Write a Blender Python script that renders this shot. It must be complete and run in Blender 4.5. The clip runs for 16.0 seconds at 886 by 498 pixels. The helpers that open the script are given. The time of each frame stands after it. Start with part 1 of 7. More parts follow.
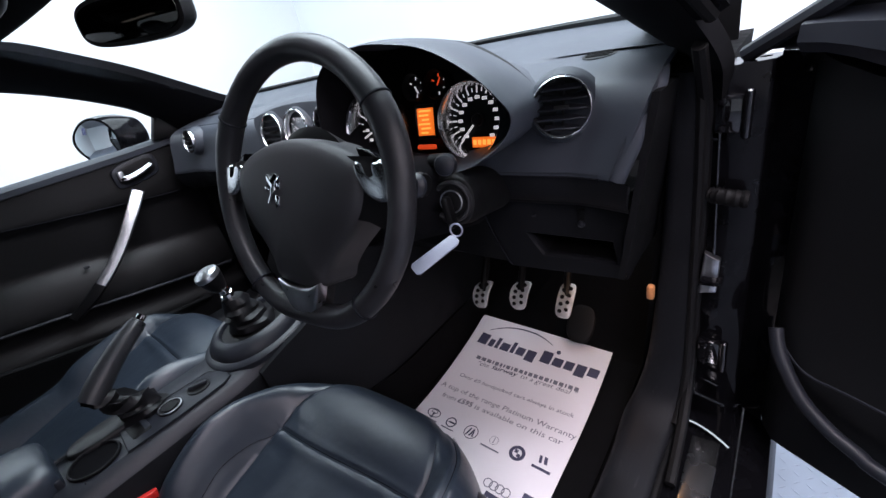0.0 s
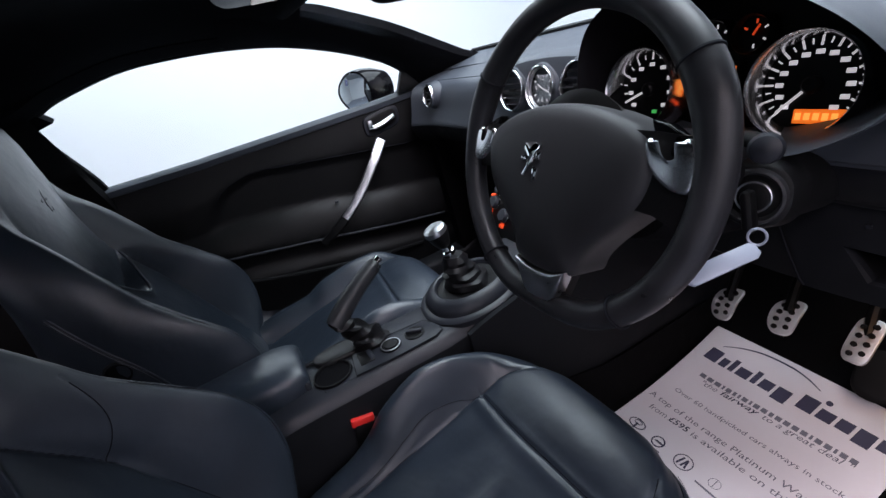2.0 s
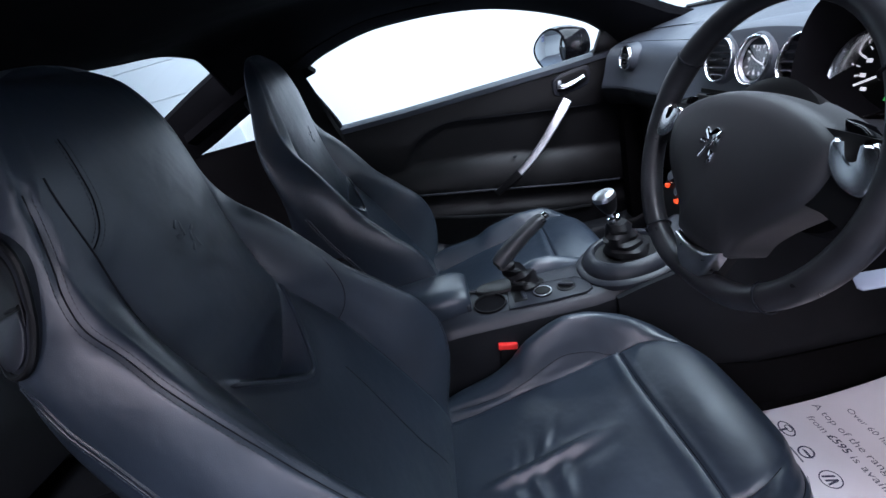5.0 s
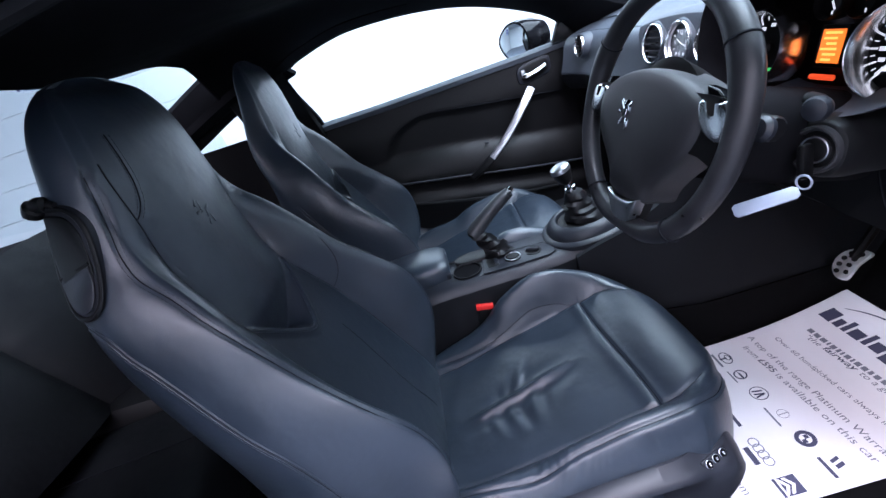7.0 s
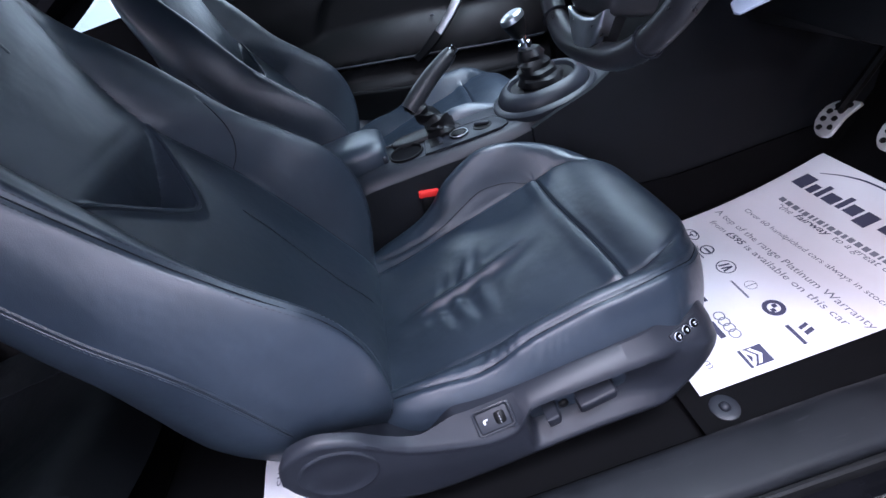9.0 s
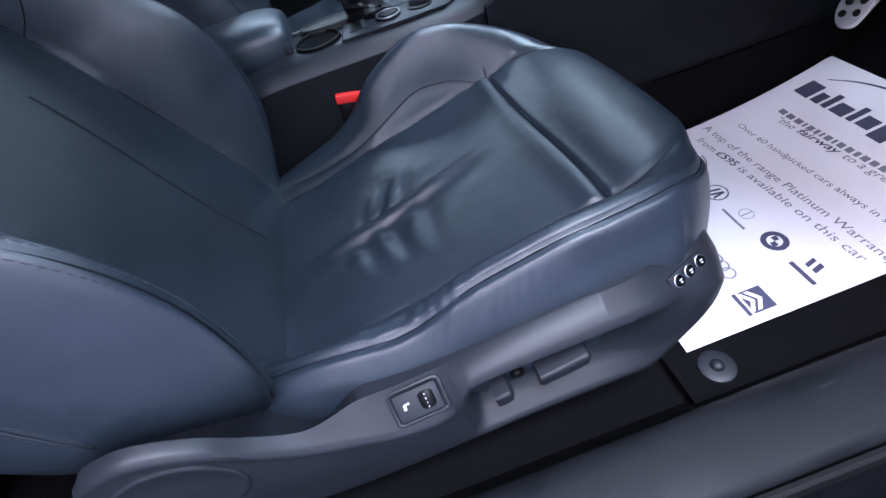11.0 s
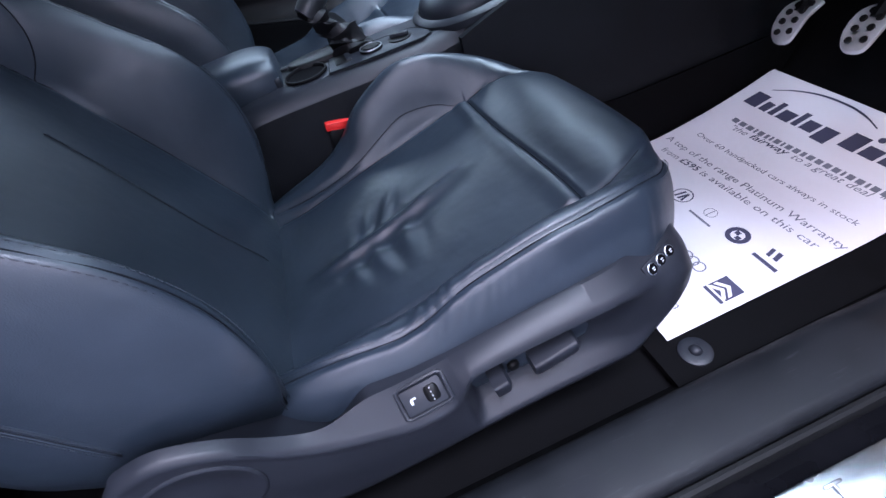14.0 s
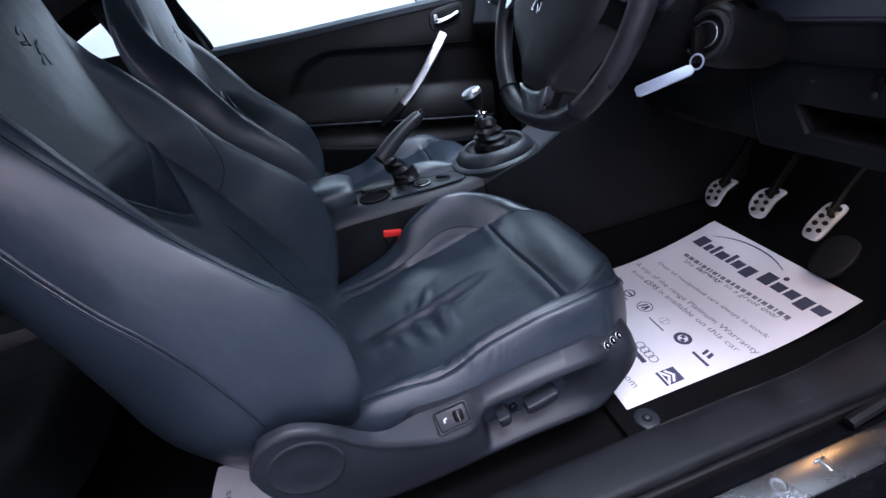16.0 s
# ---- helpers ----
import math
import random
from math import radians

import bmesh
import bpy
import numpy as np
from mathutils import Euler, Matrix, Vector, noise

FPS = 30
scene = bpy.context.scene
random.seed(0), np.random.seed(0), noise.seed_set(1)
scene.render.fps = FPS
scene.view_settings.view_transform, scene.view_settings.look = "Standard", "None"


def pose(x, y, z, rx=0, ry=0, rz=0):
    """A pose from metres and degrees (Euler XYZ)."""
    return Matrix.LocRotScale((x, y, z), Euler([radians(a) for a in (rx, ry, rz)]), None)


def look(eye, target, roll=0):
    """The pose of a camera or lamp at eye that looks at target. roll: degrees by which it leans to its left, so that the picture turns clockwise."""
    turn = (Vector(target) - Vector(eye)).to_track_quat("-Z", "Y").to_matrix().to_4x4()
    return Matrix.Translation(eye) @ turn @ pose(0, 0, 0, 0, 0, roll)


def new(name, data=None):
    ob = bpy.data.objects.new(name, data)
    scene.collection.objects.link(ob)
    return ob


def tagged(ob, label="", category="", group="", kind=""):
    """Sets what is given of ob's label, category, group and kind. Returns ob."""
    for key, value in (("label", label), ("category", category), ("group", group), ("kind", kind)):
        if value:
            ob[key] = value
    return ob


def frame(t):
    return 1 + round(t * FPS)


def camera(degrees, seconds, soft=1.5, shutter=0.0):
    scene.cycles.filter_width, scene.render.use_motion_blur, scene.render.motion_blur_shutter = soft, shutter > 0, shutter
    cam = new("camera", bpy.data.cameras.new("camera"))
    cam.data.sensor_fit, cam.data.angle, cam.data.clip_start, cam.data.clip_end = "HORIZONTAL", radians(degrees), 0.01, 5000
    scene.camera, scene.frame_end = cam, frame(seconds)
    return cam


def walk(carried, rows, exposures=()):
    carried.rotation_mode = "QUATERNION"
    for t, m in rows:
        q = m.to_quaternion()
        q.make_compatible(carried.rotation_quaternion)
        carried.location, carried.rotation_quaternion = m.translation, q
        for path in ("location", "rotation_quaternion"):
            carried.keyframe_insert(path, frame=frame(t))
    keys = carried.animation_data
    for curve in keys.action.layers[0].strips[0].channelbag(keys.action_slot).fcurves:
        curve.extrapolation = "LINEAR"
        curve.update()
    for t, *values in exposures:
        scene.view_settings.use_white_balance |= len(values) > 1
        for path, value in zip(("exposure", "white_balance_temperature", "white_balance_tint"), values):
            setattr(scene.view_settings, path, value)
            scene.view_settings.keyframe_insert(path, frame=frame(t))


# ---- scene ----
import functools

cam = camera(91.9, 16.0)
PATH = [
    (0, (0.844, 0.19, 0.789), (-0.363, 1.526, -0.081), -13.1),
    (0.5, (0.817, 0.192, 0.788), (-0.525, 1.405, -0.065), -13.5),
    (1, (0.789, 0.198, 0.791), (-0.686, 1.251, -0.055), -13.8),
    (1.5, (0.759, 0.186, 0.797), (-0.84, 1.048, -0.041), -14.3),
    (2, (0.735, 0.183, 0.804), (-0.964, 0.816, -0.04), -15.3),
    (2.5, (0.727, 0.189, 0.814), (-1.017, 0.613, -0.069), -16.0),
    (3, (0.711, 0.189, 0.816), (-1.067, 0.365, -0.082), -16.1),
    (3.5, (0.698, 0.181, 0.816), (-1.085, 0.186, -0.089), -16.1),
    (4, (0.737, 0.155, 0.823), (-1.068, 0.027, -0.03), -15.8),
    (6.3, (0.948, 0.15, 0.873), (-0.866, 0.057, 0.035), -15.7),
    (6.5, (0.96, 0.155, 0.867), (-0.853, 0.065, 0.027), -16.6),
    (7, (0.978, 0.164, 0.849), (-0.819, 0.092, -0.026), -18.6),
    (7.5, (0.978, 0.169, 0.818), (-0.793, 0.115, -0.111), -19.8),
    (8, (0.957, 0.171, 0.777), (-0.76, 0.135, -0.247), -20.0),
    (8.5, (0.932, 0.175, 0.731), (-0.723, 0.144, -0.392), -20.3),
    (9, (0.897, 0.186, 0.688), (-0.694, 0.151, -0.524), -20.9),
    (9.5, (0.863, 0.199, 0.64), (-0.662, 0.181, -0.654), -20.8),
    (10, (0.823, 0.206, 0.597), (-0.633, 0.194, -0.774), -20.1),
    (12.5, (0.762, 0.238, 0.498), (-0.58, 0.336, -0.982), -19.3),
    (13, (0.765, 0.229, 0.498), (-0.579, 0.338, -0.98), -19.2),
    (13.5, (0.774, 0.219, 0.511), (-0.589, 0.349, -0.946), -19.5),
    (14, (0.811, 0.202, 0.549), (-0.623, 0.365, -0.836), -19.2),
    (14.5, (0.857, 0.185, 0.58), (-0.642, 0.391, -0.728), -17.4),
    (15, (0.904, 0.159, 0.611), (-0.663, 0.418, -0.604), -14.6),
    (15.5, (0.952, 0.135, 0.647), (-0.68, 0.439, -0.468), -12.6),
    (16, (1.005, 0.12, 0.688), (-0.692, 0.441, -0.32), -11.5),
]
walk(cam, [(t, look(eye, target, roll)) for t, eye, target, roll in PATH], [(0, -0.66, 6650, 16), (2.5, -0.80, 6700, 17), (4, -0.6, 6350, 15), (6.5, 0.05, 5950, 15), (9, 0.10, 5800, 15), (10, 0.09, 5750, 15), (12.5, -0.04, 5600, 16), (14.5, -0.12, 5700, 17), (16, -0.42, 5900, 16)])

# ---- world and light ----
world = bpy.data.worlds.new("world")
scene.world = world
world.use_nodes = True
world.node_tree.nodes["Background"].inputs[0].default_value = (0.75, 0.87, 1.0, 1)
world.node_tree.nodes["Background"].inputs[1].default_value = 0.15
GROUND = -0.32


def area_lamp(name, at, aim, sx, sy, watts, colour):
    d = bpy.data.lights.new(name, "AREA")
    d.shape, d.size, d.size_y, d.energy, d.color = "RECTANGLE", sx, sy, watts, colour
    ob = new(name, d)
    ob.matrix_world = look(at, aim)
    return ob


COOL = (0.76, 0.91, 1.0)
WARM = (0.98, 0.90, 0.99)
# unseen area lamps added overhead, placed and powered to match the cabin's brightness
area_lamp("overhead_fill", (-3.3, 0.4, 2.75), (-3.3, 0.41, 0), 1.0, 5.0, 195, COOL)
area_lamp("overhead_fill", (3.6, 0.5, 2.75), (3.6, 0.51, 0), 0.6, 5.0, 160, WARM)
area_lamp("overhead_fill", (2.0, -1.5, 2.75), (2.0, -1.49, 0), 0.6, 2.0, 90, WARM)
area_lamp("overhead_fill", (1.35, 0.6, 2.75), (1.35, 0.61, 0), 0.5, 1.4, 105, WARM)
area_lamp("overhead_fill", (0.2, 1.6, 2.75), (0.2, 1.61, 0), 3.4, 2.2, 420, COOL)
# footwell courtesy lamp under the dashboard
area_lamp("footwell_lamp", (0.60, 0.93, 0.30), (0.55, 0.95, 0.0), 0.06, 0.04, 0.2, (1.0, 0.52, 0.2))


# ---- materials ----
def mat(name, col, rough=0.5, metal=0.0, grain=0.0, bump=0.0, vary=0.12, patch=9.0, cell=False, spec=0.5, coat=0.0, wear=0.0):
    """Principled surface: fine relief at grain per metre, patches of tone and gloss at patch per metre."""
    m = bpy.data.materials.new(name)
    m.use_nodes = True
    n, l = m.node_tree.nodes, m.node_tree.links
    p = n["Principled BSDF"]
    p.inputs["Metallic"].default_value = metal
    p.inputs["Specular IOR Level"].default_value = spec
    p.inputs["Coat Weight"].default_value = coat
    tc = n.new("ShaderNodeTexCoord")
    big = n.new("ShaderNodeTexNoise")
    big.inputs["Scale"].default_value = patch
    big.inputs["Detail"].default_value = 5
    l.new(tc.outputs["Object"], big.inputs["Vector"])
    ramp = n.new("ShaderNodeMapRange")
    ramp.inputs[1].default_value, ramp.inputs[2].default_value = 0.3, 0.7
    ramp.inputs[3].default_value, ramp.inputs[4].default_value = 1 - vary, 1 + vary
    l.new(big.outputs["Fac"], ramp.inputs[0])
    mul = n.new("ShaderNodeVectorMath")
    mul.operation = "SCALE"
    mul.inputs[0].default_value = col[:3]
    l.new(ramp.outputs[0], mul.inputs["Scale"])
    l.new(mul.outputs[0], p.inputs["Base Color"])
    rr = n.new("ShaderNodeMapRange")
    rr.inputs[1].default_value, rr.inputs[2].default_value = 0.3, 0.7
    rr.inputs[3].default_value, rr.inputs[4].default_value = max(0.02, rough * (1 - vary)), min(1, rough * (1 + vary))
    l.new(big.outputs["Fac"], rr.inputs[0])
    l.new(rr.outputs[0], p.inputs["Roughness"])
    if grain:
        if cell:
            g = n.new("ShaderNodeTexVoronoi")
            out = g.outputs["Distance"]
        else:
            g = n.new("ShaderNodeTexNoise")
            g.inputs["Detail"].default_value = 3
            out = g.outputs["Fac"]
        g.inputs["Scale"].default_value = grain
        l.new(tc.outputs["Object"], g.inputs["Vector"])
        b = n.new("ShaderNodeBump")
        b.inputs["Strength"].default_value = bump
        b.inputs["Distance"].default_value = 0.35 / grain
        l.new(out, b.inputs["Height"])
        if wear:
            b2 = n.new("ShaderNodeBump")
            b2.inputs["Strength"].default_value = wear
            b2.inputs["Distance"].default_value = 0.006
            w = n.new("ShaderNodeTexNoise")
            w.inputs["Scale"].default_value = 26
            w.inputs["Detail"].default_value = 2
            w.normalize = False
            l.new(tc.outputs["Object"], w.inputs["Vector"])
            l.new(w.outputs["Fac"], b2.inputs["Height"])
            l.new(b2.outputs[0], b.inputs["Normal"])
        l.new(b.outputs[0], p.inputs["Normal"])
    return m


def glow(name, col, strength):
    m = bpy.data.materials.new(name)
    m.use_nodes = True
    p = m.node_tree.nodes["Principled BSDF"]
    p.inputs["Base Color"].default_value = (*col, 1)
    p.inputs["Emission Color"].default_value = (*col, 1)
    p.inputs["Emission Strength"].default_value = strength
    return m


def pane_mat(name, tint, gloss=0.03):
    m = bpy.data.materials.new(name)
    m.use_nodes = True
    n, l = m.node_tree.nodes, m.node_tree.links
    n.remove(n["Principled BSDF"])
    a, b, mix = n.new("ShaderNodeBsdfTransparent"), n.new("ShaderNodeBsdfGlossy"), n.new("ShaderNodeMixShader")
    mix.inputs[0].default_value = gloss
    a.inputs[0].default_value = (*tint, 1)
    b.inputs["Roughness"].default_value = 0.02
    l.new(a.outputs[0], mix.inputs[1])
    l.new(b.outputs[0], mix.inputs[2])
    l.new(mix.outputs[0], n["Material Output"].inputs[0])
    return m


LEATHER = mat("leather", (0.0172, 0.0243, 0.0350), 0.36, grain=900, bump=0.18, vary=0.13, patch=14, cell=True, wear=0.07, spec=0.60)
# seat leather darkened: the rear cabin's shade is put into its colour
LEATHER_SHADED = mat("shaded_leather", (0.0028, 0.0033, 0.0042), 0.62, grain=700, bump=0.3, vary=0.22, patch=12, cell=True, wear=0.12, spec=0.09)
WHEEL_LEATHER = mat("wheel_leather", (0.017, 0.0175, 0.020), 0.36, grain=1100, bump=0.22, vary=0.25, patch=30, cell=True, spec=0.35)
GAITER = mat("gaiter_leather", (0.005, 0.005, 0.006), 0.42, grain=900, bump=0.25, vary=0.2, patch=30, cell=True, spec=0.25)
THREAD = mat("thread", (0.017, 0.022, 0.030), 0.7, grain=2500, bump=0.3)
SEAM = mat("seam_thread", (0.008, 0.009, 0.012), 0.8, grain=1800, bump=0.2, spec=0.1)
DASH = mat("soft_dashboard", (0.048, 0.056, 0.069), 0.5, grain=900, bump=0.3, vary=0.12, patch=8, cell=True, spec=0.28)
TRIM = mat("grained_trim", (0.0135, 0.0152, 0.0205), 0.42, grain=1300, bump=0.22, vary=0.12, patch=12, cell=True, spec=0.35)
TRIM_DARK = mat("dark_trim", (0.0055, 0.0058, 0.0066), 0.55, grain=1400, bump=0.25, vary=0.15, patch=10, cell=True, spec=0.2)
TRIM_BLACK = mat("black_plastic", (0.0035, 0.0035, 0.004), 0.45, grain=1500, bump=0.15, spec=0.2)
TRIM_MATT = mat("matt_trim", (0.0045, 0.0045, 0.005), 0.9, grain=1200, bump=0.3, vary=0.15, patch=10, cell=True, spec=0.06)
GLOSS = mat("black_paint", (0.004, 0.004, 0.005), 0.08, vary=0.3, patch=20, coat=0.0, spec=0.14)
RUBBER = mat("rubber", (0.005, 0.005, 0.0055), 0.6, grain=500, bump=0.15, spec=0.2)
SILL_PAINT = mat("sill_paint", (0.004, 0.004, 0.005), 0.06, vary=0.3, patch=20, coat=0.6, spec=0.6)
CARPET = mat("carpet", (0.0038, 0.0038, 0.0043), 0.95, grain=1600, bump=0.9, vary=0.3, patch=40, spec=0.05)
HEADLINER = mat("headliner", (0.005, 0.005, 0.006), 0.95, grain=1800, bump=0.4, vary=0.1, patch=12, spec=0.05)
CHROME = mat("chrome", (0.78, 0.79, 0.80), 0.07, metal=1, vary=0.25, patch=40)
POLISHED = mat("polished_metal", (0.84, 0.84, 0.85), 0.22, metal=1, vary=0.08, patch=30)
SATIN = mat("satin_metal", (0.52, 0.53, 0.55), 0.33, metal=1, grain=600, bump=0.03, vary=0.2, patch=30)
PEDAL = mat("pedal_aluminium", (0.80, 0.80, 0.80), 0.45, metal=0.75, grain=700, bump=0.05, vary=0.15, patch=30)
BRUSHED = mat("brushed_aluminium", (0.70, 0.71, 0.73), 0.27, metal=1, grain=900, bump=0.02, vary=0.07, patch=12)
PAPER = mat("paper", (0.70, 0.68, 0.71), 0.75, grain=250, bump=0.05, vary=0.03, patch=6)
PRINT = mat("white_print", (0.55, 0.56, 0.58), 0.5, vary=0.1)
INK = mat("navy_ink", (0.045, 0.045, 0.085), 0.7, grain=700, bump=0.05)
INK_GREY = mat("grey_ink", (0.16, 0.16, 0.2), 0.7, grain=700, bump=0.05)
TAG = mat("tag_plastic", (0.31, 0.35, 0.43), 0.35, vary=0.05)
RED = mat("red_plastic", (0.75, 0.03, 0.025), 0.35, vary=0.06)
WHITE_WALL = mat("white_wall", (0.86, 0.87, 0.88), 0.8, grain=120, bump=0.05, vary=0.015, patch=1.2)
# for the unseen ceiling; grey cuts the light it bounces into the cabin
GREY_CEILING = mat("ceiling_paint", (0.30, 0.31, 0.33), 0.9, grain=90, bump=0.1, vary=0.06, patch=1.0)
SILL_TRIM = mat("sill_plastic", (0.0085, 0.0093, 0.0113), 0.60, grain=1300, bump=0.3, vary=0.25, patch=18, cell=True, spec=0.13)


def scuff(m, tone):
    """Pale shallow scrapes along the y axis, laid over a material's colour."""
    n, l = m.node_tree.nodes, m.node_tree.links
    p = n["Principled BSDF"]
    tc, mp = n.new("ShaderNodeTexCoord"), n.new("ShaderNodeMapping")
    mp.inputs["Scale"].default_value = (90, 9, 90)
    mp.inputs["Rotation"].default_value = (0, 0, 0.25)
    tex = n.new("ShaderNodeTexNoise")
    tex.inputs["Scale"].default_value, tex.inputs["Detail"].default_value, tex.inputs["Roughness"].default_value = 1.6, 6, 0.7
    l.new(tc.outputs["Object"], mp.inputs["Vector"])
    l.new(mp.outputs[0], tex.inputs["Vector"])
    k = n.new("ShaderNodeMapRange")
    k.inputs[1].default_value, k.inputs[2].default_value = 0.60, 0.82
    l.new(tex.outputs["Fac"], k.inputs[0])
    mix = n.new("ShaderNodeMix")
    mix.data_type = "RGBA"
    old = p.inputs["Base Color"].links[0].from_socket
    l.new(k.outputs[0], mix.inputs[0])
    l.new(old, mix.inputs[6])
    mix.inputs[7].default_value = (*tone, 1)
    l.new(mix.outputs[2], p.inputs["Base Color"])


SILL_COVER = mat("scuffed_sill_plastic", (0.0085, 0.0093, 0.0113), 0.55, grain=1300, bump=0.3, vary=0.25, patch=18, cell=True, spec=0.16)
scuff(SILL_COVER, (0.035, 0.037, 0.042))
TEAL_WALL = mat("pale_cladding", (0.70, 0.76, 0.78), 0.6, grain=90, bump=0.05, vary=0.03, patch=0.8)
PLATE = mat("tread_plate", (0.17, 0.20, 0.25), 0.5, metal=0.1, grain=300, bump=0.1, vary=0.12, patch=7)
ORANGE = glow("amber_display", (1.0, 0.20, 0.02), 1.25)
AMBER = glow("amber_digits", (1.0, 0.42, 0.08), 1.6)
DIAL_WHITE = glow("dial_print", (0.95, 0.95, 1.0), 0.8)
LENS = glow("lamp_lens", (1.0, 0.97, 0.92), 0.45)
RED_GLOW = glow("red_lamp", (1.0, 0.09, 0.02), 0.8)
MIRROR = mat("mirror_glass", (0.85, 0.87, 0.88), 0.02, metal=1, vary=0.02)
# near-black tint stands in for the dark cabin reflected in the glass
DARK_REFLECTION = mat("dark_reflection", (0.07, 0.065, 0.06), 0.05, metal=1, vary=0.05)
WHEEL_TRIM = mat("wheel_plastic", (0.024, 0.0245, 0.027), 0.48, grain=1500, bump=0.25, vary=0.12, patch=14, cell=True, spec=0.3)
GLASS = pane_mat("window_glass", (0.93, 0.96, 0.96))
SIGN = mat("sign_board", (0.06, 0.06, 0.14), 0.5, vary=0.1)
WARM_PLASTIC = mat("amber_lens", (0.55, 0.22, 0.08), 0.4)


# ---- mesh helpers ----
ORIGIN = {}


def thing(name, at, label, category, group="", kind=""):
    ob = new(name)
    ob.empty_display_size = 0.05
    ob.location = at
    ORIGIN[ob.name] = Vector(at)
    return tagged(ob, label, category, group, kind)


def finish(name, bm, material, sharp=38):
    me = bpy.data.meshes.new(name)
    bmesh.ops.recalc_face_normals(bm, faces=bm.faces)
    bm.to_mesh(me)
    bm.free()
    for p in me.polygons:
        p.use_smooth = True
    me.set_sharp_from_angle(angle=radians(sharp))
    me.materials.append(material)
    return me


def part(name, bm, material, parent, label="", sharp=38):
    """Links a bmesh in world coordinates as one mesh under a thing or a part."""
    o = ORIGIN[parent.name]
    bmesh.ops.translate(bm, verts=bm.verts, vec=-o)
    ob = new(name, finish(name, bm, material, sharp))
    ob.parent = parent
    ORIGIN[ob.name] = o
    if label:
        ob["label"] = label
    return ob


def solid(name, bm, material, label, category="", kind="", group="", sharp=38):
    """A thing that is one mesh; its origin is at the middle of its base."""
    lo = [min(v.co[i] for v in bm.verts) for i in range(3)]
    hi = [max(v.co[i] for v in bm.verts) for i in range(3)]
    o = Vector(((lo[0] + hi[0]) / 2, (lo[1] + hi[1]) / 2, lo[2]))
    bmesh.ops.translate(bm, verts=bm.verts, vec=-o)
    ob = new(name, finish(name, bm, material, sharp))
    ob.location = o
    ORIGIN[ob.name] = o
    return tagged(ob, label, category, group, kind)


def rbox(c, s, r=0.004, seg=2, turn=None, bm=None):
    """A box with rounded edges: centre, size, radius, turned by a matrix about its centre."""
    bm = bm or bmesh.new()
    t = bmesh.new()
    bmesh.ops.create_cube(t, size=1, matrix=Matrix.Diagonal((*s, 1)))
    if r:
        bmesh.ops.bevel(t, geom=list(t.edges), offset=min(r, min(s) * 0.49), segments=seg, profile=0.5, affect="EDGES")
    m = Matrix.Translation(c) @ (turn.to_4x4() if turn else Matrix())
    return merge(bm, t, m)


def merge(bm, t, m=None):
    """Adds the mesh t to bm, placed by m."""
    vs = [bm.verts.new(m @ v.co if m else v.co) for v in t.verts]
    t.verts.index_update()
    for f in t.faces:
        bm.faces.new([vs[v.index] for v in f.verts])
    t.free()
    return bm


def loft(rings, caps=True, closed=True, bm=None):
    bm = bm or bmesh.new()
    vs = [[bm.verts.new(p) for p in r] for r in rings]
    n = len(rings[0])
    for a, b in zip(vs, vs[1:]):
        for i in range(n if closed else n - 1):
            j = (i + 1) % n
            bm.faces.new((a[i], a[j], b[j], b[i]))
    if caps and closed:
        bm.faces.new(vs[0][::-1])
        bm.faces.new(vs[-1])
    return bm


def smooth_path(pts, k=6, closed=False):
    """Points on a smooth curve through the given ones."""
    P = [Vector(p) for p in pts]
    n, out = len(P), []
    for i in range(n if closed else n - 1):
        a, b = P[i], P[(i + 1) % n]
        z = P[i - 1] if i or closed else a * 2 - b
        c = P[(i + 2) % n] if closed or i + 2 < n else b * 2 - a
        for j in range(k):
            t = j / k
            out.append(0.5 * (2 * a + (b - z) * t + (2 * z - 5 * a + 4 * b - c) * t * t + (3 * a - z - 3 * b + c) * t ** 3))
    if not closed:
        out.append(P[-1])
    return out


def tube(pts, r, n=8, closed=False, flat=1.0, bm=None):
    """A round bar along pts; r a radius or one for each point; flat squeezes it along its second axis."""
    P = [Vector(p) for p in pts]
    m, rings, up = len(P), [], None
    for i, p in enumerate(P):
        a, b = (P[i - 1], P[(i + 1) % m]) if closed else (P[max(i - 1, 0)], P[min(i + 1, m - 1)])
        t = (b - a).normalized()
        up = (up - t * up.dot(t)).normalized() if up else t.orthogonal().normalized()
        s, q = t.cross(up), (r[i] if isinstance(r, (list, tuple)) else r)
        rings.append([p + up * math.cos(x) * q + s * math.sin(x) * q * flat for x in (2 * math.pi * j / n for j in range(n))])
    if closed:
        rings.append(rings[0])
        bm = loft(rings, caps=False, bm=bm)
        bmesh.ops.remove_doubles(bm, verts=bm.verts, dist=1e-6)
        return bm
    return loft(rings, bm=bm)


def revolve(profile, m, n=32, bm=None):
    """Turns a profile of (radius, height) about the z axis of the pose m."""
    rings = [[m @ Vector((r * math.cos(a), r * math.sin(a), z)) for a in (2 * math.pi * j / n for j in range(n))] for r, z in profile]
    return loft(rings, bm=bm)


def sheet(f, nu, nv, bm=None):
    bm = bm or bmesh.new()
    vs = [[bm.verts.new(f(i / nu, j / nv)) for j in range(nv + 1)] for i in range(nu + 1)]
    for i in range(nu):
        for j in range(nv):
            bm.faces.new((vs[i][j], vs[i + 1][j], vs[i + 1][j + 1], vs[i][j + 1]))
    return bm


def thick(bm, d):
    """Gives an open sheet thickness d, along minus its normals."""
    bmesh.ops.recalc_face_normals(bm, faces=bm.faces)
    bmesh.ops.solidify(bm, geom=list(bm.faces), thickness=d)
    return bm


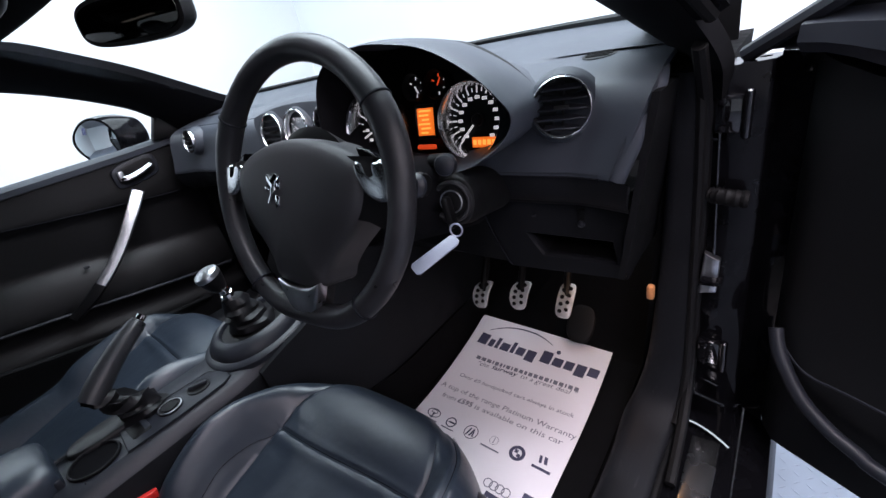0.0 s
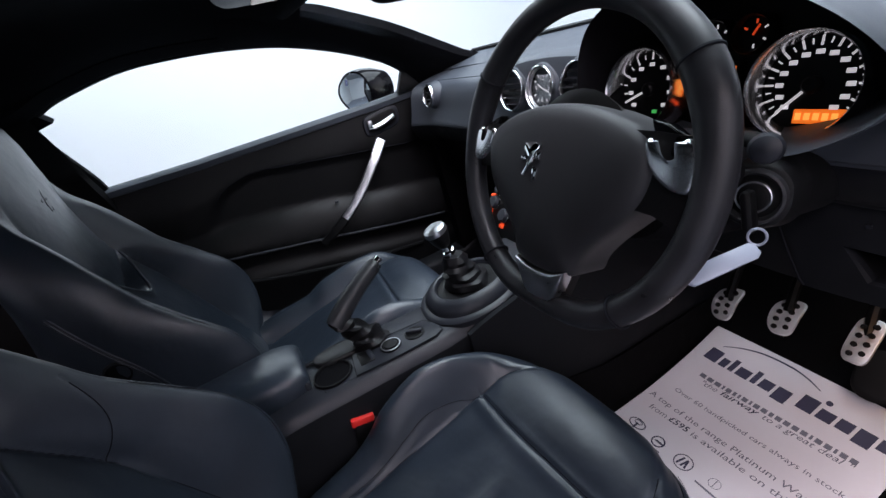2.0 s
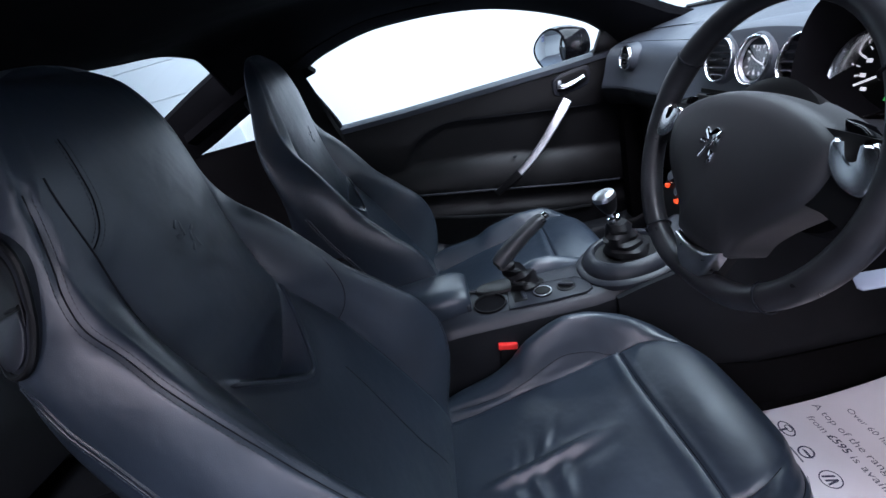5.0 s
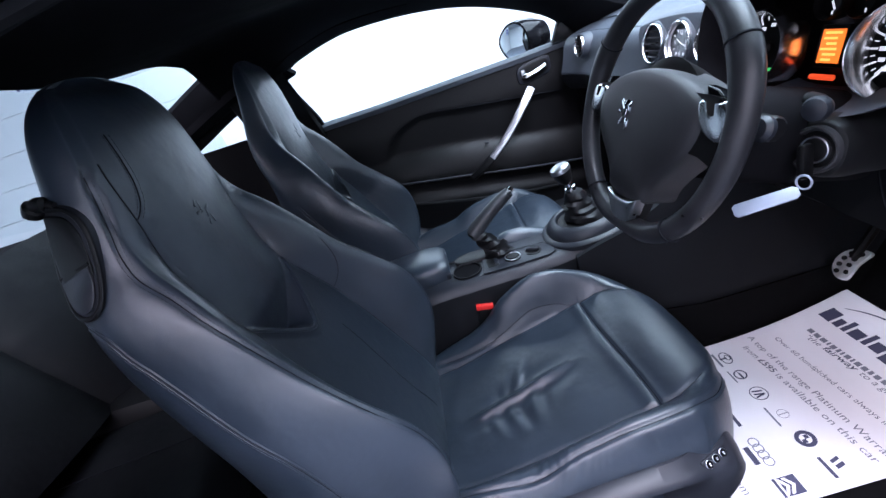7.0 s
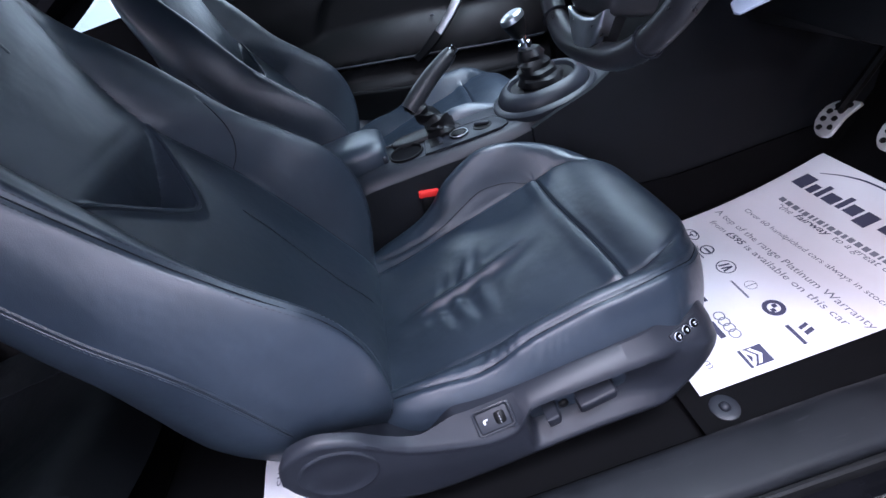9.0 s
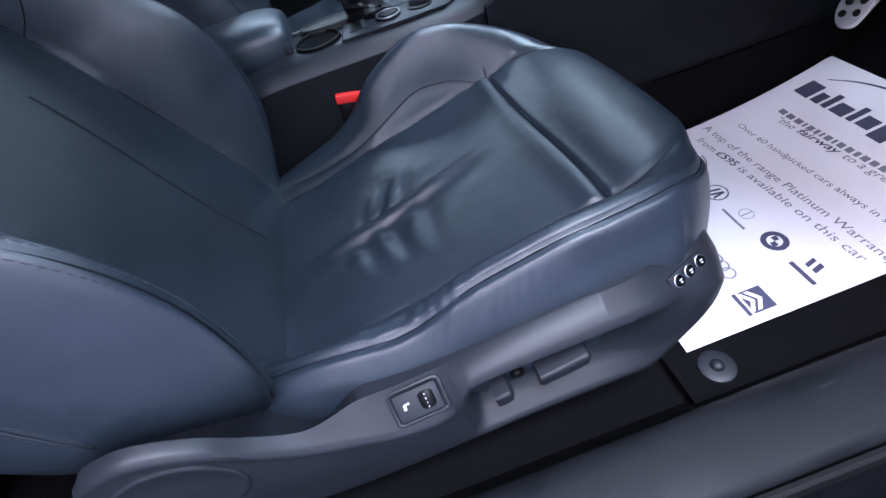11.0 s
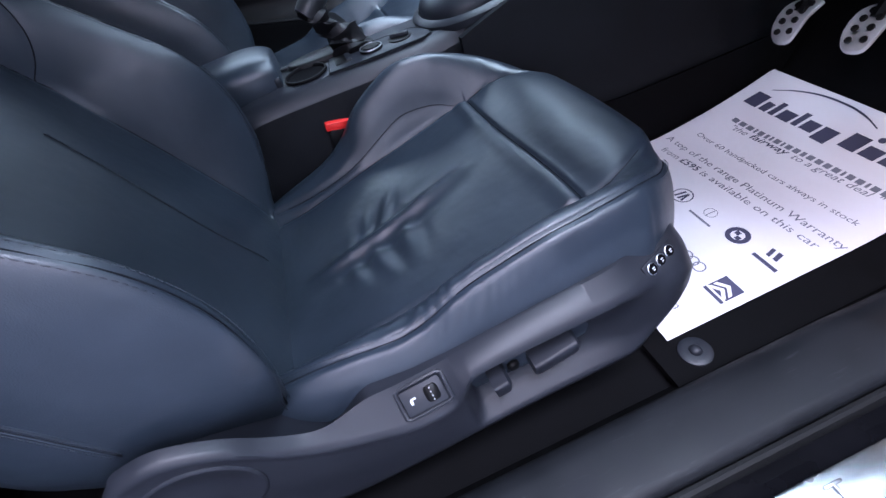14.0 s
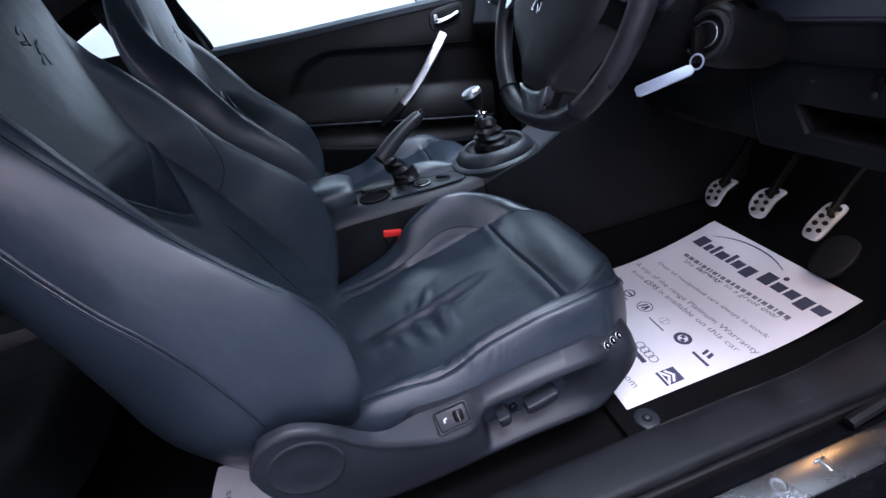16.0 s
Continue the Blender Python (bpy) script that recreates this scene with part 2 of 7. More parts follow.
def slab(f, nu, nv, off):
    """A closed sheet: f(u, v) and the same moved by off."""
    bm = bmesh.new()
    off = Vector(off)
    a = [[bm.verts.new(f(i / nu, j / nv)) for j in range(nv + 1)] for i in range(nu + 1)]
    b = [[bm.verts.new(f(i / nu, j / nv) + off) for j in range(nv + 1)] for i in range(nu + 1)]
    for i in range(nu):
        for j in range(nv):
            bm.faces.new((a[i][j], a[i + 1][j], a[i + 1][j + 1], a[i][j + 1]))
            bm.faces.new((b[i][j], b[i][j + 1], b[i + 1][j + 1], b[i + 1][j]))
    for i in range(nu):
        for j in (0, nv):
            bm.faces.new((a[i][j], a[i + 1][j], b[i + 1][j], b[i][j]))
    for j in range(nv):
        for i in (0, nu):
            bm.faces.new((a[i][j], a[i][j + 1], b[i][j + 1], b[i][j]))
    return bm


def prism(outline, place, depth, bevel=0.0, seg=2, bm=None):
    """A plate: an outline of (a, b), set in space by place(a, b, h) for h from 0 to depth, its front edge rounded."""
    t = bmesh.new()
    n = len(outline)
    ca, cb = sum(p[0] for p in outline) / n, sum(p[1] for p in outline) / n
    steps = [(0, 0.0), (depth - bevel, 0.0)]
    if bevel:
        steps += [(depth - bevel + bevel * math.sin(q), bevel * (1 - math.cos(q))) for q in (math.pi / 2 * (i + 1) / seg for i in range(seg))]
    rings = []
    for h, inset in steps:
        ring = []
        for i, (a, b) in enumerate(outline):
            p0, p1 = Vector(outline[i - 1]), Vector(outline[(i + 1) % n])
            d = (p1 - p0).normalized()
            nrm = Vector((-d.y, d.x))
            if nrm.dot(Vector((ca - a, cb - b))) < 0:
                nrm = -nrm
            ring.append(place(a + nrm.x * inset, b + nrm.y * inset, h))
        rings.append(ring)
    loft(rings, bm=t)
    return merge(bm or bmesh.new(), t)


def oval(cx, cy, rx, ry, n=32, power=2.0):
    out = []
    for j in range(n):
        c, s = math.cos(2 * math.pi * j / n), math.sin(2 * math.pi * j / n)
        out.append((cx + rx * math.copysign(abs(c) ** (2 / power), c), cy + ry * math.copysign(abs(s) ** (2 / power), s)))
    return out


def lerp_table(t, table):
    """Smooth value at t from rows of (t, value)."""
    if t <= table[0][0]:
        return table[0][1]
    for (a, x), (b, y) in zip(table, table[1:]):
        if t <= b:
            k = (t - a) / (b - a)
            return x + (y - x) * k
    return table[-1][1]


def curve_table(table, k=8):
    """Rows of (t, value) made denser along a smooth curve."""
    return [(p.x, p.y) for p in smooth_path([(a, b, 0) for a, b in table], k)]


def step(x):
    x = min(1.0, max(0.0, x))
    return x * x * (3 - 2 * x)


def lettering(text, size, material, place, shear=0.0, bold=0.0, width=None, spread=1.0):
    """Flat letters as a bmesh, each point set by place(x, y); width: the line's whole length."""
    c = bpy.data.curves.new("letters", "FONT")
    c.body, c.size, c.shear, c.offset, c.resolution_u, c.space_character = text, size, shear, bold, 2, spread
    o = bpy.data.objects.new("letters", c)
    me = bpy.data.meshes.new_from_object(o)
    bm = bmesh.new()
    bm.from_mesh(me)
    bpy.data.objects.remove(o)
    bpy.data.meshes.remove(me)
    bpy.data.curves.remove(c)
    k = 1.0
    if width:
        k = width / max(v.co.x for v in bm.verts)
    for v in bm.verts:
        v.co = place(v.co.x * k, v.co.y)
    return bm

# ---- showroom round the car ----
def room():
    x0, x1, y0, y1, z0, z1, t = -4.2, 4.2, -6.0, 4.1, GROUND, 2.85, 0.1

    def slab(name, a, b, material, label):
        c = [(p + q) / 2 for p, q in zip(a, b)]
        solid(name, rbox(c, [q - p for p, q in zip(a, b)], 0), material, label, "wall", "structure")

    slab("wall_west", (x0 - t, y0, z0), (x0, y1, z1), WHITE_WALL, "plain bright white showroom wall")
    slab("wall_east", (x1, y0, z0), (x1 + t, y1, z1), WHITE_WALL, "plain bright white showroom wall")
    slab("wall_north", (x0 - t, y1, z0), (x1 + t, y1 + t, z1), WHITE_WALL, "plain bright white showroom wall")
    slab("wall_south", (x0 - t, y0 - t, z0), (x1 + t, y0, z1), TEAL_WALL, "pale grey-green panelled showroom wall")
    slab("ceiling", (x0 - t, y0 - t, z1), (x1 + t, y1 + t, z1 + t), GREY_CEILING, "unseen ceiling, grey to hold back bounced light")
    ground = solid("ground", rbox(((x0 + x1) / 2, (y0 + y1) / 2, z0 - 0.05), (x1 - x0 + 0.4, y1 - y0 + 0.4, 0.1), 0), PLATE, "pale blue-grey steel tread plate floor", "floor", "structure")
    # raised lozenges of the tread plate beside the open door
    bm = bmesh.new()
    for i in range(24):
        for j in range(46):
            x, y = 0.80 + i * 0.026, 0.35 + j * 0.026
            a = radians(40 if (i + j) % 2 else -40)
            c, s = math.cos(a), math.sin(a)
            ring = [(-0.014, 0, 0.0006), (0, 0.003, 0.0006), (0.014, 0, 0.0006), (0, -0.003, 0.0006), (0, 0, 0.0022)]
            v = [bm.verts.new((x + p * c - q * s, y + p * s + q * c, GROUND + h - 0.0008)) for p, q, h in ring]
            for k in range(4):
                bm.faces.new((v[k], v[(k + 1) % 4], v[4]))
    part("tread_lozenges", bm, PLATE, ground)["kind"] = "stuff"
    # cladding joints on the far wall
    wall = bpy.data.objects["wall_south"]
    for k in range(9):
        part("cladding_panel", rbox((0, y0 + 0.012, z0 + 0.16 + k * 0.34), (8.3, 0.02, 0.332), 0.003, 1), TEAL_WALL, wall)
    for k in range(9):
        part("cladding_panel", rbox((x0 + 0.012, -4.0, z0 + 0.16 + k * 0.34), (0.02, 4.0, 0.332), 0.003, 1), TEAL_WALL, bpy.data.objects["wall_west"])
    # placed to fit the camera's view at a chosen depth; wires added to hold it
    board = thing("sign_board", (-2.94, -2.6, 1.36), "dark navy sign board with pale print on added wires", "sign")
    part("panel", rbox((-2.94, -2.62, 1.61), (0.42, 0.03, 0.5), 0.005), SIGN, board)
    part("rim", tube([(-3.15, -2.6, 1.36), (-2.73, -2.6, 1.36), (-2.73, -2.6, 1.86), (-3.15, -2.6, 1.86)], 0.012, 4, True), TAG, board)
    for x in (-3.08, -2.80):
        part("wire", tube([(x, -2.62, 1.85), (x, -2.62, z1 + 0.01)], 0.003, 6), SATIN, board)
    for k in range(5):
        part("print_line", rbox((-2.94, -2.602, 1.41 + k * 0.055), (0.32 - 0.07 * (k % 2), 0.004, 0.012), 0), TAG, board)


room()


# ---- car body: floor, sills, roof, pillars ----
def floor_z(x, y):
    toe = step((y - 1.0) / 0.32)
    return -0.012 + 0.42 * toe


def car_floor():
    bm = sheet(lambda u, v: Vector((-0.74 + u * 1.46, -1.2 + v * 2.65, floor_z(0, -1.2 + v * 2.65))), 8, 60)
    return solid("floor", thick(bm, 0.02), CARPET, "black looped car carpet rising to the toe board", "floor", "structure")


car_floor()
for s_ in (-1, 1):
    solid("kick_panel", slab(lambda u, v: Vector((s_ * (0.655 + 0.05 * v), (0.90 if s_ > 0 else 0.79) + 0.60 * u, -0.02 + 0.68 * v)), 4, 4, (0.05 * s_, 0, 0)), CARPET, "black side wall of the footwell", "trim", "structure")

# driver's floor mat with its fixing stud
mat_ob = thing("floor_mat", (0.35, 0.75, 0.0), "black carpet floor mat fixed by a round plastic stud", "floor mat")
part("carpet", thick(sheet(lambda u, v: Vector((0.10 + u * 0.535, 0.440 + v * 0.575, floor_z(0, 0.440 + v * 0.575) + 0.008)), 4, 24), 0.008), CARPET, mat_ob)
part("stud", revolve([(0.0205, -0.008), (0.0205, 0.0015), (0.017, 0.003), (0.008, 0.003), (0.007, 0.006), (0.004, 0.008), (0.0005, 0.0085)], pose(0.606, 0.488, 0.0045), 28), TRIM, mat_ob, "round grey plastic fixing stud")


def sills(s):
    """Inner sill cover, seal and painted sill of one door opening; s: +1 right."""
    y0, y1 = -0.42, 1.15
    sill = thing("sill_trim", (s * 0.66, 0.2, 0.0), "scuffed dark grey plastic sill cover", "sill", "", "structure")
    prof = [(0.648, -0.015), (0.650, 0.03), (0.653, 0.056), (0.658, 0.067), (0.666, 0.0730), (0.680, 0.0760), (0.702, 0.0772), (0.722, 0.0770), (0.729, 0.0758), (0.7325, 0.0725), (0.734, 0.066), (0.734, 0.03), (0.734, -0.05), (0.648, -0.05)]
    ys = [y0 + (y1 - y0) * i / 30 for i in range(31)]

    rings = [[Vector((s * x, y, z)) for x, z in prof] for y in (-0.42 + 1.0 * i / 20 for i in range(21))]
    # the cover sweeps up the hinge pillar and narrows
    way = smooth_path([(0.60, 0.072, 0.0), (0.72, 0.073, 0.008), (0.79, 0.078, 0.020), (0.838, 0.100, 0.034), (0.862, 0.150, 0.046), (0.873, 0.24, 0.056), (0.878, 0.36, 0.066), (0.874, 0.48, 0.074), (0.864, 0.60, 0.080), (0.850, 0.685, 0.082)], 6)
    for i, p in enumerate(way):
        q, r = way[min(i + 1, len(way) - 1)], way[max(i - 1, 0)]
        d = Vector((q.x - r.x, q.y - r.y)).normalized()
        k = p.z / 0.13
        rings.append([Vector((s * (0.734 + 0.016 * min(1, p.z / 0.05) - (0.734 - x) * (1 - k) * (1 + 0.4 * step(p.z / 0.03))), p.x - d.y * (z - 0.072), p.y + d.x * (z - 0.072))) for x, z in prof])
    part("cover", loft(rings), SILL_COVER, sill)
    if s > 0:
        part("sill_carpet", slab(lambda u, v: Vector((0.625 + 0.030 * v + 0.004 * math.sin(v * 3), -0.42 + 1.30 * u, -0.012 + 0.06 * v)), 30, 4, (0.02, 0, -0.01)), CARPET, sill, "carpet edge along the sill")
    edge = [(s * (0.737 + 0.013 * min(1, p.z / 0.05)), p.x - 0.004, p.y + 0.002) for p in way if p.x > 0.80]
    part("pillar_seal", tube(edge, 0.007, 8), RUBBER, sill)
    body = thing("door_sill", (s * 0.79, 0.2, GROUND + 0.1), "glossy black painted door sill", "sill", "", "structure")
    prof2 = [(0.736, -0.02), (0.737, 0.044), (0.742, 0.047), (0.756, 0.047), (0.763, 0.052), (0.820, 0.052), (0.830, 0.049), (0.840, 0.038), (0.866, 0.034), (0.884, 0.028), (0.893, 0.012), (0.896, -0.03), (0.894, -0.18), (0.80, -0.2)]
    part("painted_sill", loft([[Vector((s * x, y, z)) for x, z in prof2] for y in ys]), GLOSS, body)
    lip = [(0.7345, 0.040), (0.7345, 0.060), (0.7365, 0.0645), (0.7400, 0.0655), (0.7435, 0.0640), (0.7455, 0.059), (0.7465, 0.051), (0.7465, 0.040)]
    part("seal", loft([[Vector((s * x, y, z)) for x, z in lip] for y in ys]), RUBBER, body, "flat dark rubber sealing strip")
    if s > 0:
        plate = part("kick_plate", rbox((0.7915, 0.42, 0.055), (0.044, 0.80, 0.007), 0.003, 2), BRUSHED, body, "brushed aluminium kick plate with raised letter shapes")
        for y in (0.618, 0.542, 0.466, 0.39, 0.314, 0.238, 0.162):
            if y == 0.542:
                part("raised_ring", tube([(0.789 + 0.010 * math.cos(a), y + 0.010 * math.sin(a), 0.0595) for a in (2 * math.pi * k / 24 for k in range(24))], 0.0022, 6, True), SATIN, plate)
            else:
                b = rbox((0.781, y, 0.0597), (0.003, 0.018, 0.003), 0.001)
                part("raised_bar", rbox((0.789, y, 0.0597), (0.018, 0.0035, 0.003), 0.001, bm=b), SATIN, plate)


sills(1)
sills(-1)

RAIL = [(-1.30, 0.70, 0.60), (-0.95, 0.715, 0.66), (-0.70, 0.74, 0.735), (-0.45, 0.712, 0.825), (-0.25, 0.685, 0.872), (-0.16, 0.667, 0.903), (-0.02, 0.652, 0.931), (0.10, 0.649, 0.935), (0.25, 0.655, 0.926), (0.40, 0.668, 0.902), (0.555, 0.692, 0.856), (0.70, 0.726, 0.795), (0.775, 0.752, 0.745)]
SCREEN = [(-0.02, 0.47, 0.995), (0.10, 0.48, 0.995), (0.25, 0.49, 0.99), (0.43, 0.515, 0.965), (0.55, 0.54, 0.926), (0.68, 0.57, 0.875), (0.80, 0.603, 0.818), (0.93, 0.642, 0.756), (1.03, 0.668, 0.716)]


RAIL_FINE = [tuple(p) for p in smooth_path(RAIL, 8)]


def roof_z(x, y):
    """Double-bubble roof lining."""
    a = abs(x)
    bubble = 0.022 * math.exp(-((a - 0.36) / 0.2) ** 2) - 0.004
    edge = lerp_table(y, [(r[0], r[2]) for r in RAIL_FINE])
    mid = lerp_table(y, [(-0.60, 0.955), (-0.47, 0.968), (-0.2, 0.995), (0.1, 1.005), (0.3, 1.0), (0.44, 0.975)])
    wide = step((-0.1 - y) / 0.3)
    k = step((a - 0.36 - 0.16 * wide) / (0.30 - 0.10 * wide))
    return (mid + bubble) * (1 - k) + (edge + 0.018) * k


def roof():
    def f(u, v):
        y = -0.47 + v * 0.90
        w = lerp_table(y, [(r[0], r[1]) for r in RAIL_FINE])
        w = w if y < 0.25 else w - (w - 0.53) * step((y - 0.25) / 0.2)
        x = -w + 2 * w * u
        return Vector((x, y + 0.03 * (1 - (x / 0.65) ** 2) * step(v * 3 - 2), roof_z(x, y)))

    top = solid("roof_lining", slab(f, 56, 36, (0, 0, 0.03)), HEADLINER, "black fabric double-bubble roof lining", "roof", "structure")
    # rolled rear edge
    pts = [(x, -0.472, roof_z(x, -0.47) + 0.008) for x in (-0.69 + 1.38 * i / 60 for i in range(61))]
    part("edge_roll", tube(pts, 0.010, 8), HEADLINER, top)
    # outer skin over the lining
    part("roof_skin", slab(lambda u, v: f(u, v) + Vector((0, 0, 0.034)), 28, 18, (0, 0, 0.006)), GLOSS, top)


roof()


def pillars(s):
    """Roof rail, windscreen pillar and rear pillar of one side."""
    rail = smooth_path([(s * x, y, z) for y, x, z in RAIL[2:]], 4)
    side = "left" if s < 0 else "right"
    ob = thing("roof_rail", rail[10], "dark trim of the roof rail over the door", "pillar", "", "structure")
    inner = [Vector((p.x - s * 0.055, p.y, p.z + 0.028)) for p in rail]
    part("rail_cover", loft([[p + Vector((s * 0.012, 0, 0.002)), p + Vector((-s * 0.012, 0, 0.004)), q + Vector((0, 0, -0.006)), q + Vector((0, 0, 0.02)), p + Vector((s * 0.02, 0, 0.03)), p + Vector((s * 0.03, 0, 0.012))] for p, q in zip(rail, inner)]), HEADLINER, ob)
    part("door_seal", tube([p + Vector((s * 0.014, 0, 0.005)) for p in rail], 0.008, 8), RUBBER, ob)
    if s > 0:
        part("painted_rail", tube([p + Vector((0.05 - 0.035 * step((p.y - 0.3) / 0.4), 0, 0.02)) for p in rail], [0.022 - 0.010 * step((p.y - 0.3) / 0.4) for p in rail], 10), GLOSS, ob)
    # windscreen pillar between the door frame and the glass
    a = smooth_path([(s * x, y, z) for y, x, z in RAIL[8:]] + [(s * 0.772, 0.83, 0.69), (s * 0.770, 0.87, 0.64)], 5)
    b = smooth_path([(s * x, y, z) for y, x, z in SCREEN[2:]] + [(s * 0.672, 1.04, 0.66)], 5)
    n = 26
    rings = []
    for i in range(n):
        t = i / (n - 1)
        p, q = a[round(t * (len(a) - 1))], b[round(t * (len(b) - 1))]
        m = (p + q) / 2 + Vector((-s * 0.012, -0.012, -0.006))
        o = Vector((s * 0.008, 0.03, 0.012))
        rings.append([p, p * 0.6 + m * 0.4 + Vector((-s * 0.006, -0.004, 0)), m, q * 0.6 + m * 0.4 + Vector((-s * 0.004, -0.003, 0)), q, q + o, p + o])
    pil = thing("windscreen_pillar", b[-1], "dark cloth-covered windscreen pillar", "pillar", "", "structure")
    part("pillar_cover", loft(rings), HEADLINER, pil)
    # rear pillar between the quarter window and the rear glass
    c = [(s * 0.70, -0.20, 0.86), (s * 0.735, -0.45, 0.80), (s * 0.765, -0.72, 0.70), (s * 0.76, -1.0, 0.655), (s * 0.72, -1.35, 0.62)]
    d = [(s * 0.655, -0.30, 0.972), (s * 0.685, -0.47, 0.946), (s * 0.682, -0.61, 0.893), (s * 0.70, -0.90, 0.775), (s * 0.72, -1.35, 0.63)]
    c, d = smooth_path(c, 5), smooth_path(d, 5)
    rp = thing("rear_pillar", c[10], "black cloth rear pillar behind the side window", "pillar", "", "structure")
    part("pillar_cover", loft([[p, (p + q) / 2 + Vector((-s * 0.015, 0, 0.0)), q, q + Vector((s * 0.03, 0, 0.02)), p + Vector((s * 0.03, 0, 0.01))] for p, q in zip(c, d)]), HEADLINER, rp)


pillars(-1)
pillars(1)

# windscreen header
solid("windscreen_header", tube([(x, 0.455 - 0.05 * (x / 0.5) ** 2, 0.985 - 0.012 * (x / 0.5) ** 2) for x in (-0.52 + 1.04 * i / 24 for i in range(25))], 0.024, 10), HEADLINER, "black cloth header above the windscreen", "roof", "structure")


def panes():
    scr = sheet(lambda u, v: Vector(((u - 0.5) * (1.04 + 0.34 * v), 0.47 + 0.95 * v - (0.06 + 0.33 * v) * (2 * u - 1) ** 2, 0.985 - 0.25 * v - 0.02 * (2 * u - 1) ** 2)), 20, 12)
    half = [(-1.35, 0.725), (-0.90, 0.705), (-0.61, 0.684), (-0.448, 0.685)]
    edge = [(-1.35, 0.642), (-0.90, 0.790), (-0.61, 0.902), (-0.448, 0.962)]

    def back_glass(u, v):
        y = -0.46 - 0.89 * v
        x = (2 * u - 1) * lerp_table(y, half)
        bump = roof_z(x * 0.95, -0.47) - roof_z(0.61, -0.47)
        return Vector((x, y, lerp_table(y, edge) + max(0.0, bump) * (1 - 0.6 * v)))

    rear = sheet(back_glass, 24, 14)
    left = sheet(lambda u, v: Vector((-0.80 + 0.148 * v, -0.24 + 1.06 * u - 0.12 * u * v, 0.655 + v * (lerp_table(-0.24 + 1.06 * u, [(r[0], r[2]) for r in RAIL]) - 0.645))), 16, 6)
    quart = sheet(lambda u, v: Vector((-0.765 + 0.03 * v, -0.70 + 0.45 * u, 0.70 + v * 0.15 * u)), 4, 3)
    for name, bm, label in (("windscreen", scr, "clear curved windscreen"), ("window_2", rear, "double-bubble rear glass"), ("window_1", left, "closed clear door window"), ("window_3", quart, "small rear quarter window")):
        ob = solid(name, bm, GLASS, label, "window", "structure")
        ob.visible_shadow = False


panes()


def side_wall(s):
    """Quarter trim behind the door, from the belt line to the floor."""
    def f(u, v):
        y = -1.35 + u * 1.13
        top = lerp_table(y, [(-1.35, 0.63), (-0.72, 0.70), (-0.45, 0.70), (-0.22, 0.67)])
        z = -0.02 + v * (top + 0.02)
        return Vector((s * (0.70 + 0.07 * step(v * 1.3) - 0.02 * math.exp(-((v - 0.55) / 0.12) ** 2)), y, z))

    solid("quarter_trim", slab(f, 30, 26, (0.02 * s, 0, 0)), TRIM_MATT, "black moulded quarter trim beside the rear seat", "trim", "structure")


side_wall(-1)
side_wall(1)
# parcel shelf and the closed rear of the cabin
solid("parcel_shelf", rbox((0, -1.32, 0.60), (1.44, 0.5, 0.03), 0.01), HEADLINER, "black parcel shelf under the rear glass", "trim", "structure")
solid("rear_bulkhead", rbox((0, -1.42, 0.28), (1.5, 0.03, 0.64), 0), CARPET, "black rear bulkhead of the cabin", "trim", "structure")
solid("bulkhead", thick(sheet(lambda u, v: Vector((-0.74 + 1.48 * u, 1.36 + 0.02 * math.sin(u * 6), -0.02 + v * 0.76)), 6, 6), 0.02), TRIM_BLACK, "black front bulkhead behind the dashboard", "trim", "structure")


# ---- left door ----
BELT = [(-0.24, 0.664), (0.04, 0.664), (0.33, 0.671), (0.63, 0.678), (0.80, 0.686)]


INSERT_TOP = [(-0.02, 0.440), (0.02, 0.490), (0.06, 0.543), (0.10, 0.566), (0.16, 0.581), (0.22, 0.580), (0.35, 0.561), (0.47, 0.544), (0.59, 0.528), (0.67, 0.518), (0.82, 0.500)]
ARM_TOP = [(-0.24, 0.455), (-0.01, 0.440), (0.11, 0.431), (0.21, 0.421), (0.32, 0.407), (0.40, 0.395), (0.50, 0.374), (0.82, 0.325)]
LEDGE = [(-0.24, 0.395), (0.0, 0.354), (0.14, 0.329), (0.28, 0.305), (0.44, 0.275), (0.60, 0.246), (0.82, 0.212)]


def door_face(y, z):
    """x of the left door's inner face: upper band, sunken insert, armrest and the pocket under its ledge."""
    top, arm, ledge = (lerp_table(y, t) for t in (BELT, ARM_TOP, LEDGE))
    x = -0.785 + 0.012 * step((top - z) / top * 5)
    x -= 0.013 * step((lerp_table(y, INSERT_TOP) - z) / 0.02) * step((z - arm) / 0.02) * step((y + 0.01) / 0.05)
    if z < arm:
        k = min(1.0, (arm - z) / (arm - ledge))
        x += 0.032 * math.sin(math.pi / 2 * k) ** 0.8
    if z < ledge:
        x -= 0.026 * step((ledge - z) / 0.012) - 0.020 * step((ledge - z - 0.05) / 0.05)
    return x


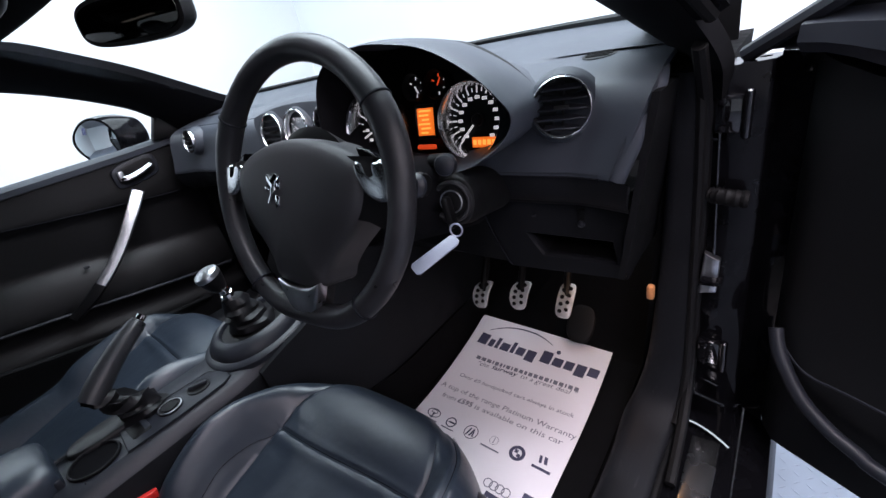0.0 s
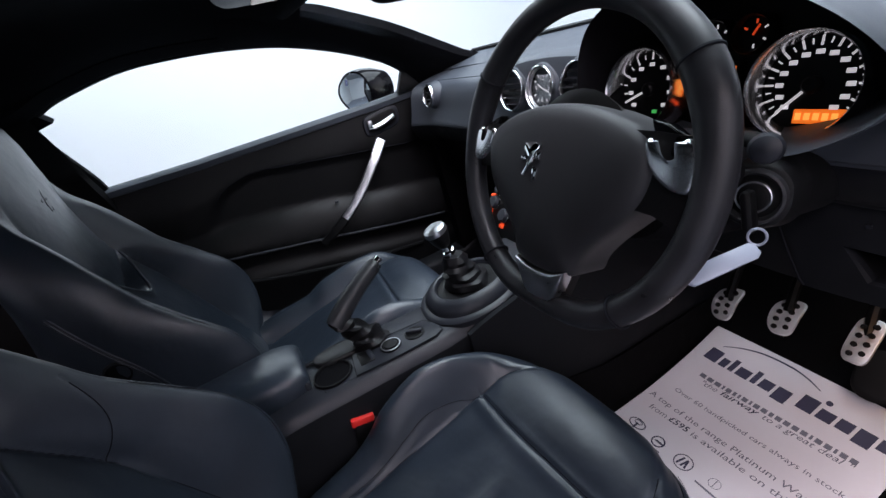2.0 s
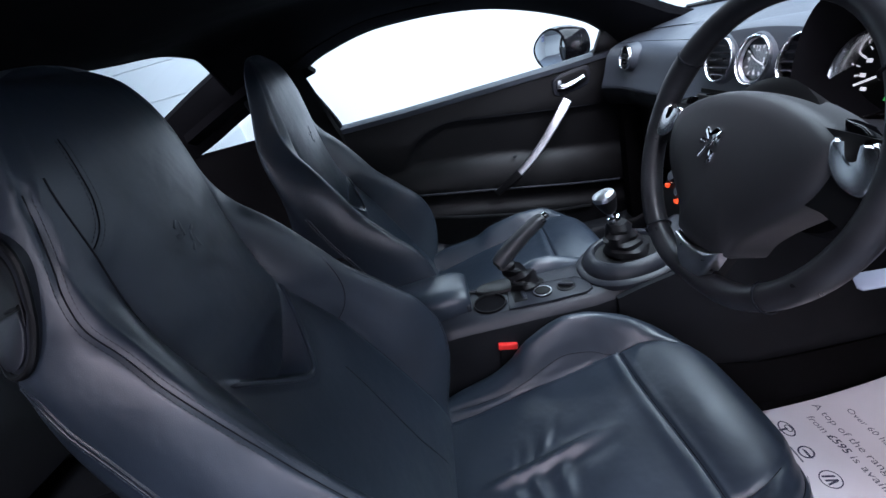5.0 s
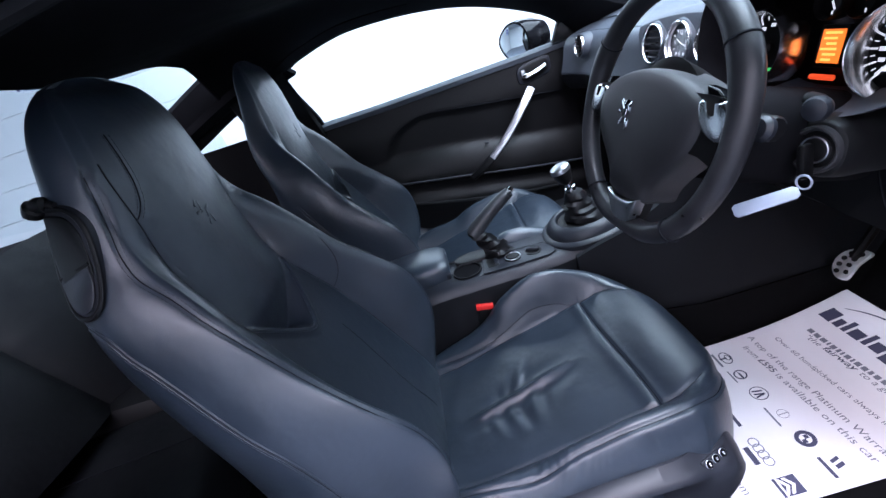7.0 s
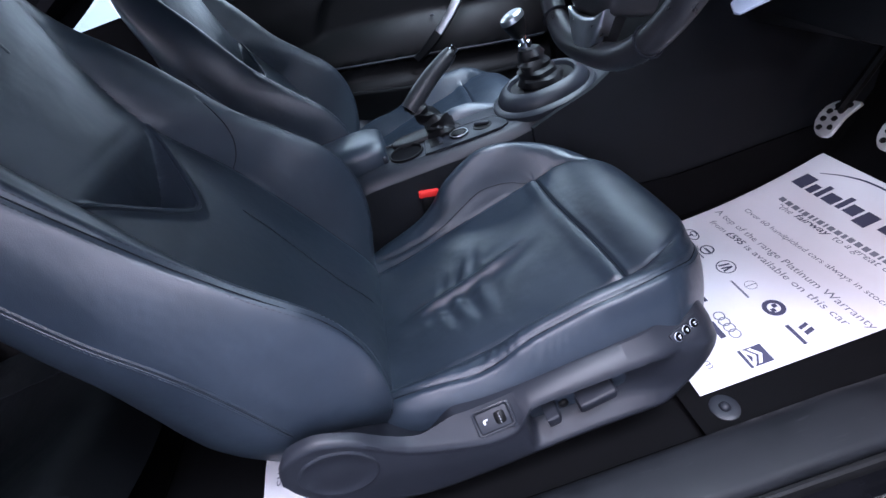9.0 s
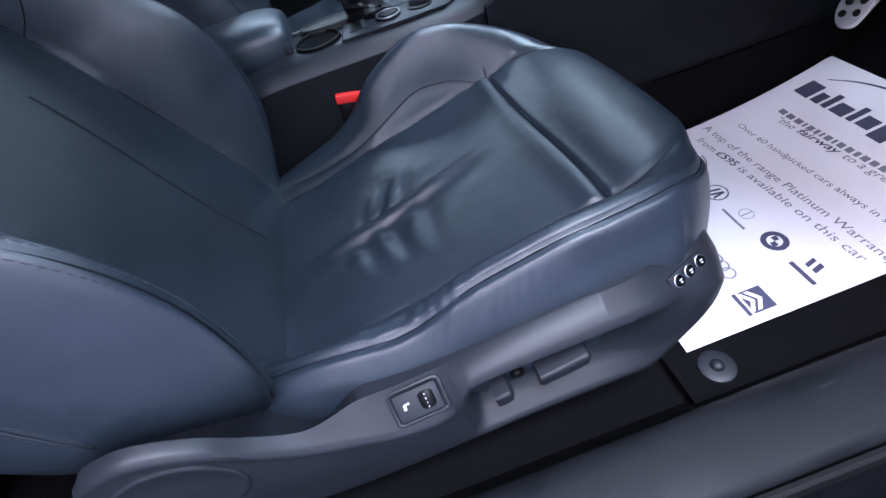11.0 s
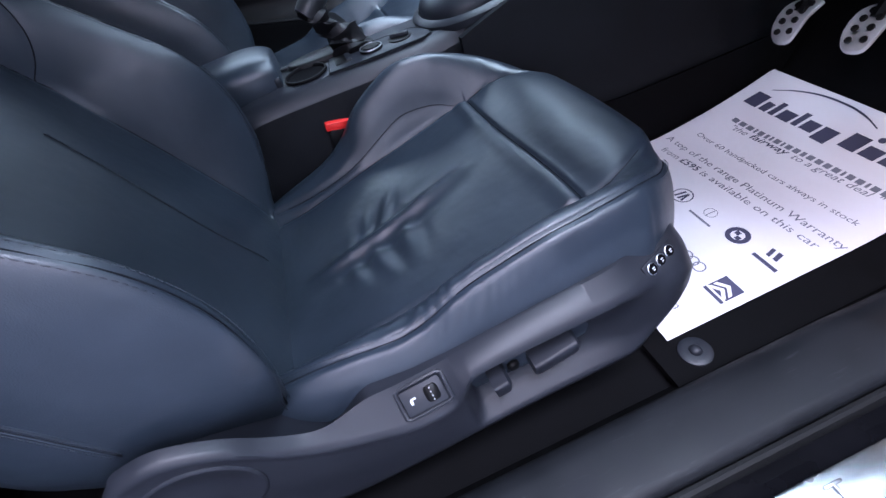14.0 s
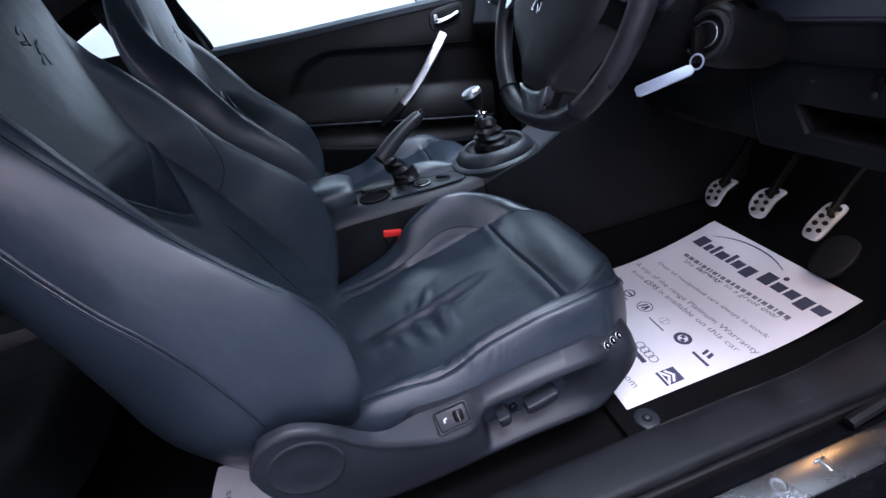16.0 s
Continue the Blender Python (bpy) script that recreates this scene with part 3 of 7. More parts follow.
def left_door():
    door = thing("door_1", (-0.80, 0.3, -0.02), "closed left door with dark leathered panel", "door", "", "structure")

    def f(u, v):
        y = -0.235 + u * 1.05
        z = -0.03 + v * (lerp_table(y, BELT) + 0.03)
        return Vector((door_face(y, z), y, z))

    part("panel", thick(sheet(f, 64, 60), -0.03), TRIM_BLACK, door)
    ys = [-0.235 + 1.05 * i / 30 for i in range(31)]
    part("belt_ledge", loft([[Vector((-0.815, y, lerp_table(y, BELT) - 0.004)), Vector((-0.808, y, lerp_table(y, BELT) + 0.004)), Vector((-0.788, y, lerp_table(y, BELT) + 0.002)), Vector((-0.774, y, lerp_table(y, BELT) - 0.008)), Vector((-0.776, y, lerp_table(y, BELT) - 0.024)), Vector((-0.80, y, lerp_table(y, BELT) - 0.03))] for y in ys]), DASH, door, "grey soft belt ledge")
    arm = [(-0.738, y, lerp_table(y, LEDGE)) for y in (-0.2 + 0.98 * i / 30 for i in range(31))]
    part("armrest_edge", tube(arm, 0.0045, 8), TRIM, door, "thin lighter armrest edge")
    # grip
    g = smooth_path([(-0.716, 0.305, 0.292), (-0.690, 0.385, 0.345), (-0.686, 0.475, 0.42), (-0.694, 0.555, 0.505), (-0.715, 0.610, 0.563)], 6)
    def ribbon(pts, w, d):
        rings = []
        for i, p in enumerate(pts):
            t = (pts[min(i + 1, len(pts) - 1)] - pts[max(i - 1, 0)]).normalized()
            side = t.cross(Vector((1, -0.25, 0.35)).normalized()).normalized()
            out = side.cross(t).normalized() * (1 if side.cross(t).x > 0 else -1)
            q = w * (0.82 + 0.25 * i / (len(pts) - 1))
            rings.append([p + side * a * q + out * b * d for a, b in ((-1, -0.6), (-1, 0.2), (-0.8, 0.8), (-0.3, 1.0), (0.3, 1.0), (0.8, 0.8), (1, 0.2), (1, -0.6))])
        return loft(rings)

    grip = part("pull_handle", ribbon(g[7:], 0.016, 0.007), SATIN, door, "satin aluminium pull handle")
    part("grip_foot", ribbon(g[:8], 0.015, 0.008), TRIM_BLACK, grip)
    part("grip_back", tube([p + Vector((-0.014, 0.006, -0.006)) for p in g], 0.012, 8), TRIM_BLACK, grip)
    # inside handle in its bezel
    oy, oz = 0.648, 0.614
    outl = oval(oy, oz, 0.068, 0.036, 32, 4)
    sk = lambda a, b, h: Vector((-0.796 + h, a, b + (a - oy) * 0.14))
    part("bezel", prism(outl, sk, 0.028, 0.005), TRIM, door)
    part("bezel_well", prism(oval(oy, oz, 0.056, 0.026, 32, 4), sk, 0.0295, 0.001), TRIM_BLACK, door)
    hd = part("handle", tube(smooth_path([(-0.765, 0.60, 0.605), (-0.757, 0.622, 0.603), (-0.757, 0.66, 0.611), (-0.765, 0.692, 0.62)], 5), 0.007, 10, flat=1.4), CHROME, door, "chrome inside door handle")
    part("handle_pivot", rbox((-0.764, 0.603, 0.612), (0.012, 0.016, 0.03), 0.004), SATIN, hd)
    # door pocket lip and lower seam
    part("pocket_lip", tube(smooth_path([(-0.735, 0.02, 0.26), (-0.722, 0.2, 0.22), (-0.722, 0.45, 0.17), (-0.735, 0.66, 0.14)], 8), 0.006, 6), TRIM_DARK, door)
    part("trim_seam", tube([(door_face(y, lerp_table(y, INSERT_TOP)) + 0.002, y, lerp_table(y, INSERT_TOP) + 0.002) for y in (0.03 + 0.76 * i / 40 for i in range(41))], 0.0016, 6), SEAM, door)
    part("insert_switch", rbox((-0.757, 0.402, 0.402), (0.008, 0.014, 0.008), 0.002), TRIM, door, "small switch on the armrest")
    # mirror sail
    part("mirror_sail", prism([(0.735, 0.683), (0.86, 0.683), (0.86, 0.70), (0.80, 0.742), (0.768, 0.752)], lambda a, b, h: Vector((-0.79 + h, a, b)), 0.02, 0.004), TRIM_BLACK, door)
    # frame round the window
    fr = smooth_path([(-0.797, -0.20, 0.655), (-0.775, -0.205, 0.70), (-0.715, -0.238, 0.81), (-0.690, -0.25, 0.868)], 6)
    part("rear_window_edge", tube(fr, 0.010, 8), RUBBER, door)


left_door()

# pillar behind the left door, with the belt
bp = thing("centre_pillar", (-0.76, -0.28, 0.0), "black trim pillar behind the door", "pillar", "", "structure")
part("pillar_cover", loft([[Vector((-0.80 + k * 0.13, -0.190 - k * 0.045, 0.6 + 0.28 * k)), Vector((-0.775 + k * 0.10, -0.200 - k * 0.045, 0.6 + 0.28 * k)), Vector((-0.76 + k * 0.09, -0.43 - k * 0.03, 0.6 + 0.28 * k)), Vector((-0.80 + k * 0.13, -0.44 - k * 0.03, 0.6 + 0.28 * k))] for k in (i / 8 for i in range(9))]), TRIM_BLACK, bp)


def door_mirror():
    """Outside mirror of the left door."""
    m = thing("door_mirror", (-0.92, 0.74, 0.64), "black outside door mirror with a pale reflecting glass", "mirror")
    out = [(0.578, 0.722), (0.592, 0.755), (0.625, 0.781), (0.660, 0.785), (0.690, 0.762), (0.702, 0.715), (0.690, 0.664), (0.660, 0.646), (0.62, 0.652), (0.59, 0.684)]
    out = [(p.x, p.y) for p in smooth_path([(a, b, 0) for a, b in out], 4, True)]

    def head(a, b, h, k=1.0, slide=0.0):
        """a across and b up the glass, h ahead of it, k its size."""
        a, b = 0.64 + (a - 0.64) * k + slide, 0.715 + (b - 0.715) * k
        return Vector((-1.10 + 1.17 * (a - 0.578) - 0.5 * h, 0.614 + 0.69 * (a - 0.578) + 0.86 * h, 0.82 + (b - 0.82) * 1.07))

    part("shell", loft([[head(a, b, h, k, q) for a, b in out] for h, k, q in ((0.002, 1.0, 0), (-0.006, 1.04, 0), (-0.004, 1.09, 0.001), (0.02, 1.12, 0.006), (0.06, 1.04, 0.022), (0.095, 0.85, 0.036), (0.115, 0.5, 0.045), (0.12, 0.1, 0.048))]), GLOSS, m)
    part("glass", loft([[head(a, b, h, k) for a, b in out] for h, k in ((0.004, 0.99), (-0.003, 0.99), (-0.004, 0.97))]), MIRROR, m, "pale reflecting glass")
    part("foot", tube([(-0.93, 0.79, 0.665), (-0.86, 0.805, 0.66), (-0.81, 0.80, 0.665)], 0.02, 8), TRIM_BLACK, m)


door_mirror()


# ---- right door, standing open, and its jamb ----
DOOR_AT, DOOR_DIR = Vector((0.865, 0.90, 0)), Vector((0.88, -0.475, 0)).normalized()
DOOR_OUT = Vector((-DOOR_DIR.y, DOOR_DIR.x, 0))


def on_door(s, z, h):
    """A point s along the open door, z up, h proud of its inner face towards the cabin."""
    return DOOR_AT + DOOR_DIR * s - DOOR_OUT * h + Vector((0, 0, z))


def right_door():
    door = thing("door_2", (0.9, 0.85, 0.0), "open right door with dark moulded panel and storage pocket", "door", "", "structure")

    def f(u, v):
        s = u * 1.05
        top = 0.690 - 0.045 * step((s + 0.03) / 0.16)
        bot = 0.066 + 0.02 * step((0.04 - s) / 0.04)
        z = bot + v * (top - bot)
        h = 0.030 * step((s + 0.01) / 0.04) + 0.018 * math.exp(-((z - 0.25 + 0.25 * s) / 0.05) ** 2) * step(s / 0.06)
        return on_door(s, z, h)

    part("panel", slab(f, 60, 50, DOOR_OUT * 0.03), TRIM_DARK, door)
    part("shell", loft([[on_door(s, 0.045, -0.035), on_door(s, 0.69, -0.035), on_door(s, 0.69, -0.11), on_door(s, 0.045, -0.11)] for s in (-0.062 + 1.15 * i / 24 for i in range(25))]), GLOSS, door)
    part("belt_pad", loft([[on_door(s, z, h) for h, z in ((-0.03, 0.685), (0.034, 0.688 - 0.040 * step(s / 0.16)), (0.044, 0.700 - 0.03 * step(s / 0.16)), (0.040, 0.718 - 0.015 * step(s / 0.2)), (0.015, 0.728), (-0.03, 0.728))] for s in (-0.005 + 1.04 * i / 40 for i in range(41))]), TRIM, door, "dark soft pad along the belt line")
    part("pocket_lip", tube(smooth_path([on_door(0.018, 0.300, 0.036), on_door(0.035, 0.27, 0.050), on_door(0.070, 0.225, 0.060), on_door(0.105, 0.197, 0.062), on_door(0.150, 0.178, 0.062), on_door(0.24, 0.165, 0.062), on_door(0.8, 0.15, 0.06)], 6), 0.010, 10), TRIM, door, "grey lip of the storage pocket")
    part("pocket_edge", tube(smooth_path([on_door(0.022, 0.295, 0.038), on_door(0.05, 0.268, 0.047), on_door(0.081, 0.254, 0.050), on_door(0.153, 0.255, 0.050), on_door(0.5, 0.24, 0.046)], 6), 0.0018, 6), TRIM, door)
    # sail and frame of the door window
    part("mirror_sail", prism([(-0.075, 0.690), (0.012, 0.738), (0.15, 0.81), (0.30, 0.885), (0.30, 0.70), (-0.02, 0.69)], lambda a, b, h: on_door(a, b, h - 0.01), 0.025, 0.004), TRIM_DARK, door)
    part("window_frame", tube(smooth_path([on_door(-0.076, 0.686, 0.020), on_door(0.012, 0.734, 0.024), on_door(0.15, 0.808, 0.03), on_door(0.30, 0.884, 0.036), on_door(0.6, 0.95, 0.05)], 6), 0.011, 8), TRIM, door)
    part("front_post", tube([on_door(-0.062, 0.06, 0.0), on_door(-0.062, 0.68, 0.0)], 0.008, 8), RUBBER, door)
    part("inner_skin", loft([[on_door(s, 0.06, -0.034), on_door(s, 0.685, -0.034), on_door(s, 0.685, h), on_door(s, 0.06, h)] for s, h in ((-0.05, -0.03), (-0.045, -0.004), (-0.01, 0.0), (0.0, 0.0))]), GLOSS, door)


right_door()


def jamb():
    ob = thing("hinge_pillar", (0.79, 0.88, 0.0), "glossy black hinge pillar in the door opening", "pillar", "", "structure")
    part("painted_face", loft([[Vector((0.745, 0.905, z)), Vector((0.752, 0.893, z)), Vector((0.776, 0.890 + 0.006 * math.sin(z * 17), z)), Vector((0.800, 0.893, z)), Vector((0.822, 0.905, z)), Vector((0.835, 0.95, z)), Vector((0.745, 0.95, z))] for z in (-0.04 + 0.72 * i / 36 for i in range(37))]), GLOSS, ob)
    part("seal", tube(smooth_path([(0.757, 0.70, 0.062), (0.755, 0.80, 0.09), (0.753, 0.872, 0.16), (0.753, 0.893, 0.30), (0.753, 0.893, 0.48), (0.753, 0.872, 0.62), (0.752, 0.80, 0.72)], 8), 0.009, 8), RUBBER, ob)
    part("pressing", tube(smooth_path([(0.758, 0.880, 0.142), (0.759, 0.880, 0.124), (0.763, 0.879, 0.106), (0.778, 0.878, 0.101), (0.809, 0.877, 0.094)], 6), 0.0045, 8), SILL_PAINT, ob, "bright folded edge of the pillar")
    part("sill_step", tube(smooth_path([(0.757, 0.845, 0.062), (0.775, 0.843, 0.060), (0.800, 0.835, 0.056), (0.826, 0.822, 0.05)], 6), 0.004, 8), SILL_PAINT, ob)
    part("upper_edge", tube([(0.769, 0.878, 0.145), (0.782, 0.877, 0.143), (0.796, 0.877, 0.137)], 0.003, 8), SILL_PAINT, ob)
    part("side_flange", tube([(0.733, 0.884, 0.628), (0.734, 0.884, 0.600), (0.736, 0.884, 0.56)], 0.006, 8), SILL_PAINT, ob)
    part("cross_rib", tube([(0.730, 0.882, 0.587), (0.748, 0.881, 0.589), (0.768, 0.882, 0.585)], 0.003, 8), SILL_PAINT, ob)
    for z in (0.62, 0.21):
        h = part("hinge", rbox((0.778, 0.880, z), (0.036, 0.018, 0.05), 0.006), SILL_PAINT, ob, "black door hinge")
        part("hinge_pin", revolve([(0.004, -0.032), (0.006, -0.03), (0.006, 0.03), (0.004, 0.032)], pose(0.800, 0.872, z), 12), SILL_PAINT, h)
        for dz in (-0.018, 0.018):
            part("bolt", revolve([(0.005, 0), (0.005, 0.004), (0.003, 0.005)], pose(0.772, 0.8715, z + dz, 90), 12), GLOSS, h)
    part("check_strap", rbox((0.775, 0.875, 0.36), (0.03, 0.03, 0.010), 0.003), GLOSS, ob, "steel door check strap")
    part("latch_plate", prism([(-0.014, -0.035), (0.012, -0.03), (0.014, 0.03), (-0.008, 0.04)], lambda a, b, h: Vector((0.770 + a, 0.886 - h, 0.366 + b)), 0.012, 0.003), SATIN, ob, "bare metal check plate")
    # highlight on the black hinge, made as a bright metal plate
    part("glint_plate", prism([(-0.012, -0.016), (0.012, -0.016), (0.012, 0.016), (-0.012, 0.016)], lambda a, b, h: Vector((0.761 + a, 0.885 - h, 0.676 + 0.5 * b)), 0.01, 0.003), SATIN, ob, "bright metal plate added for a glint on the hinge")
    part("pillar_edge", tube(smooth_path([(0.768, 0.8845, 0.66), (0.7695, 0.8845, 0.57), (0.772, 0.8845, 0.48), (0.774, 0.8845, 0.41), (0.776, 0.8845, 0.33)], 6), [0.0012] + [0.0026] * 23 + [0.0012], 8), SILL_PAINT, ob, "glossy pressed edge")
    part("wiring_gaiter", tube(smooth_path([(0.765, 0.888, 0.50), (0.782, 0.876, 0.502), (0.812, 0.874, 0.50)], 6), [0.011 + 0.002 * (i % 2) for i in range(13)], 12), RUBBER, ob, "ribbed rubber wiring gaiter")
    part("step_light", rbox((0.692, 0.845, 0.338), (0.012, 0.014, 0.026), 0.004), WARM_PLASTIC, ob, "small amber lens lit by the footwell")


jamb()


# ---- seats ----
B_MID = curve_table([(0.06, 0.04), (0.17, 0.02), (0.25, -0.015), (0.35, -0.062), (0.45, -0.108), (0.55, -0.148), (0.65, -0.172), (0.72, -0.184), (0.80, -0.194), (0.86, -0.203), (0.90, -0.217), (0.922, -0.236)])
B_RIDGE = curve_table([(0.06, 0.005), (0.17, 0.03), (0.22, 0.046), (0.28, 0.058), (0.35, 0.055), (0.41, 0.030), (0.47, -0.024), (0.53, -0.078), (0.58, -0.110), (0.63, -0.140), (0.67, -0.167), (0.71, -0.196), (0.76, -0.212), (0.85, -0.216), (0.90, -0.226), (0.922, -0.240)])
B_BACK = curve_table([(0.06, -0.15), (0.15, -0.222), (0.25, -0.262), (0.32, -0.274), (0.41, -0.288), (0.5, -0.304), (0.6, -0.324), (0.66, -0.330), (0.72, -0.322), (0.8, -0.296), (0.86, -0.278), (0.90, -0.265), (0.922, -0.254)])
B_WIDE = curve_table([(0.06, 0.19), (0.17, 0.222), (0.25, 0.245), (0.35, 0.247), (0.45, 0.242), (0.53, 0.231), (0.60, 0.220), (0.66, 0.202), (0.72, 0.176), (0.80, 0.152), (0.86, 0.136), (0.89, 0.119), (0.91, 0.096), (0.922, 0.072)])
# half width of the middle panel, how far its edges fall back, and the sewn ridge of the bolster
B_PANEL = curve_table([(0.06, 0.13), (0.17, 0.160), (0.30, 0.168), (0.40, 0.166), (0.444, 0.162), (0.50, 0.142), (0.555, 0.121), (0.60, 0.120), (0.66, 0.124), (0.75, 0.120), (0.83, 0.112), (0.90, 0.080), (0.922, 0.05)])
B_DROP = curve_table([(0.06, 0.0), (0.25, 0.0), (0.45, 0.003), (0.52, 0.006), (0.56, 0.010), (0.62, 0.018), (0.70, 0.017), (0.76, 0.012), (0.84, 0.009), (0.922, 0.004)])
B_SEAM = curve_table([(0.15, 0.200), (0.20, 0.215), (0.25, 0.221), (0.30, 0.225), (0.42, 0.227), (0.46, 0.223), (0.50, 0.214), (0.539, 0.206), (0.574, 0.203), (0.611, 0.199), (0.642, 0.193), (0.68, 0.181), (0.709, 0.171), (0.732, 0.161), (0.76, 0.149), (0.792, 0.139), (0.826, 0.130), (0.922, 0.06)])
FOLD, TIP = 0.560, 0.476


@functools.lru_cache(maxsize=4096)
def back_row(z):
    return [lerp_table(z, t) for t in (B_WIDE, B_MID, B_RIDGE, B_BACK, B_PANEL, B_DROP, B_SEAM)]


def tongue(a):
    """Height of the V-shaped lip under the head panel, a away from its tip."""
    return TIP + (FOLD - TIP) * (math.sqrt(a * a + 0.0005) - 0.0224) / 0.0840


def cross_at(z):
    """Where the seam across the inner bolster lies at height z."""
    return 0.160 + 0.20 * (z - 0.445)


def back_front(u, z):
    """y of the backrest's front face at u across and z up."""
    w, c, r, b, p, drop, sew = back_row(z)
    a = abs(u)
    q = max((0.88 + 0.045 * step((0.56 - z) / 0.10)) * w, min(p + 0.02, 0.94 * w))
    valley = c - drop
    if a <= p:
        y = c - drop * (a / p) ** 2.4
        lip = tongue(abs(u - 0.006))
        # below a soft fold the head panel turns inwards and slips behind the lip
        if lip - 0.02 < z < FOLD + 0.02:
            d = FOLD - z
            y -= 0.50 * (d + math.sqrt(d * d + 0.00016)) / 2 * step((z - lip) / 0.010)
            y += 0.0035 * math.exp(-((z - lip + 0.006) / 0.009) ** 2) * step((0.118 - a) / 0.02)
    elif a < q:
        k = (a - p) / (q - p)
        head = step((z - 0.66) / 0.10)
        y = valley + (r - valley) * (math.sin(math.pi / 2 * k) * (1 - head) + (1 - math.cos(math.pi / 2 * k)) * head)
    else:
        mid = b + 0.55 * (r - b)
        r += 0.0011 * math.sin(150 * (0.5 * z + 1.3 * a) + 3 * math.sin(38 * z)) * math.exp(-((z - 0.555) / 0.04) ** 2 - ((a - 0.212) / 0.014) ** 2)
        y = r - (r - mid) * (1 - math.sqrt(max(0.0, 1 - ((a - q) / (w - q)) ** 2)))
    y -= 0.0025 * math.exp(-((a - p) / 0.005) ** 2) * (1 - step((z - 0.66) / 0.10)) * step((z - 0.15) / 0.04)
    if z < 0.83 and (u > 0 or z < 0.53):
        d = a - sew
        y -= (0.0026 * math.exp(-(d / 0.0034) ** 2) - 0.0012 * math.exp(-((abs(d) - 0.0085) / 0.004) ** 2)) * step((z - 0.15) / 0.05)
    # cross seam of the bolster
    if u > 0 and p < a < 0.2 and 0.42 < z < 0.56:
        d = z - (0.444 + 0.073 * (a - 0.163) / 0.061)
        y -= 0.0022 * math.exp(-(d / 0.0022) ** 2)
    elif u < 0 and 0.43 < z < 0.57:
        d = a - cross_at(z)
        y -= 0.0020 * math.exp(-(d / 0.0026) ** 2) * step((z - 0.44) / 0.006)
    return y


def back_side(y, z):
    """u of the backrest's flank at y and z."""
    w, _, r, b = back_row(z)[:4]
    mid = b + 0.55 * (r - b)
    k = min(1.0, max(0.0, (mid - y) / (mid - b)))
    return w * (1 - k ** 2) ** (1 / 3.2) if y < mid else w


def back_ring(z, n=190, m=26):
    w, _, r, b = back_row(z)[:4]
    mid = b + 0.55 * (r - b)
    out = []
    for i in range(n + 1):
        u = -w * math.cos(math.pi * i / n)
        out.append((u, back_front(u, z)))
    for i in range(1, m):
        u = w * math.cos(math.pi * i / m)
        out.append((u, mid - (mid - b) * max(0.0, 1 - abs(u / w) ** 3.2) ** 0.5))
    return out


C_MID = curve_table([(-0.03, 0.14), (0.05, 0.148), (0.1, 0.156), (0.2, 0.18), (0.3, 0.203), (0.389, 0.224), (0.45, 0.241), (0.49, 0.243), (0.515, 0.236), (0.537, 0.214), (0.553, 0.175)])
C_IN = curve_table([(-0.03, 0.146), (0.045, 0.163), (0.10, 0.178), (0.142, 0.194), (0.18, 0.220), (0.221, 0.262), (0.286, 0.298), (0.33, 0.302), (0.37, 0.294), (0.441, 0.264), (0.492, 0.235), (0.52, 0.212), (0.553, 0.165)])
C_OUT = curve_table([(-0.03, 0.18), (0.05, 0.197), (0.105, 0.206), (0.182, 0.214), (0.236, 0.240), (0.30, 0.256), (0.35, 0.264), (0.431, 0.262), (0.48, 0.240), (0.52, 0.212), (0.553, 0.165)])
C_WIDE = curve_table([(-0.03, 0.20), (0.05, 0.234), (0.14, 0.244), (0.2, 0.2475), (0.40, 0.2465), (0.44, 0.238), (0.47, 0.220), (0.50, 0.191), (0.52, 0.16), (0.538, 0.12), (0.550, 0.075), (0.556, 0.03)])


C_SEAM_OUT = curve_table([(-0.03, 0.185), (0.02, 0.192), (0.08, 0.201), (0.13, 0.209), (0.166, 0.213), (0.34, 0.213), (0.38, 0.211), (0.423, 0.206), (0.467, 0.188), (0.50, 0.160), (0.525, 0.125), (0.541, 0.08), (0.556, 0.02)])
C_SEAM_IN = curve_table([(0.03, 0.172), (0.085, 0.168), (0.162, 0.166), (0.222, 0.169), (0.268, 0.173), (0.316, 0.171), (0.350, 0.167), (0.372, 0.161), (0.389, 0.152)])


@functools.lru_cache(maxsize=4096)
def cushion_row(y):
    return [lerp_table(y, t) for t in (C_WIDE, C_MID, C_OUT, C_IN, C_SEAM_OUT, C_SEAM_IN)]


def thigh_line(u):
    """y of the sewn line across the cushion."""
    return 0.3905 + 0.012 * step((u + 0.10) / 0.26)


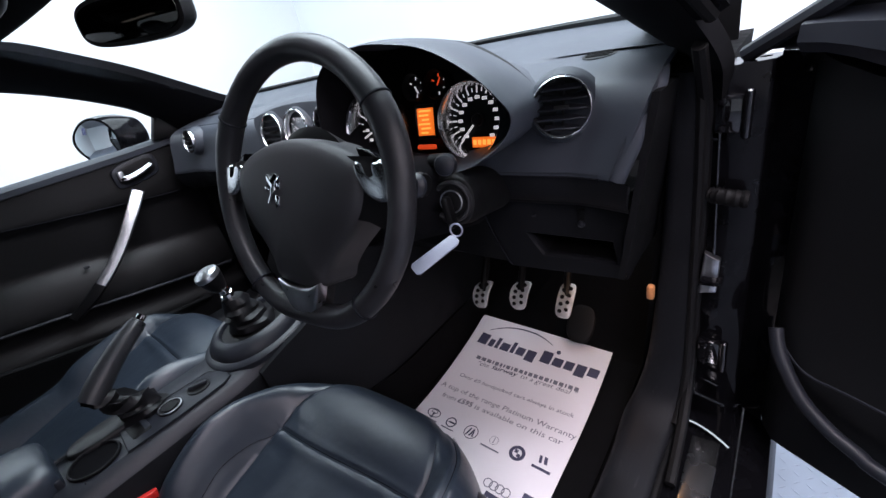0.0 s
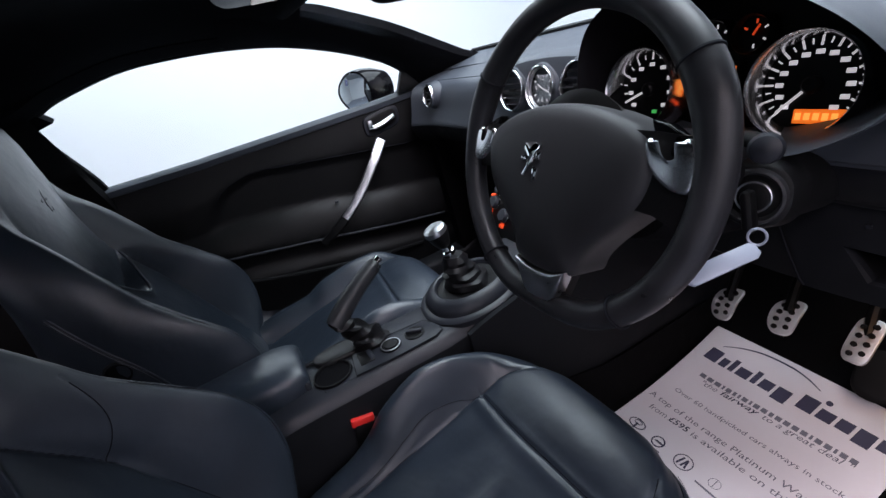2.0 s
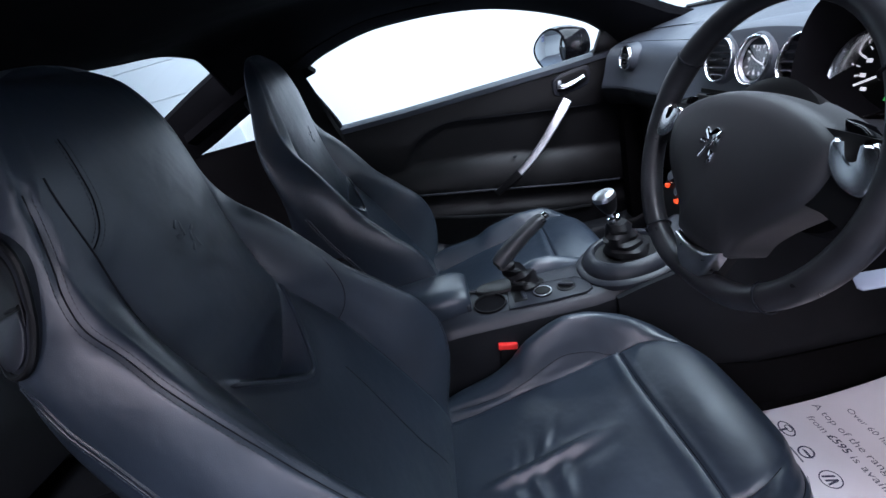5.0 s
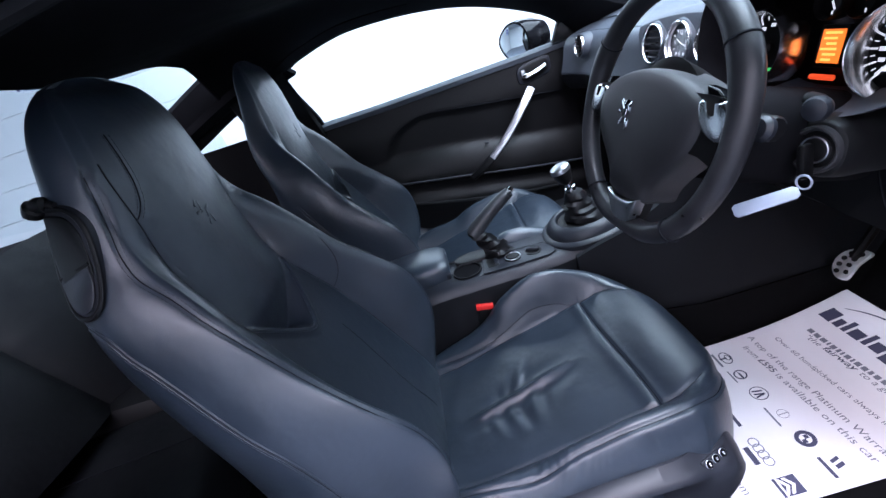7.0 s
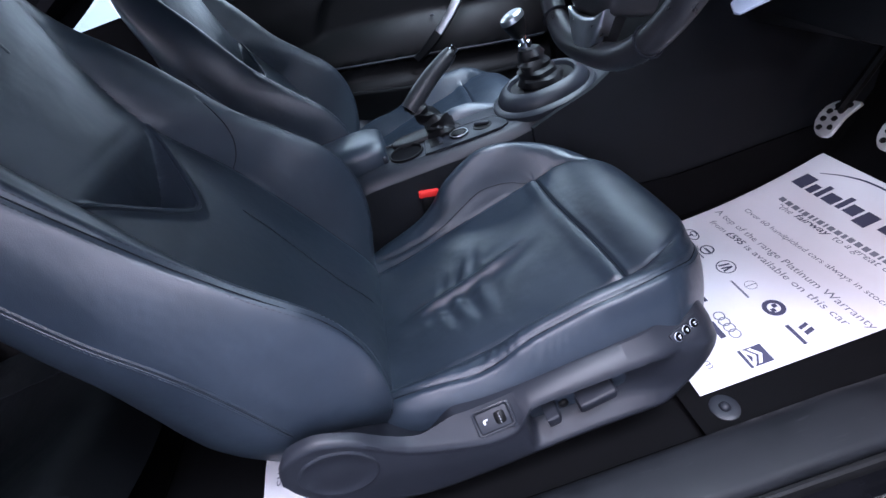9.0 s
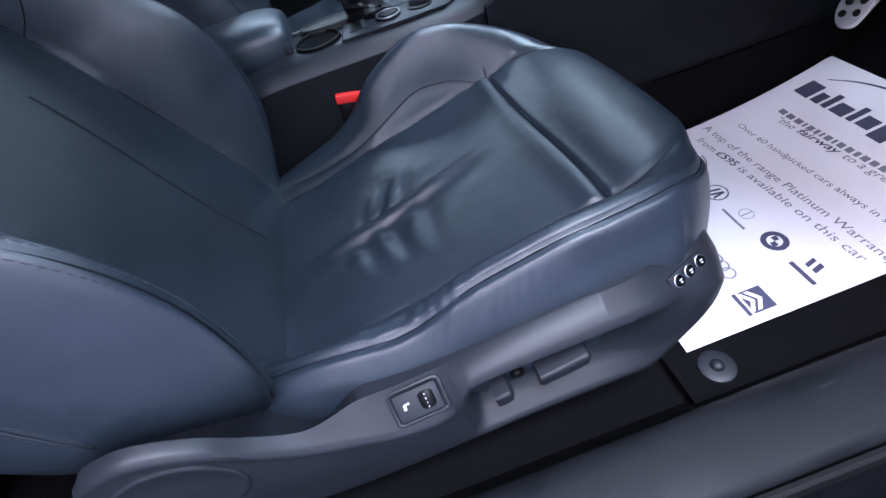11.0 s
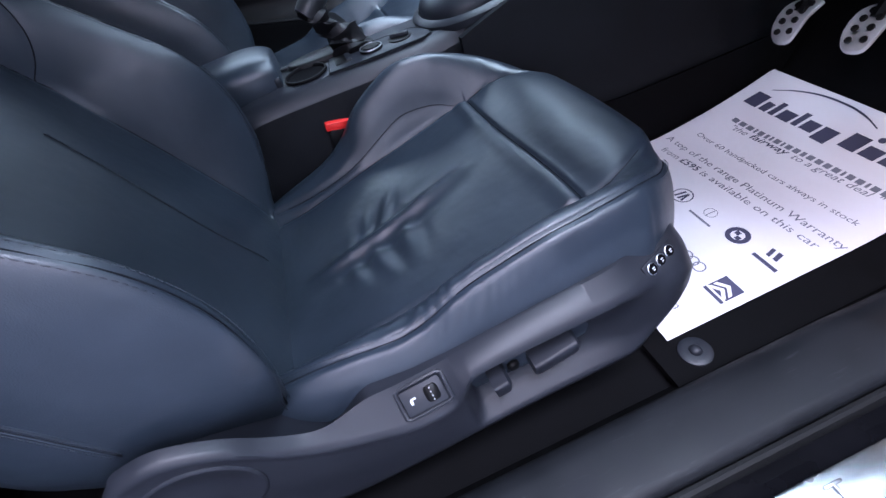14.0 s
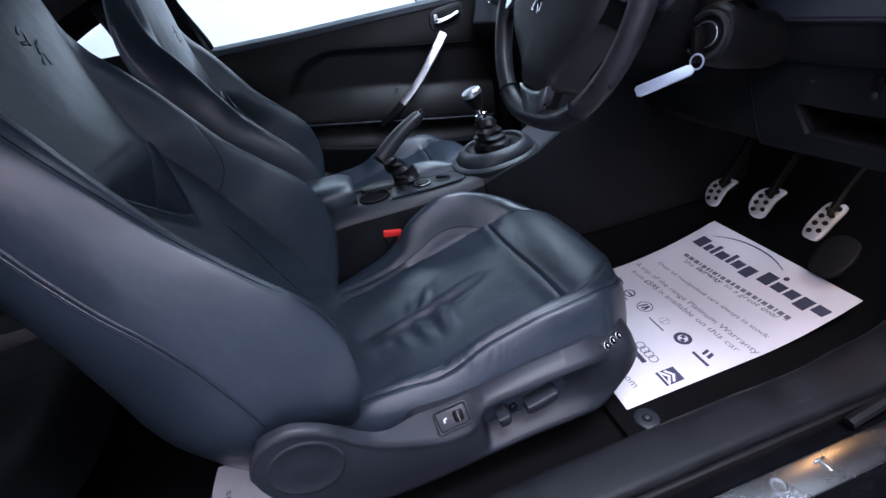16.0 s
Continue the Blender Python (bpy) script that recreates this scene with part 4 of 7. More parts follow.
def cushion_top(u, y, worn=True):
    """Height of the cushion at u outwards and y ahead, with the worn folds in the middle panel."""
    w, c, ro, ri, so, si = cushion_row(y)
    r = ro if u > 0 else ri
    a = abs(u)
    p = min(0.150 + 0.010 * step(y / 0.3), 0.66 * w)
    q = 0.815 * w
    pad = step((y - 0.385) / 0.02)
    if a < p:
        z = c + 0.004 * (1 - (a / p) ** 2) * pad
    elif a < q:
        k = (a - p) / (q - p)
        z = c + (r - c) * (0.6 * math.sin(math.pi / 2 * k) + 0.4 * step(k))
    else:
        z = r - (r - 0.125) * (1 - math.sqrt(max(0.0, 1 - ((a - q) / (w - q)) ** 2.5)))
    z -= 0.003 * math.exp(-((a - p) / 0.005) ** 2)
    # sewn line across the thigh pad: a roll behind it, a soft dip ahead of it
    side = step((0.168 - a) / 0.016)
    e = y - thigh_line(u)
    z += (0.005 * math.exp(-((e + 0.015) / 0.012) ** 2) - 0.0045 * math.exp(-(e / 0.0030) ** 2) - 0.0012 * math.exp(-((e - 0.012) / 0.012) ** 2)) * side
    d = (a - so) if u > 0 else (a - si)
    if (u > 0 and y < 0.535) or (u < 0 and 0.03 < y < 0.389):
        z -= 0.0026 * math.exp(-(d / 0.0035) ** 2) - 0.0012 * math.exp(-((abs(d) - 0.0085) / 0.004) ** 2)
    if not worn:
        return z
    # one long fold with broad short creases on both sides of it
    axis = u - 0.004 + 0.10 * (y - 0.2)
    run = step((y - 0.04) / 0.09) * step((0.345 - y) / 0.10)
    z += run * (0.0082 * math.exp(-(axis / 0.0090) ** 2) - 0.0036 * math.exp(-((axis - 0.024) / 0.013) ** 2) - 0.0016 * math.exp(-((axis + 0.026) / 0.014) ** 2))
    for y0, amp, wide, tilt, sgn, reach in ((0.178, 0.0040, 0.010, 0.55, -1, 0.085), (0.150, 0.0030, 0.009, 0.35, -1, 0.080), (0.128, 0.0022, 0.010, 0.20, -1, 0.07), (0.216, 0.0040, 0.011, -0.08, 1, 0.11), (0.160, 0.0042, 0.010, 0.20, 1, 0.105), (0.122, 0.0030, 0.010, 0.22, 1, 0.09), (0.095, 0.0016, 0.010, 0.1, 1, 0.06)):
        x = sgn * axis
        if x > 0:
            here = step((x - 0.004) / 0.03) * step((reach - x) / 0.06)
            e = y - y0 - tilt * x
            wide *= 1.1
            z += 1.0 * here * amp * (math.exp(-(e / wide) ** 2) - 0.7 * math.exp(-((e - 1.7 * wide) / (1.1 * wide)) ** 2))
    z += 0.0012 * math.sin(300 * (y + 0.5 * u) + 3 * math.sin(60 * y)) * math.exp(-((y - 0.20) / 0.06) ** 2 - ((u - 0.19) / 0.022) ** 2)
    z += 0.0009 * math.sin(420 * (y + 0.9 * u) + 2.5 * math.sin(75 * y + 20 * u)) * math.exp(-((y - 0.235) / 0.055) ** 2 - ((u - 0.227) / 0.007) ** 2)
    return z - 0.005 * math.exp(-(u / 0.10) ** 2 - ((y - 0.17) / 0.1) ** 2)


def stitch_rows(path, n, parent, gap, thread=0.00055):
    """Two rows of single stitches along a path, gap to each side of it."""
    dense = []
    for a, b in zip(path, path[1:]):
        dense += [a.lerp(b, i / 12) for i in range(12)]
    for side in (-1, 1):
        bm, run, start = bmesh.new(), 0.0, None
        for i in range(1, len(dense) - 1):
            t = (dense[i + 1] - dense[i - 1]).normalized()
            p = dense[i] + t.cross(n).normalized() * gap * side - n * 0.0001
            run += (dense[i] - dense[i - 1]).length
            if start is None and run > 0.0013:
                start, run = p, 0.0
            elif start is not None and run > 0.0036:
                q = (start + p) / 2 + n * 0.0004
                tube([start, q, p], [0.0003, thread, 0.0003], 5, bm=bm)
                start, run = None, 0.0
        part("stitching", bm, THREAD, parent)


def seam_line(pts, normal, parent, gap=0.0050, raised=False):
    """A sewn seam lying in its groove between two rows of stitches; raised: with a low welt on both sides."""
    n = Vector(normal).normalized()
    path = smooth_path(pts, 5)
    part("seam", tube(path, 0.0007, 5), SEAM, parent)
    if raised:
        m = len(path) - 1
        for side in (-1, 1):
            off = [p + (path[min(i + 1, m)] - path[max(i - 1, 0)]).cross(n).normalized() * gap * 0.6 * side - n * 0.0016 for i, p in enumerate(path)]
            part("welt", tube(off, [0.0006] + [0.0024] * (m - 1) + [0.0006], 8), LEATHER, parent)
    stitch_rows([p + n * (0.0008 if raised else 0.0014) for p in path], n, parent, gap)


def build_seat(cx, s, full):
    """A one-piece bucket seat in dark leather; s: the side of its door."""
    def P(u, y, z):
        return Vector((cx + s * u, y, z))

    name = "driver_seat" if full else "passenger_seat"
    label = "dark grey leather bucket seat, creased cushion, double-stitched bolsters" if full else "dark grey leather bucket seat beside the centre console"
    seat = thing(name, (cx, 0.15, 0.0), label, "seat", "front seats")
    nz = (66, 70, 64) if full else (44, 46, 44)
    zs = [0.06 + 0.385 * i / nz[0] for i in range(nz[0])] + [0.445 + 0.135 * i / nz[1] for i in range(nz[1])] + [0.58 + 0.342 * i / nz[2] for i in range(nz[2] + 1)]
    across = 210 if full else 120

    def shell(z, y):
        """Slims the passenger's backrest behind the head to fit the camera's view."""
        _, _, r, b = back_row(z)[:4]
        mid = b + 0.55 * (r - b)
        return y if full or y > mid else mid + (y - mid) * (1 - 0.5 * step((z - 0.45) / 0.2))

    rings = [[P(u, shell(z, y), z) for u, y in back_ring(z, across)] for z in zs]
    for k, dz in ((0.72, 0.005), (0.4, 0.008), (0.1, 0.009)):
        top = [(u, shell(0.922, y)) for u, y in back_ring(0.922, across)]
        cy = sum(y for _, y in top) / len(top)
        rings.append([P(u * k, cy + (y - cy) * k, 0.922 + dz) for u, y in top])
    back = part("backrest", loft(rings), LEATHER, seat)
    # small worn embossed mark on the head pad
    bm = bmesh.new()
    for du, dz, l, ang in ((0.012, 0.014, 0.014, 40), (0.006, 0.006, 0.02, 70), (0.016, 0.0, 0.015, 0), (-0.002, -0.006, 0.018, 60), (-0.010, 0.0, 0.012, 20), (-0.006, -0.018, 0.015, 90), (0.006, -0.020, 0.012, 40)):
        z = 0.722 + dz
        lean = Matrix.Rotation(radians(12), 3, "X") @ Matrix.Rotation(radians(ang), 3, "Y")
        rbox(P(du, back_front(du, z) - 0.0010, z), (l, 0.0036, 0.0050), 0.0017, 3, lean, bm)
    part("embossed_mark", bm, LEATHER, back, "worn embossed mark")
    lip = [(u, tongue(abs(u - 0.006)) - 0.0030) for u in (-0.112 + 0.224 * i / 60 for i in range(61))]
    part("lip_roll", tube([P(u, back_front(u, z - 0.004) - 0.0020, z) for u, z in lip], [0.0008] + [0.0038] * 59 + [0.0008], 8), LEATHER, back)
    # seams of the backrest
    for side in (-1, 1):
        if not full and side == 1:
            continue
        zs = [0.17, 0.20, 0.25, 0.30, 0.35, 0.40, 0.45, 0.48, 0.512] + ([0.54, 0.575, 0.61, 0.64, 0.67, 0.70, 0.73, 0.76, 0.79, 0.822] if side == 1 else [])
        ridge = [(lerp_table(z, B_SEAM), z) for z in zs]
        seam_line([P(side * u, back_front(side * u, z) + 0.0004, z) for u, z in ridge], (side * 0.6 * s, 0.75, 0.3), back)
        flank = [(-0.285, 0.668), (-0.262, 0.655), (-0.240, 0.622), (-0.222, 0.598), (-0.203, 0.563), (-0.184, 0.523), (-0.158, 0.475), (-0.130, 0.430), (-0.108, 0.385), (-0.090, 0.335), (-0.078, 0.295), (-0.070, 0.26)][0 if full else 4:]
        seam_line([P(side * (back_side(y, z) + 0.0008), y, z) for y, z in flank], (side * s, 0, 0), back, 0.0040, True)
        cross = [(u, 0.444 + 0.073 * (u - 0.163) / 0.061) for u in (0.166 + 0.03 * i / 12 for i in range(13))]
        if side < 0:
            cross = [(cross_at(z), z) for z in (0.447 + 0.11 * i / 24 for i in range(25))]
        part("cross_seam", tube([P(side * u, back_front(side * u, z) + 0.0004, z) for u, z in cross], 0.0008, 5), SEAM, back)
        edge = [0.19 + 0.345 * i / 40 for i in range(41)]
        part("panel_seam", tube([P(side * lerp_table(z, B_PANEL), back_front(side * (lerp_table(z, B_PANEL) + 0.0003), z), z) for z in edge], 0.0006, 5), SEAM, back)
        if side == 1:
            edge = [0.565 + 0.265 * i / 30 for i in range(31)]
            part("head_edge", tube([P(lerp_table(z, B_PANEL), back_front(lerp_table(z, B_PANEL), z) + 0.0002, z) for z in edge], 0.0010, 5), SEAM, back)
            arc = [(0.074, 0.858), (0.076, 0.845), (0.080, 0.822), (0.086, 0.798), (0.097, 0.776), (0.108, 0.764), (0.118, 0.757)]
            seam_line([P(u, back_front(u, z) + 0.0006, z) for u, z in arc], (0.3 * s, 0.9, 0.2), back, 0.0040)
    sew = [P(-0.058 + 0.026 * step((0.42 - z) / 0.2), back_front(-0.045, z) + 0.0004, z) for z in (0.42 - 0.245 * i / 16 for i in range(17))]
    part("panel_stitch", tube(sew, 0.0007, 5), SEAM, back)
    stitch_rows([p + Vector((0, 0.0006, 0)) for p in sew], Vector((0, 0.9, 0.4)), back, 0.0015)
    # cushion
    nr, nc = (190, 200) if full else (84, 90)
    ys = [-0.03 + 0.586 * i / nr for i in range(nr + 1)]
    ys = [y for y in ys if not 0.384 < y < 0.410] + [0.384 + 0.026 * i / 26 for i in range(27)]
    ys.sort()
    rings = []
    for y in ys:
        w = lerp_table(y, C_WIDE)
        ring = [P(u, y, cushion_top(u, y, full)) for u in (-w * math.cos(math.pi * i / nc) for i in range(nc + 1))]
        rings.append(ring + [P(w * k, y, 0.09) for k in (0.96, 0.5, 0, -0.5, -0.96)])
    cush = part("cushion", loft(rings), LEATHER, seat)
    part("thigh_seam", tube([P(u, thigh_line(u), cushion_top(u, thigh_line(u), full) + 0.0002) for u in (-0.156 + 0.315 * i / 24 for i in range(25))], 0.0008, 5), SEAM, cush)
    rows = [0.0, 0.04, 0.08, 0.13, 0.166, 0.20, 0.24, 0.28, 0.32, 0.36, 0.40, 0.43, 0.455, 0.48, 0.505, 0.525]
    seam_line([P(lerp_table(y, C_SEAM_OUT), y, cushion_top(lerp_table(y, C_SEAM_OUT), y, full) + 0.0003) for y in rows], (0.4, 0, 0.9), cush)
    rows = [0.05, 0.085, 0.12, 0.162, 0.20, 0.24, 0.28, 0.316, 0.345, 0.365, 0.38, 0.388]
    seam_line([P(-lerp_table(y, C_SEAM_IN), y, cushion_top(-lerp_table(y, C_SEAM_IN), y, full) + 0.0003) for y in rows], (0, 0, 1), cush)
    for side in (-1, 1):
        for name, y0, y1 in (("panel_seam", 0.04, 0.388), ("thigh_edge", 0.392, 0.485)):
            line = [y0 + (y1 - y0) * i / 24 for i in range(25)]
            edge = [min(0.150 + 0.010 * step(y / 0.3), 0.66 * lerp_table(y, C_WIDE)) for y in line]
            part(name, tube([P(side * e, y, cushion_top(side * (e + 0.0003), y, full)) for e, y in zip(edge, line)], 0.0007, 5), SEAM, cush)
    # frame and runners
    part("base_frame", rbox((cx, 0.22, 0.085), (0.40, 0.44, 0.06), 0.01), TRIM_BLACK, seat)
    for u in (-0.17, 0.17):
        part("runner", rbox((cx + u, 0.2, 0.02), (0.04, 0.55, 0.035), 0.005), TRIM_BLACK, seat)
    crest = curve_table([(-0.106, 0.212), (-0.098, 0.233), (-0.084, 0.251), (-0.06, 0.261), (-0.034, 0.261), (0.0, 0.242), (0.03, 0.210), (0.06, 0.185), (0.10, 0.164), (0.14, 0.148), (0.18, 0.149), (0.205, 0.174), (0.222, 0.183), (0.30, 0.187), (0.36, 0.189), (0.42, 0.187), (0.45, 0.186), (0.470, 0.180), (0.484, 0.164), (0.493, 0.135)])
    inner = curve_table([(-0.106, 0.215), (-0.084, 0.254), (-0.06, 0.265), (-0.034, 0.265), (0.0, 0.246), (0.03, 0.216), (0.06, 0.195), (0.10, 0.186), (0.14, 0.184), (0.19, 0.188), (0.24, 0.196), (0.30, 0.203), (0.40, 0.211), (0.45, 0.210), (0.470, 0.199), (0.484, 0.176), (0.493, 0.142)])
    under = curve_table([(-0.106, 0.205), (-0.104, 0.184), (-0.097, 0.158), (-0.080, 0.128), (-0.050, 0.098), (-0.017, 0.078), (0.03, 0.064), (0.07, 0.060), (0.14, 0.062), (0.20, 0.068), (0.30, 0.074), (0.493, 0.076)])
    rings = []
    for i in range(180):
        y = -0.106 + 0.599 * i / 179
        z, zi = lerp_table(y, crest), lerp_table(y, inner)
        rec = 0.034 * step((y - 0.197) / 0.018) * step((0.455 - y) / 0.15) if full else 0.0
        nose = 0.010 * step((y - 0.38) / 0.06) + 0.050 * (1 - math.sqrt(max(0.0, 1 - (max(0.0, y - 0.425) / 0.069) ** 2)))
        sh = 0.016 * step((y - 0.36) / 0.10)
        low = lerp_table(y, under) + 0.055 * step((y - 0.39) / 0.10)
        X = 0.274 - nose
        edge = X - 0.006 * step((y - 0.197) / 0.018) * step((0.47 - y) / 0.06)
        cr = 0.007 * step((y - 0.43) / 0.05)
        k = step((0.12 - y) / 0.06)
        drop = 0.07 * k
        f = min(1.0, max(0.0, z - low - 0.004) / 0.075)
        prof = [(0.19 - nose, low), (0.19 - nose, max(low, zi - drop)), (X - 0.0325 + 0.0145 * k - sh, zi - drop * 0.3), (X - 0.029 + 0.015 * k - sh, zi + 0.001), (edge - 0.005 - sh, z + 0.0045), (edge - sh * 0.55 - cr, z + 0.0015 * f - sh * 0.05), (edge + 0.001 - sh * 0.2 - cr * 0.5, z - 0.005 * f - sh * 0.45 - cr * 0.4), (edge - rec * 0.15 - cr * 0.12, z - 0.009 * f - sh * 0.5 - cr * 0.8), (X - rec * 0.9, z - 0.017 * f - sh * 0.5 - cr), (X - rec, min((z + low) / 2 + 0.006 * f, z - 0.024 * f - sh * 0.5 - cr)), (X - rec * 0.9, low + 0.036 * f), (X - rec * 0.55, low + 0.024 * f), (X - rec * 0.12, low + 0.018 * f), (X, low + 0.0135 * f), (X - 0.001, low + 0.006 * f), (X - 0.008, low)]
        rings.append([P(u, y, zz) for u, zz in prof])
    cover = part("side_cover", loft(rings), TRIM, seat, "grained grey plastic side cover", 55)
    part("recliner_cap", revolve([(0.050, -0.01), (0.050, 0.0012), (0.0485, 0.0024), (0.046, 0.0026), (0.0445, 0.0018), (0.02, 0.0030), (0.001, 0.0032)], pose(cx + s * 0.2735, -0.040, 0.194, 0, 90 * s, 0), 40), TRIM, cover, "round recliner cap")
    if not full:
        part("tilt_knob", revolve([(0.020, -0.012), (0.024, -0.004), (0.024, 0.008), (0.020, 0.012), (0.015, 0.009), (0.001, 0.008)], pose(cx - s * 0.232, -0.157, 0.430, 0, -90 * s, 0), 28), TRIM_BLACK, back, "black round tilt knob")
        return seat
    # heating switch on the cover's sloping shoulder
    face = Matrix.Rotation(radians(6), 3, "X") @ Matrix.Rotation(radians(46), 3, "Y")
    at = Vector((0.5945, 0.162, 0.170))
    hs = part("heater_switch", rbox(at, (0.028, 0.044, 0.006), 0.002, 2, face), TRIM, cover, "seat heater switch with a ribbed wheel")
    frame_line = [(-0.0155, -0.0215), (-0.0135, -0.0245), (0.0135, -0.0245), (0.0155, -0.0215), (0.0155, 0.0215), (0.0135, 0.0245), (-0.0135, 0.0245), (-0.0155, 0.0215)]
    part("switch_frame", tube([at + face @ Vector((a, b, -0.0005)) for a, b in frame_line], 0.0026, 8, True), TRIM, hs, "raised rounded frame")
    part("switch_joint", tube([at + face @ Vector((a * 0.86, b * 0.89, 0.0024)) for a, b in frame_line], 0.0009, 5, True), SEAM, hs)
    part("thumbwheel", revolve([(0.004, -0.0085), (0.008, -0.008), (0.0095, -0.005), (0.0095, 0.005), (0.008, 0.008), (0.004, 0.0085)], Matrix.Translation(at + face @ Vector((0, 0.009, -0.003))) @ face.to_4x4() @ pose(0, 0, 0, 0, 90, 0), 24), TRIM_BLACK, hs)
    bm = bmesh.new()
    for k in range(4):
        rbox(at + face @ Vector((-0.006 + 0.004 * k, 0.009, 0.0066)), (0.0011, 0.0011, 0.0006), 0, 1, face, bm)
    part("dots", bm, PRINT, hs)
    bm = rbox(at + face @ Vector((0, -0.0125, 0.0033)), (0.005, 0.0026, 0.0006), 0, 1, face)
    rbox(at + face @ Vector((-0.0026, -0.010, 0.0033)), (0.0018, 0.005, 0.0006), 0, 1, face, bm)
    part("symbol", bm, PRINT, hs)
    # memory buttons
    bf = Matrix.Rotation(radians(22), 3, "Z") @ Matrix.Rotation(radians(51), 3, "Y")
    bc = Vector((0.5795, 0.432, 0.1895))
    tray = part("button_tray", rbox(bc, (0.017, 0.050, 0.004), 0.0018, 2, bf), TRIM, cover)
    for k in (-1, 0, 1):
        mm = Matrix.Translation(bc + bf @ Vector((0, 0.0150 * k, 0.0012))) @ bf.to_4x4()
        b = part("memory_button", revolve([(0.0058, 0), (0.0058, 0.002), (0.0050, 0.003), (0.001, 0.0032)], mm, 20), GLOSS, tray)
        part("button_rim", tube([mm @ Vector((0.0058 * math.cos(q), 0.0058 * math.sin(q), 0.0016)) for q in (2 * math.pi * i / 20 for i in range(20))], 0.0005, 5, True), SATIN, b)
        bm = bmesh.new()
        for dx, wide in ((-0.0012, 0.0034), (0.0014, 0.0022)):
            rbox(mm @ Vector((dx, 0, 0.0033)), (0.0011, wide, 0.0008), 0, 1, bf, bm)
        part("button_mark", bm, PRINT, b)
    # adjusting levers in the recess
    wedge = [(0.227, 0.143), (0.243, 0.147), (0.247, 0.142), (0.246, 0.130), (0.241, 0.126), (0.229, 0.126)]
    # flat black plate: the cut-out's shade is put into its colour
    sock = part("lever_backplate", prism([(0.221, 0.146), (0.228, 0.154), (0.247, 0.157), (0.261, 0.150), (0.275, 0.152), (0.328, 0.164), (0.333, 0.159), (0.330, 0.133), (0.270, 0.116), (0.232, 0.120)], lambda a, b, h: Vector((0.5772 + h, a, b)), 0.0035, 0.001), TRIM_BLACK, cover, "black plate for the shaded cut-out behind the levers")
    part("tilt_lever", prism(wedge, lambda a, b, h: Vector((0.578 + h, a, b)), 0.031, 0.004, 3), TRIM, sock, "small square seat lever")
    part("lever_pivot", revolve([(0.007, -0.02), (0.007, 0.0), (0.005, 0.002), (0.001, 0.0025)], pose(0.586, 0.258, 0.131, 0, 90, 0), 20), TRIM_BLACK, sock)
    bar = [(0.275, 0.142), (0.323, 0.153), (0.327, 0.149), (0.326, 0.138), (0.321, 0.134), (0.279, 0.125), (0.274, 0.128)]
    part("slide_lever", prism(bar, lambda a, b, h: Vector((0.578 + h, a, b)), 0.027, 0.004, 3), TRIM, sock, "long seat lever")
    # belt guide on the shoulder
    outl = [(-0.262, 0.808), (-0.236, 0.800), (-0.224, 0.775), (-0.228, 0.735), (-0.239, 0.697), (-0.255, 0.680), (-0.280, 0.679), (-0.296, 0.698), (-0.297, 0.740), (-0.288, 0.785), (-0.277, 0.806)]
    outl = [(p.x, p.y) for p in smooth_path([(a, b, 0) for a, b in outl], 4, True)]

    def on_flank(a, b, h):
        return Vector((cx + back_side(a, b) - 0.006 + h, a, b))

    guide = part("belt_guide", prism(outl, on_flank, 0.011, 0.004, 3), TRIM, back, "black plastic belt guide with a hook")
    part("guide_rim", tube([on_flank(-0.262 + (a + 0.262) * 0.93, 0.745 + (b - 0.745) * 0.95, 0.0105) for a, b in outl], 0.0034, 8, True), TRIM_BLACK, guide, "raised glossy rim")
    inner = [(-0.262 + (a + 0.262) * 0.74, 0.742 + (b - 0.742) * 0.84) for a, b in outl]
    part("guide_well", prism(inner, on_flank, 0.0122, 0.001), TRIM_BLACK, guide)
    part("guide_slot", tube([on_flank(-0.290, 0.727, 0.0126), on_flank(-0.238, 0.739, 0.0126)], 0.0022, 6), RUBBER, guide)
    part("guide_flap", prism([(a, b) for a, b in inner if b < 0.725] + [(-0.289, 0.725), (-0.240, 0.736)], on_flank, 0.0145, 0.002), TRIM, guide, "smooth lower flap")
    part("guide_hook", tube(smooth_path([(0.490, -0.246, 0.806), (0.490, -0.258, 0.812), (0.487, -0.270, 0.810), (0.484, -0.279, 0.801)], 5), [0.004] * 4 + [0.008] * 6 + [0.011] * 5 + [0.007], 10), TRIM_BLACK, guide)
    return seat


build_seat(0.335, 1, True)
build_seat(-0.335, -1, False)


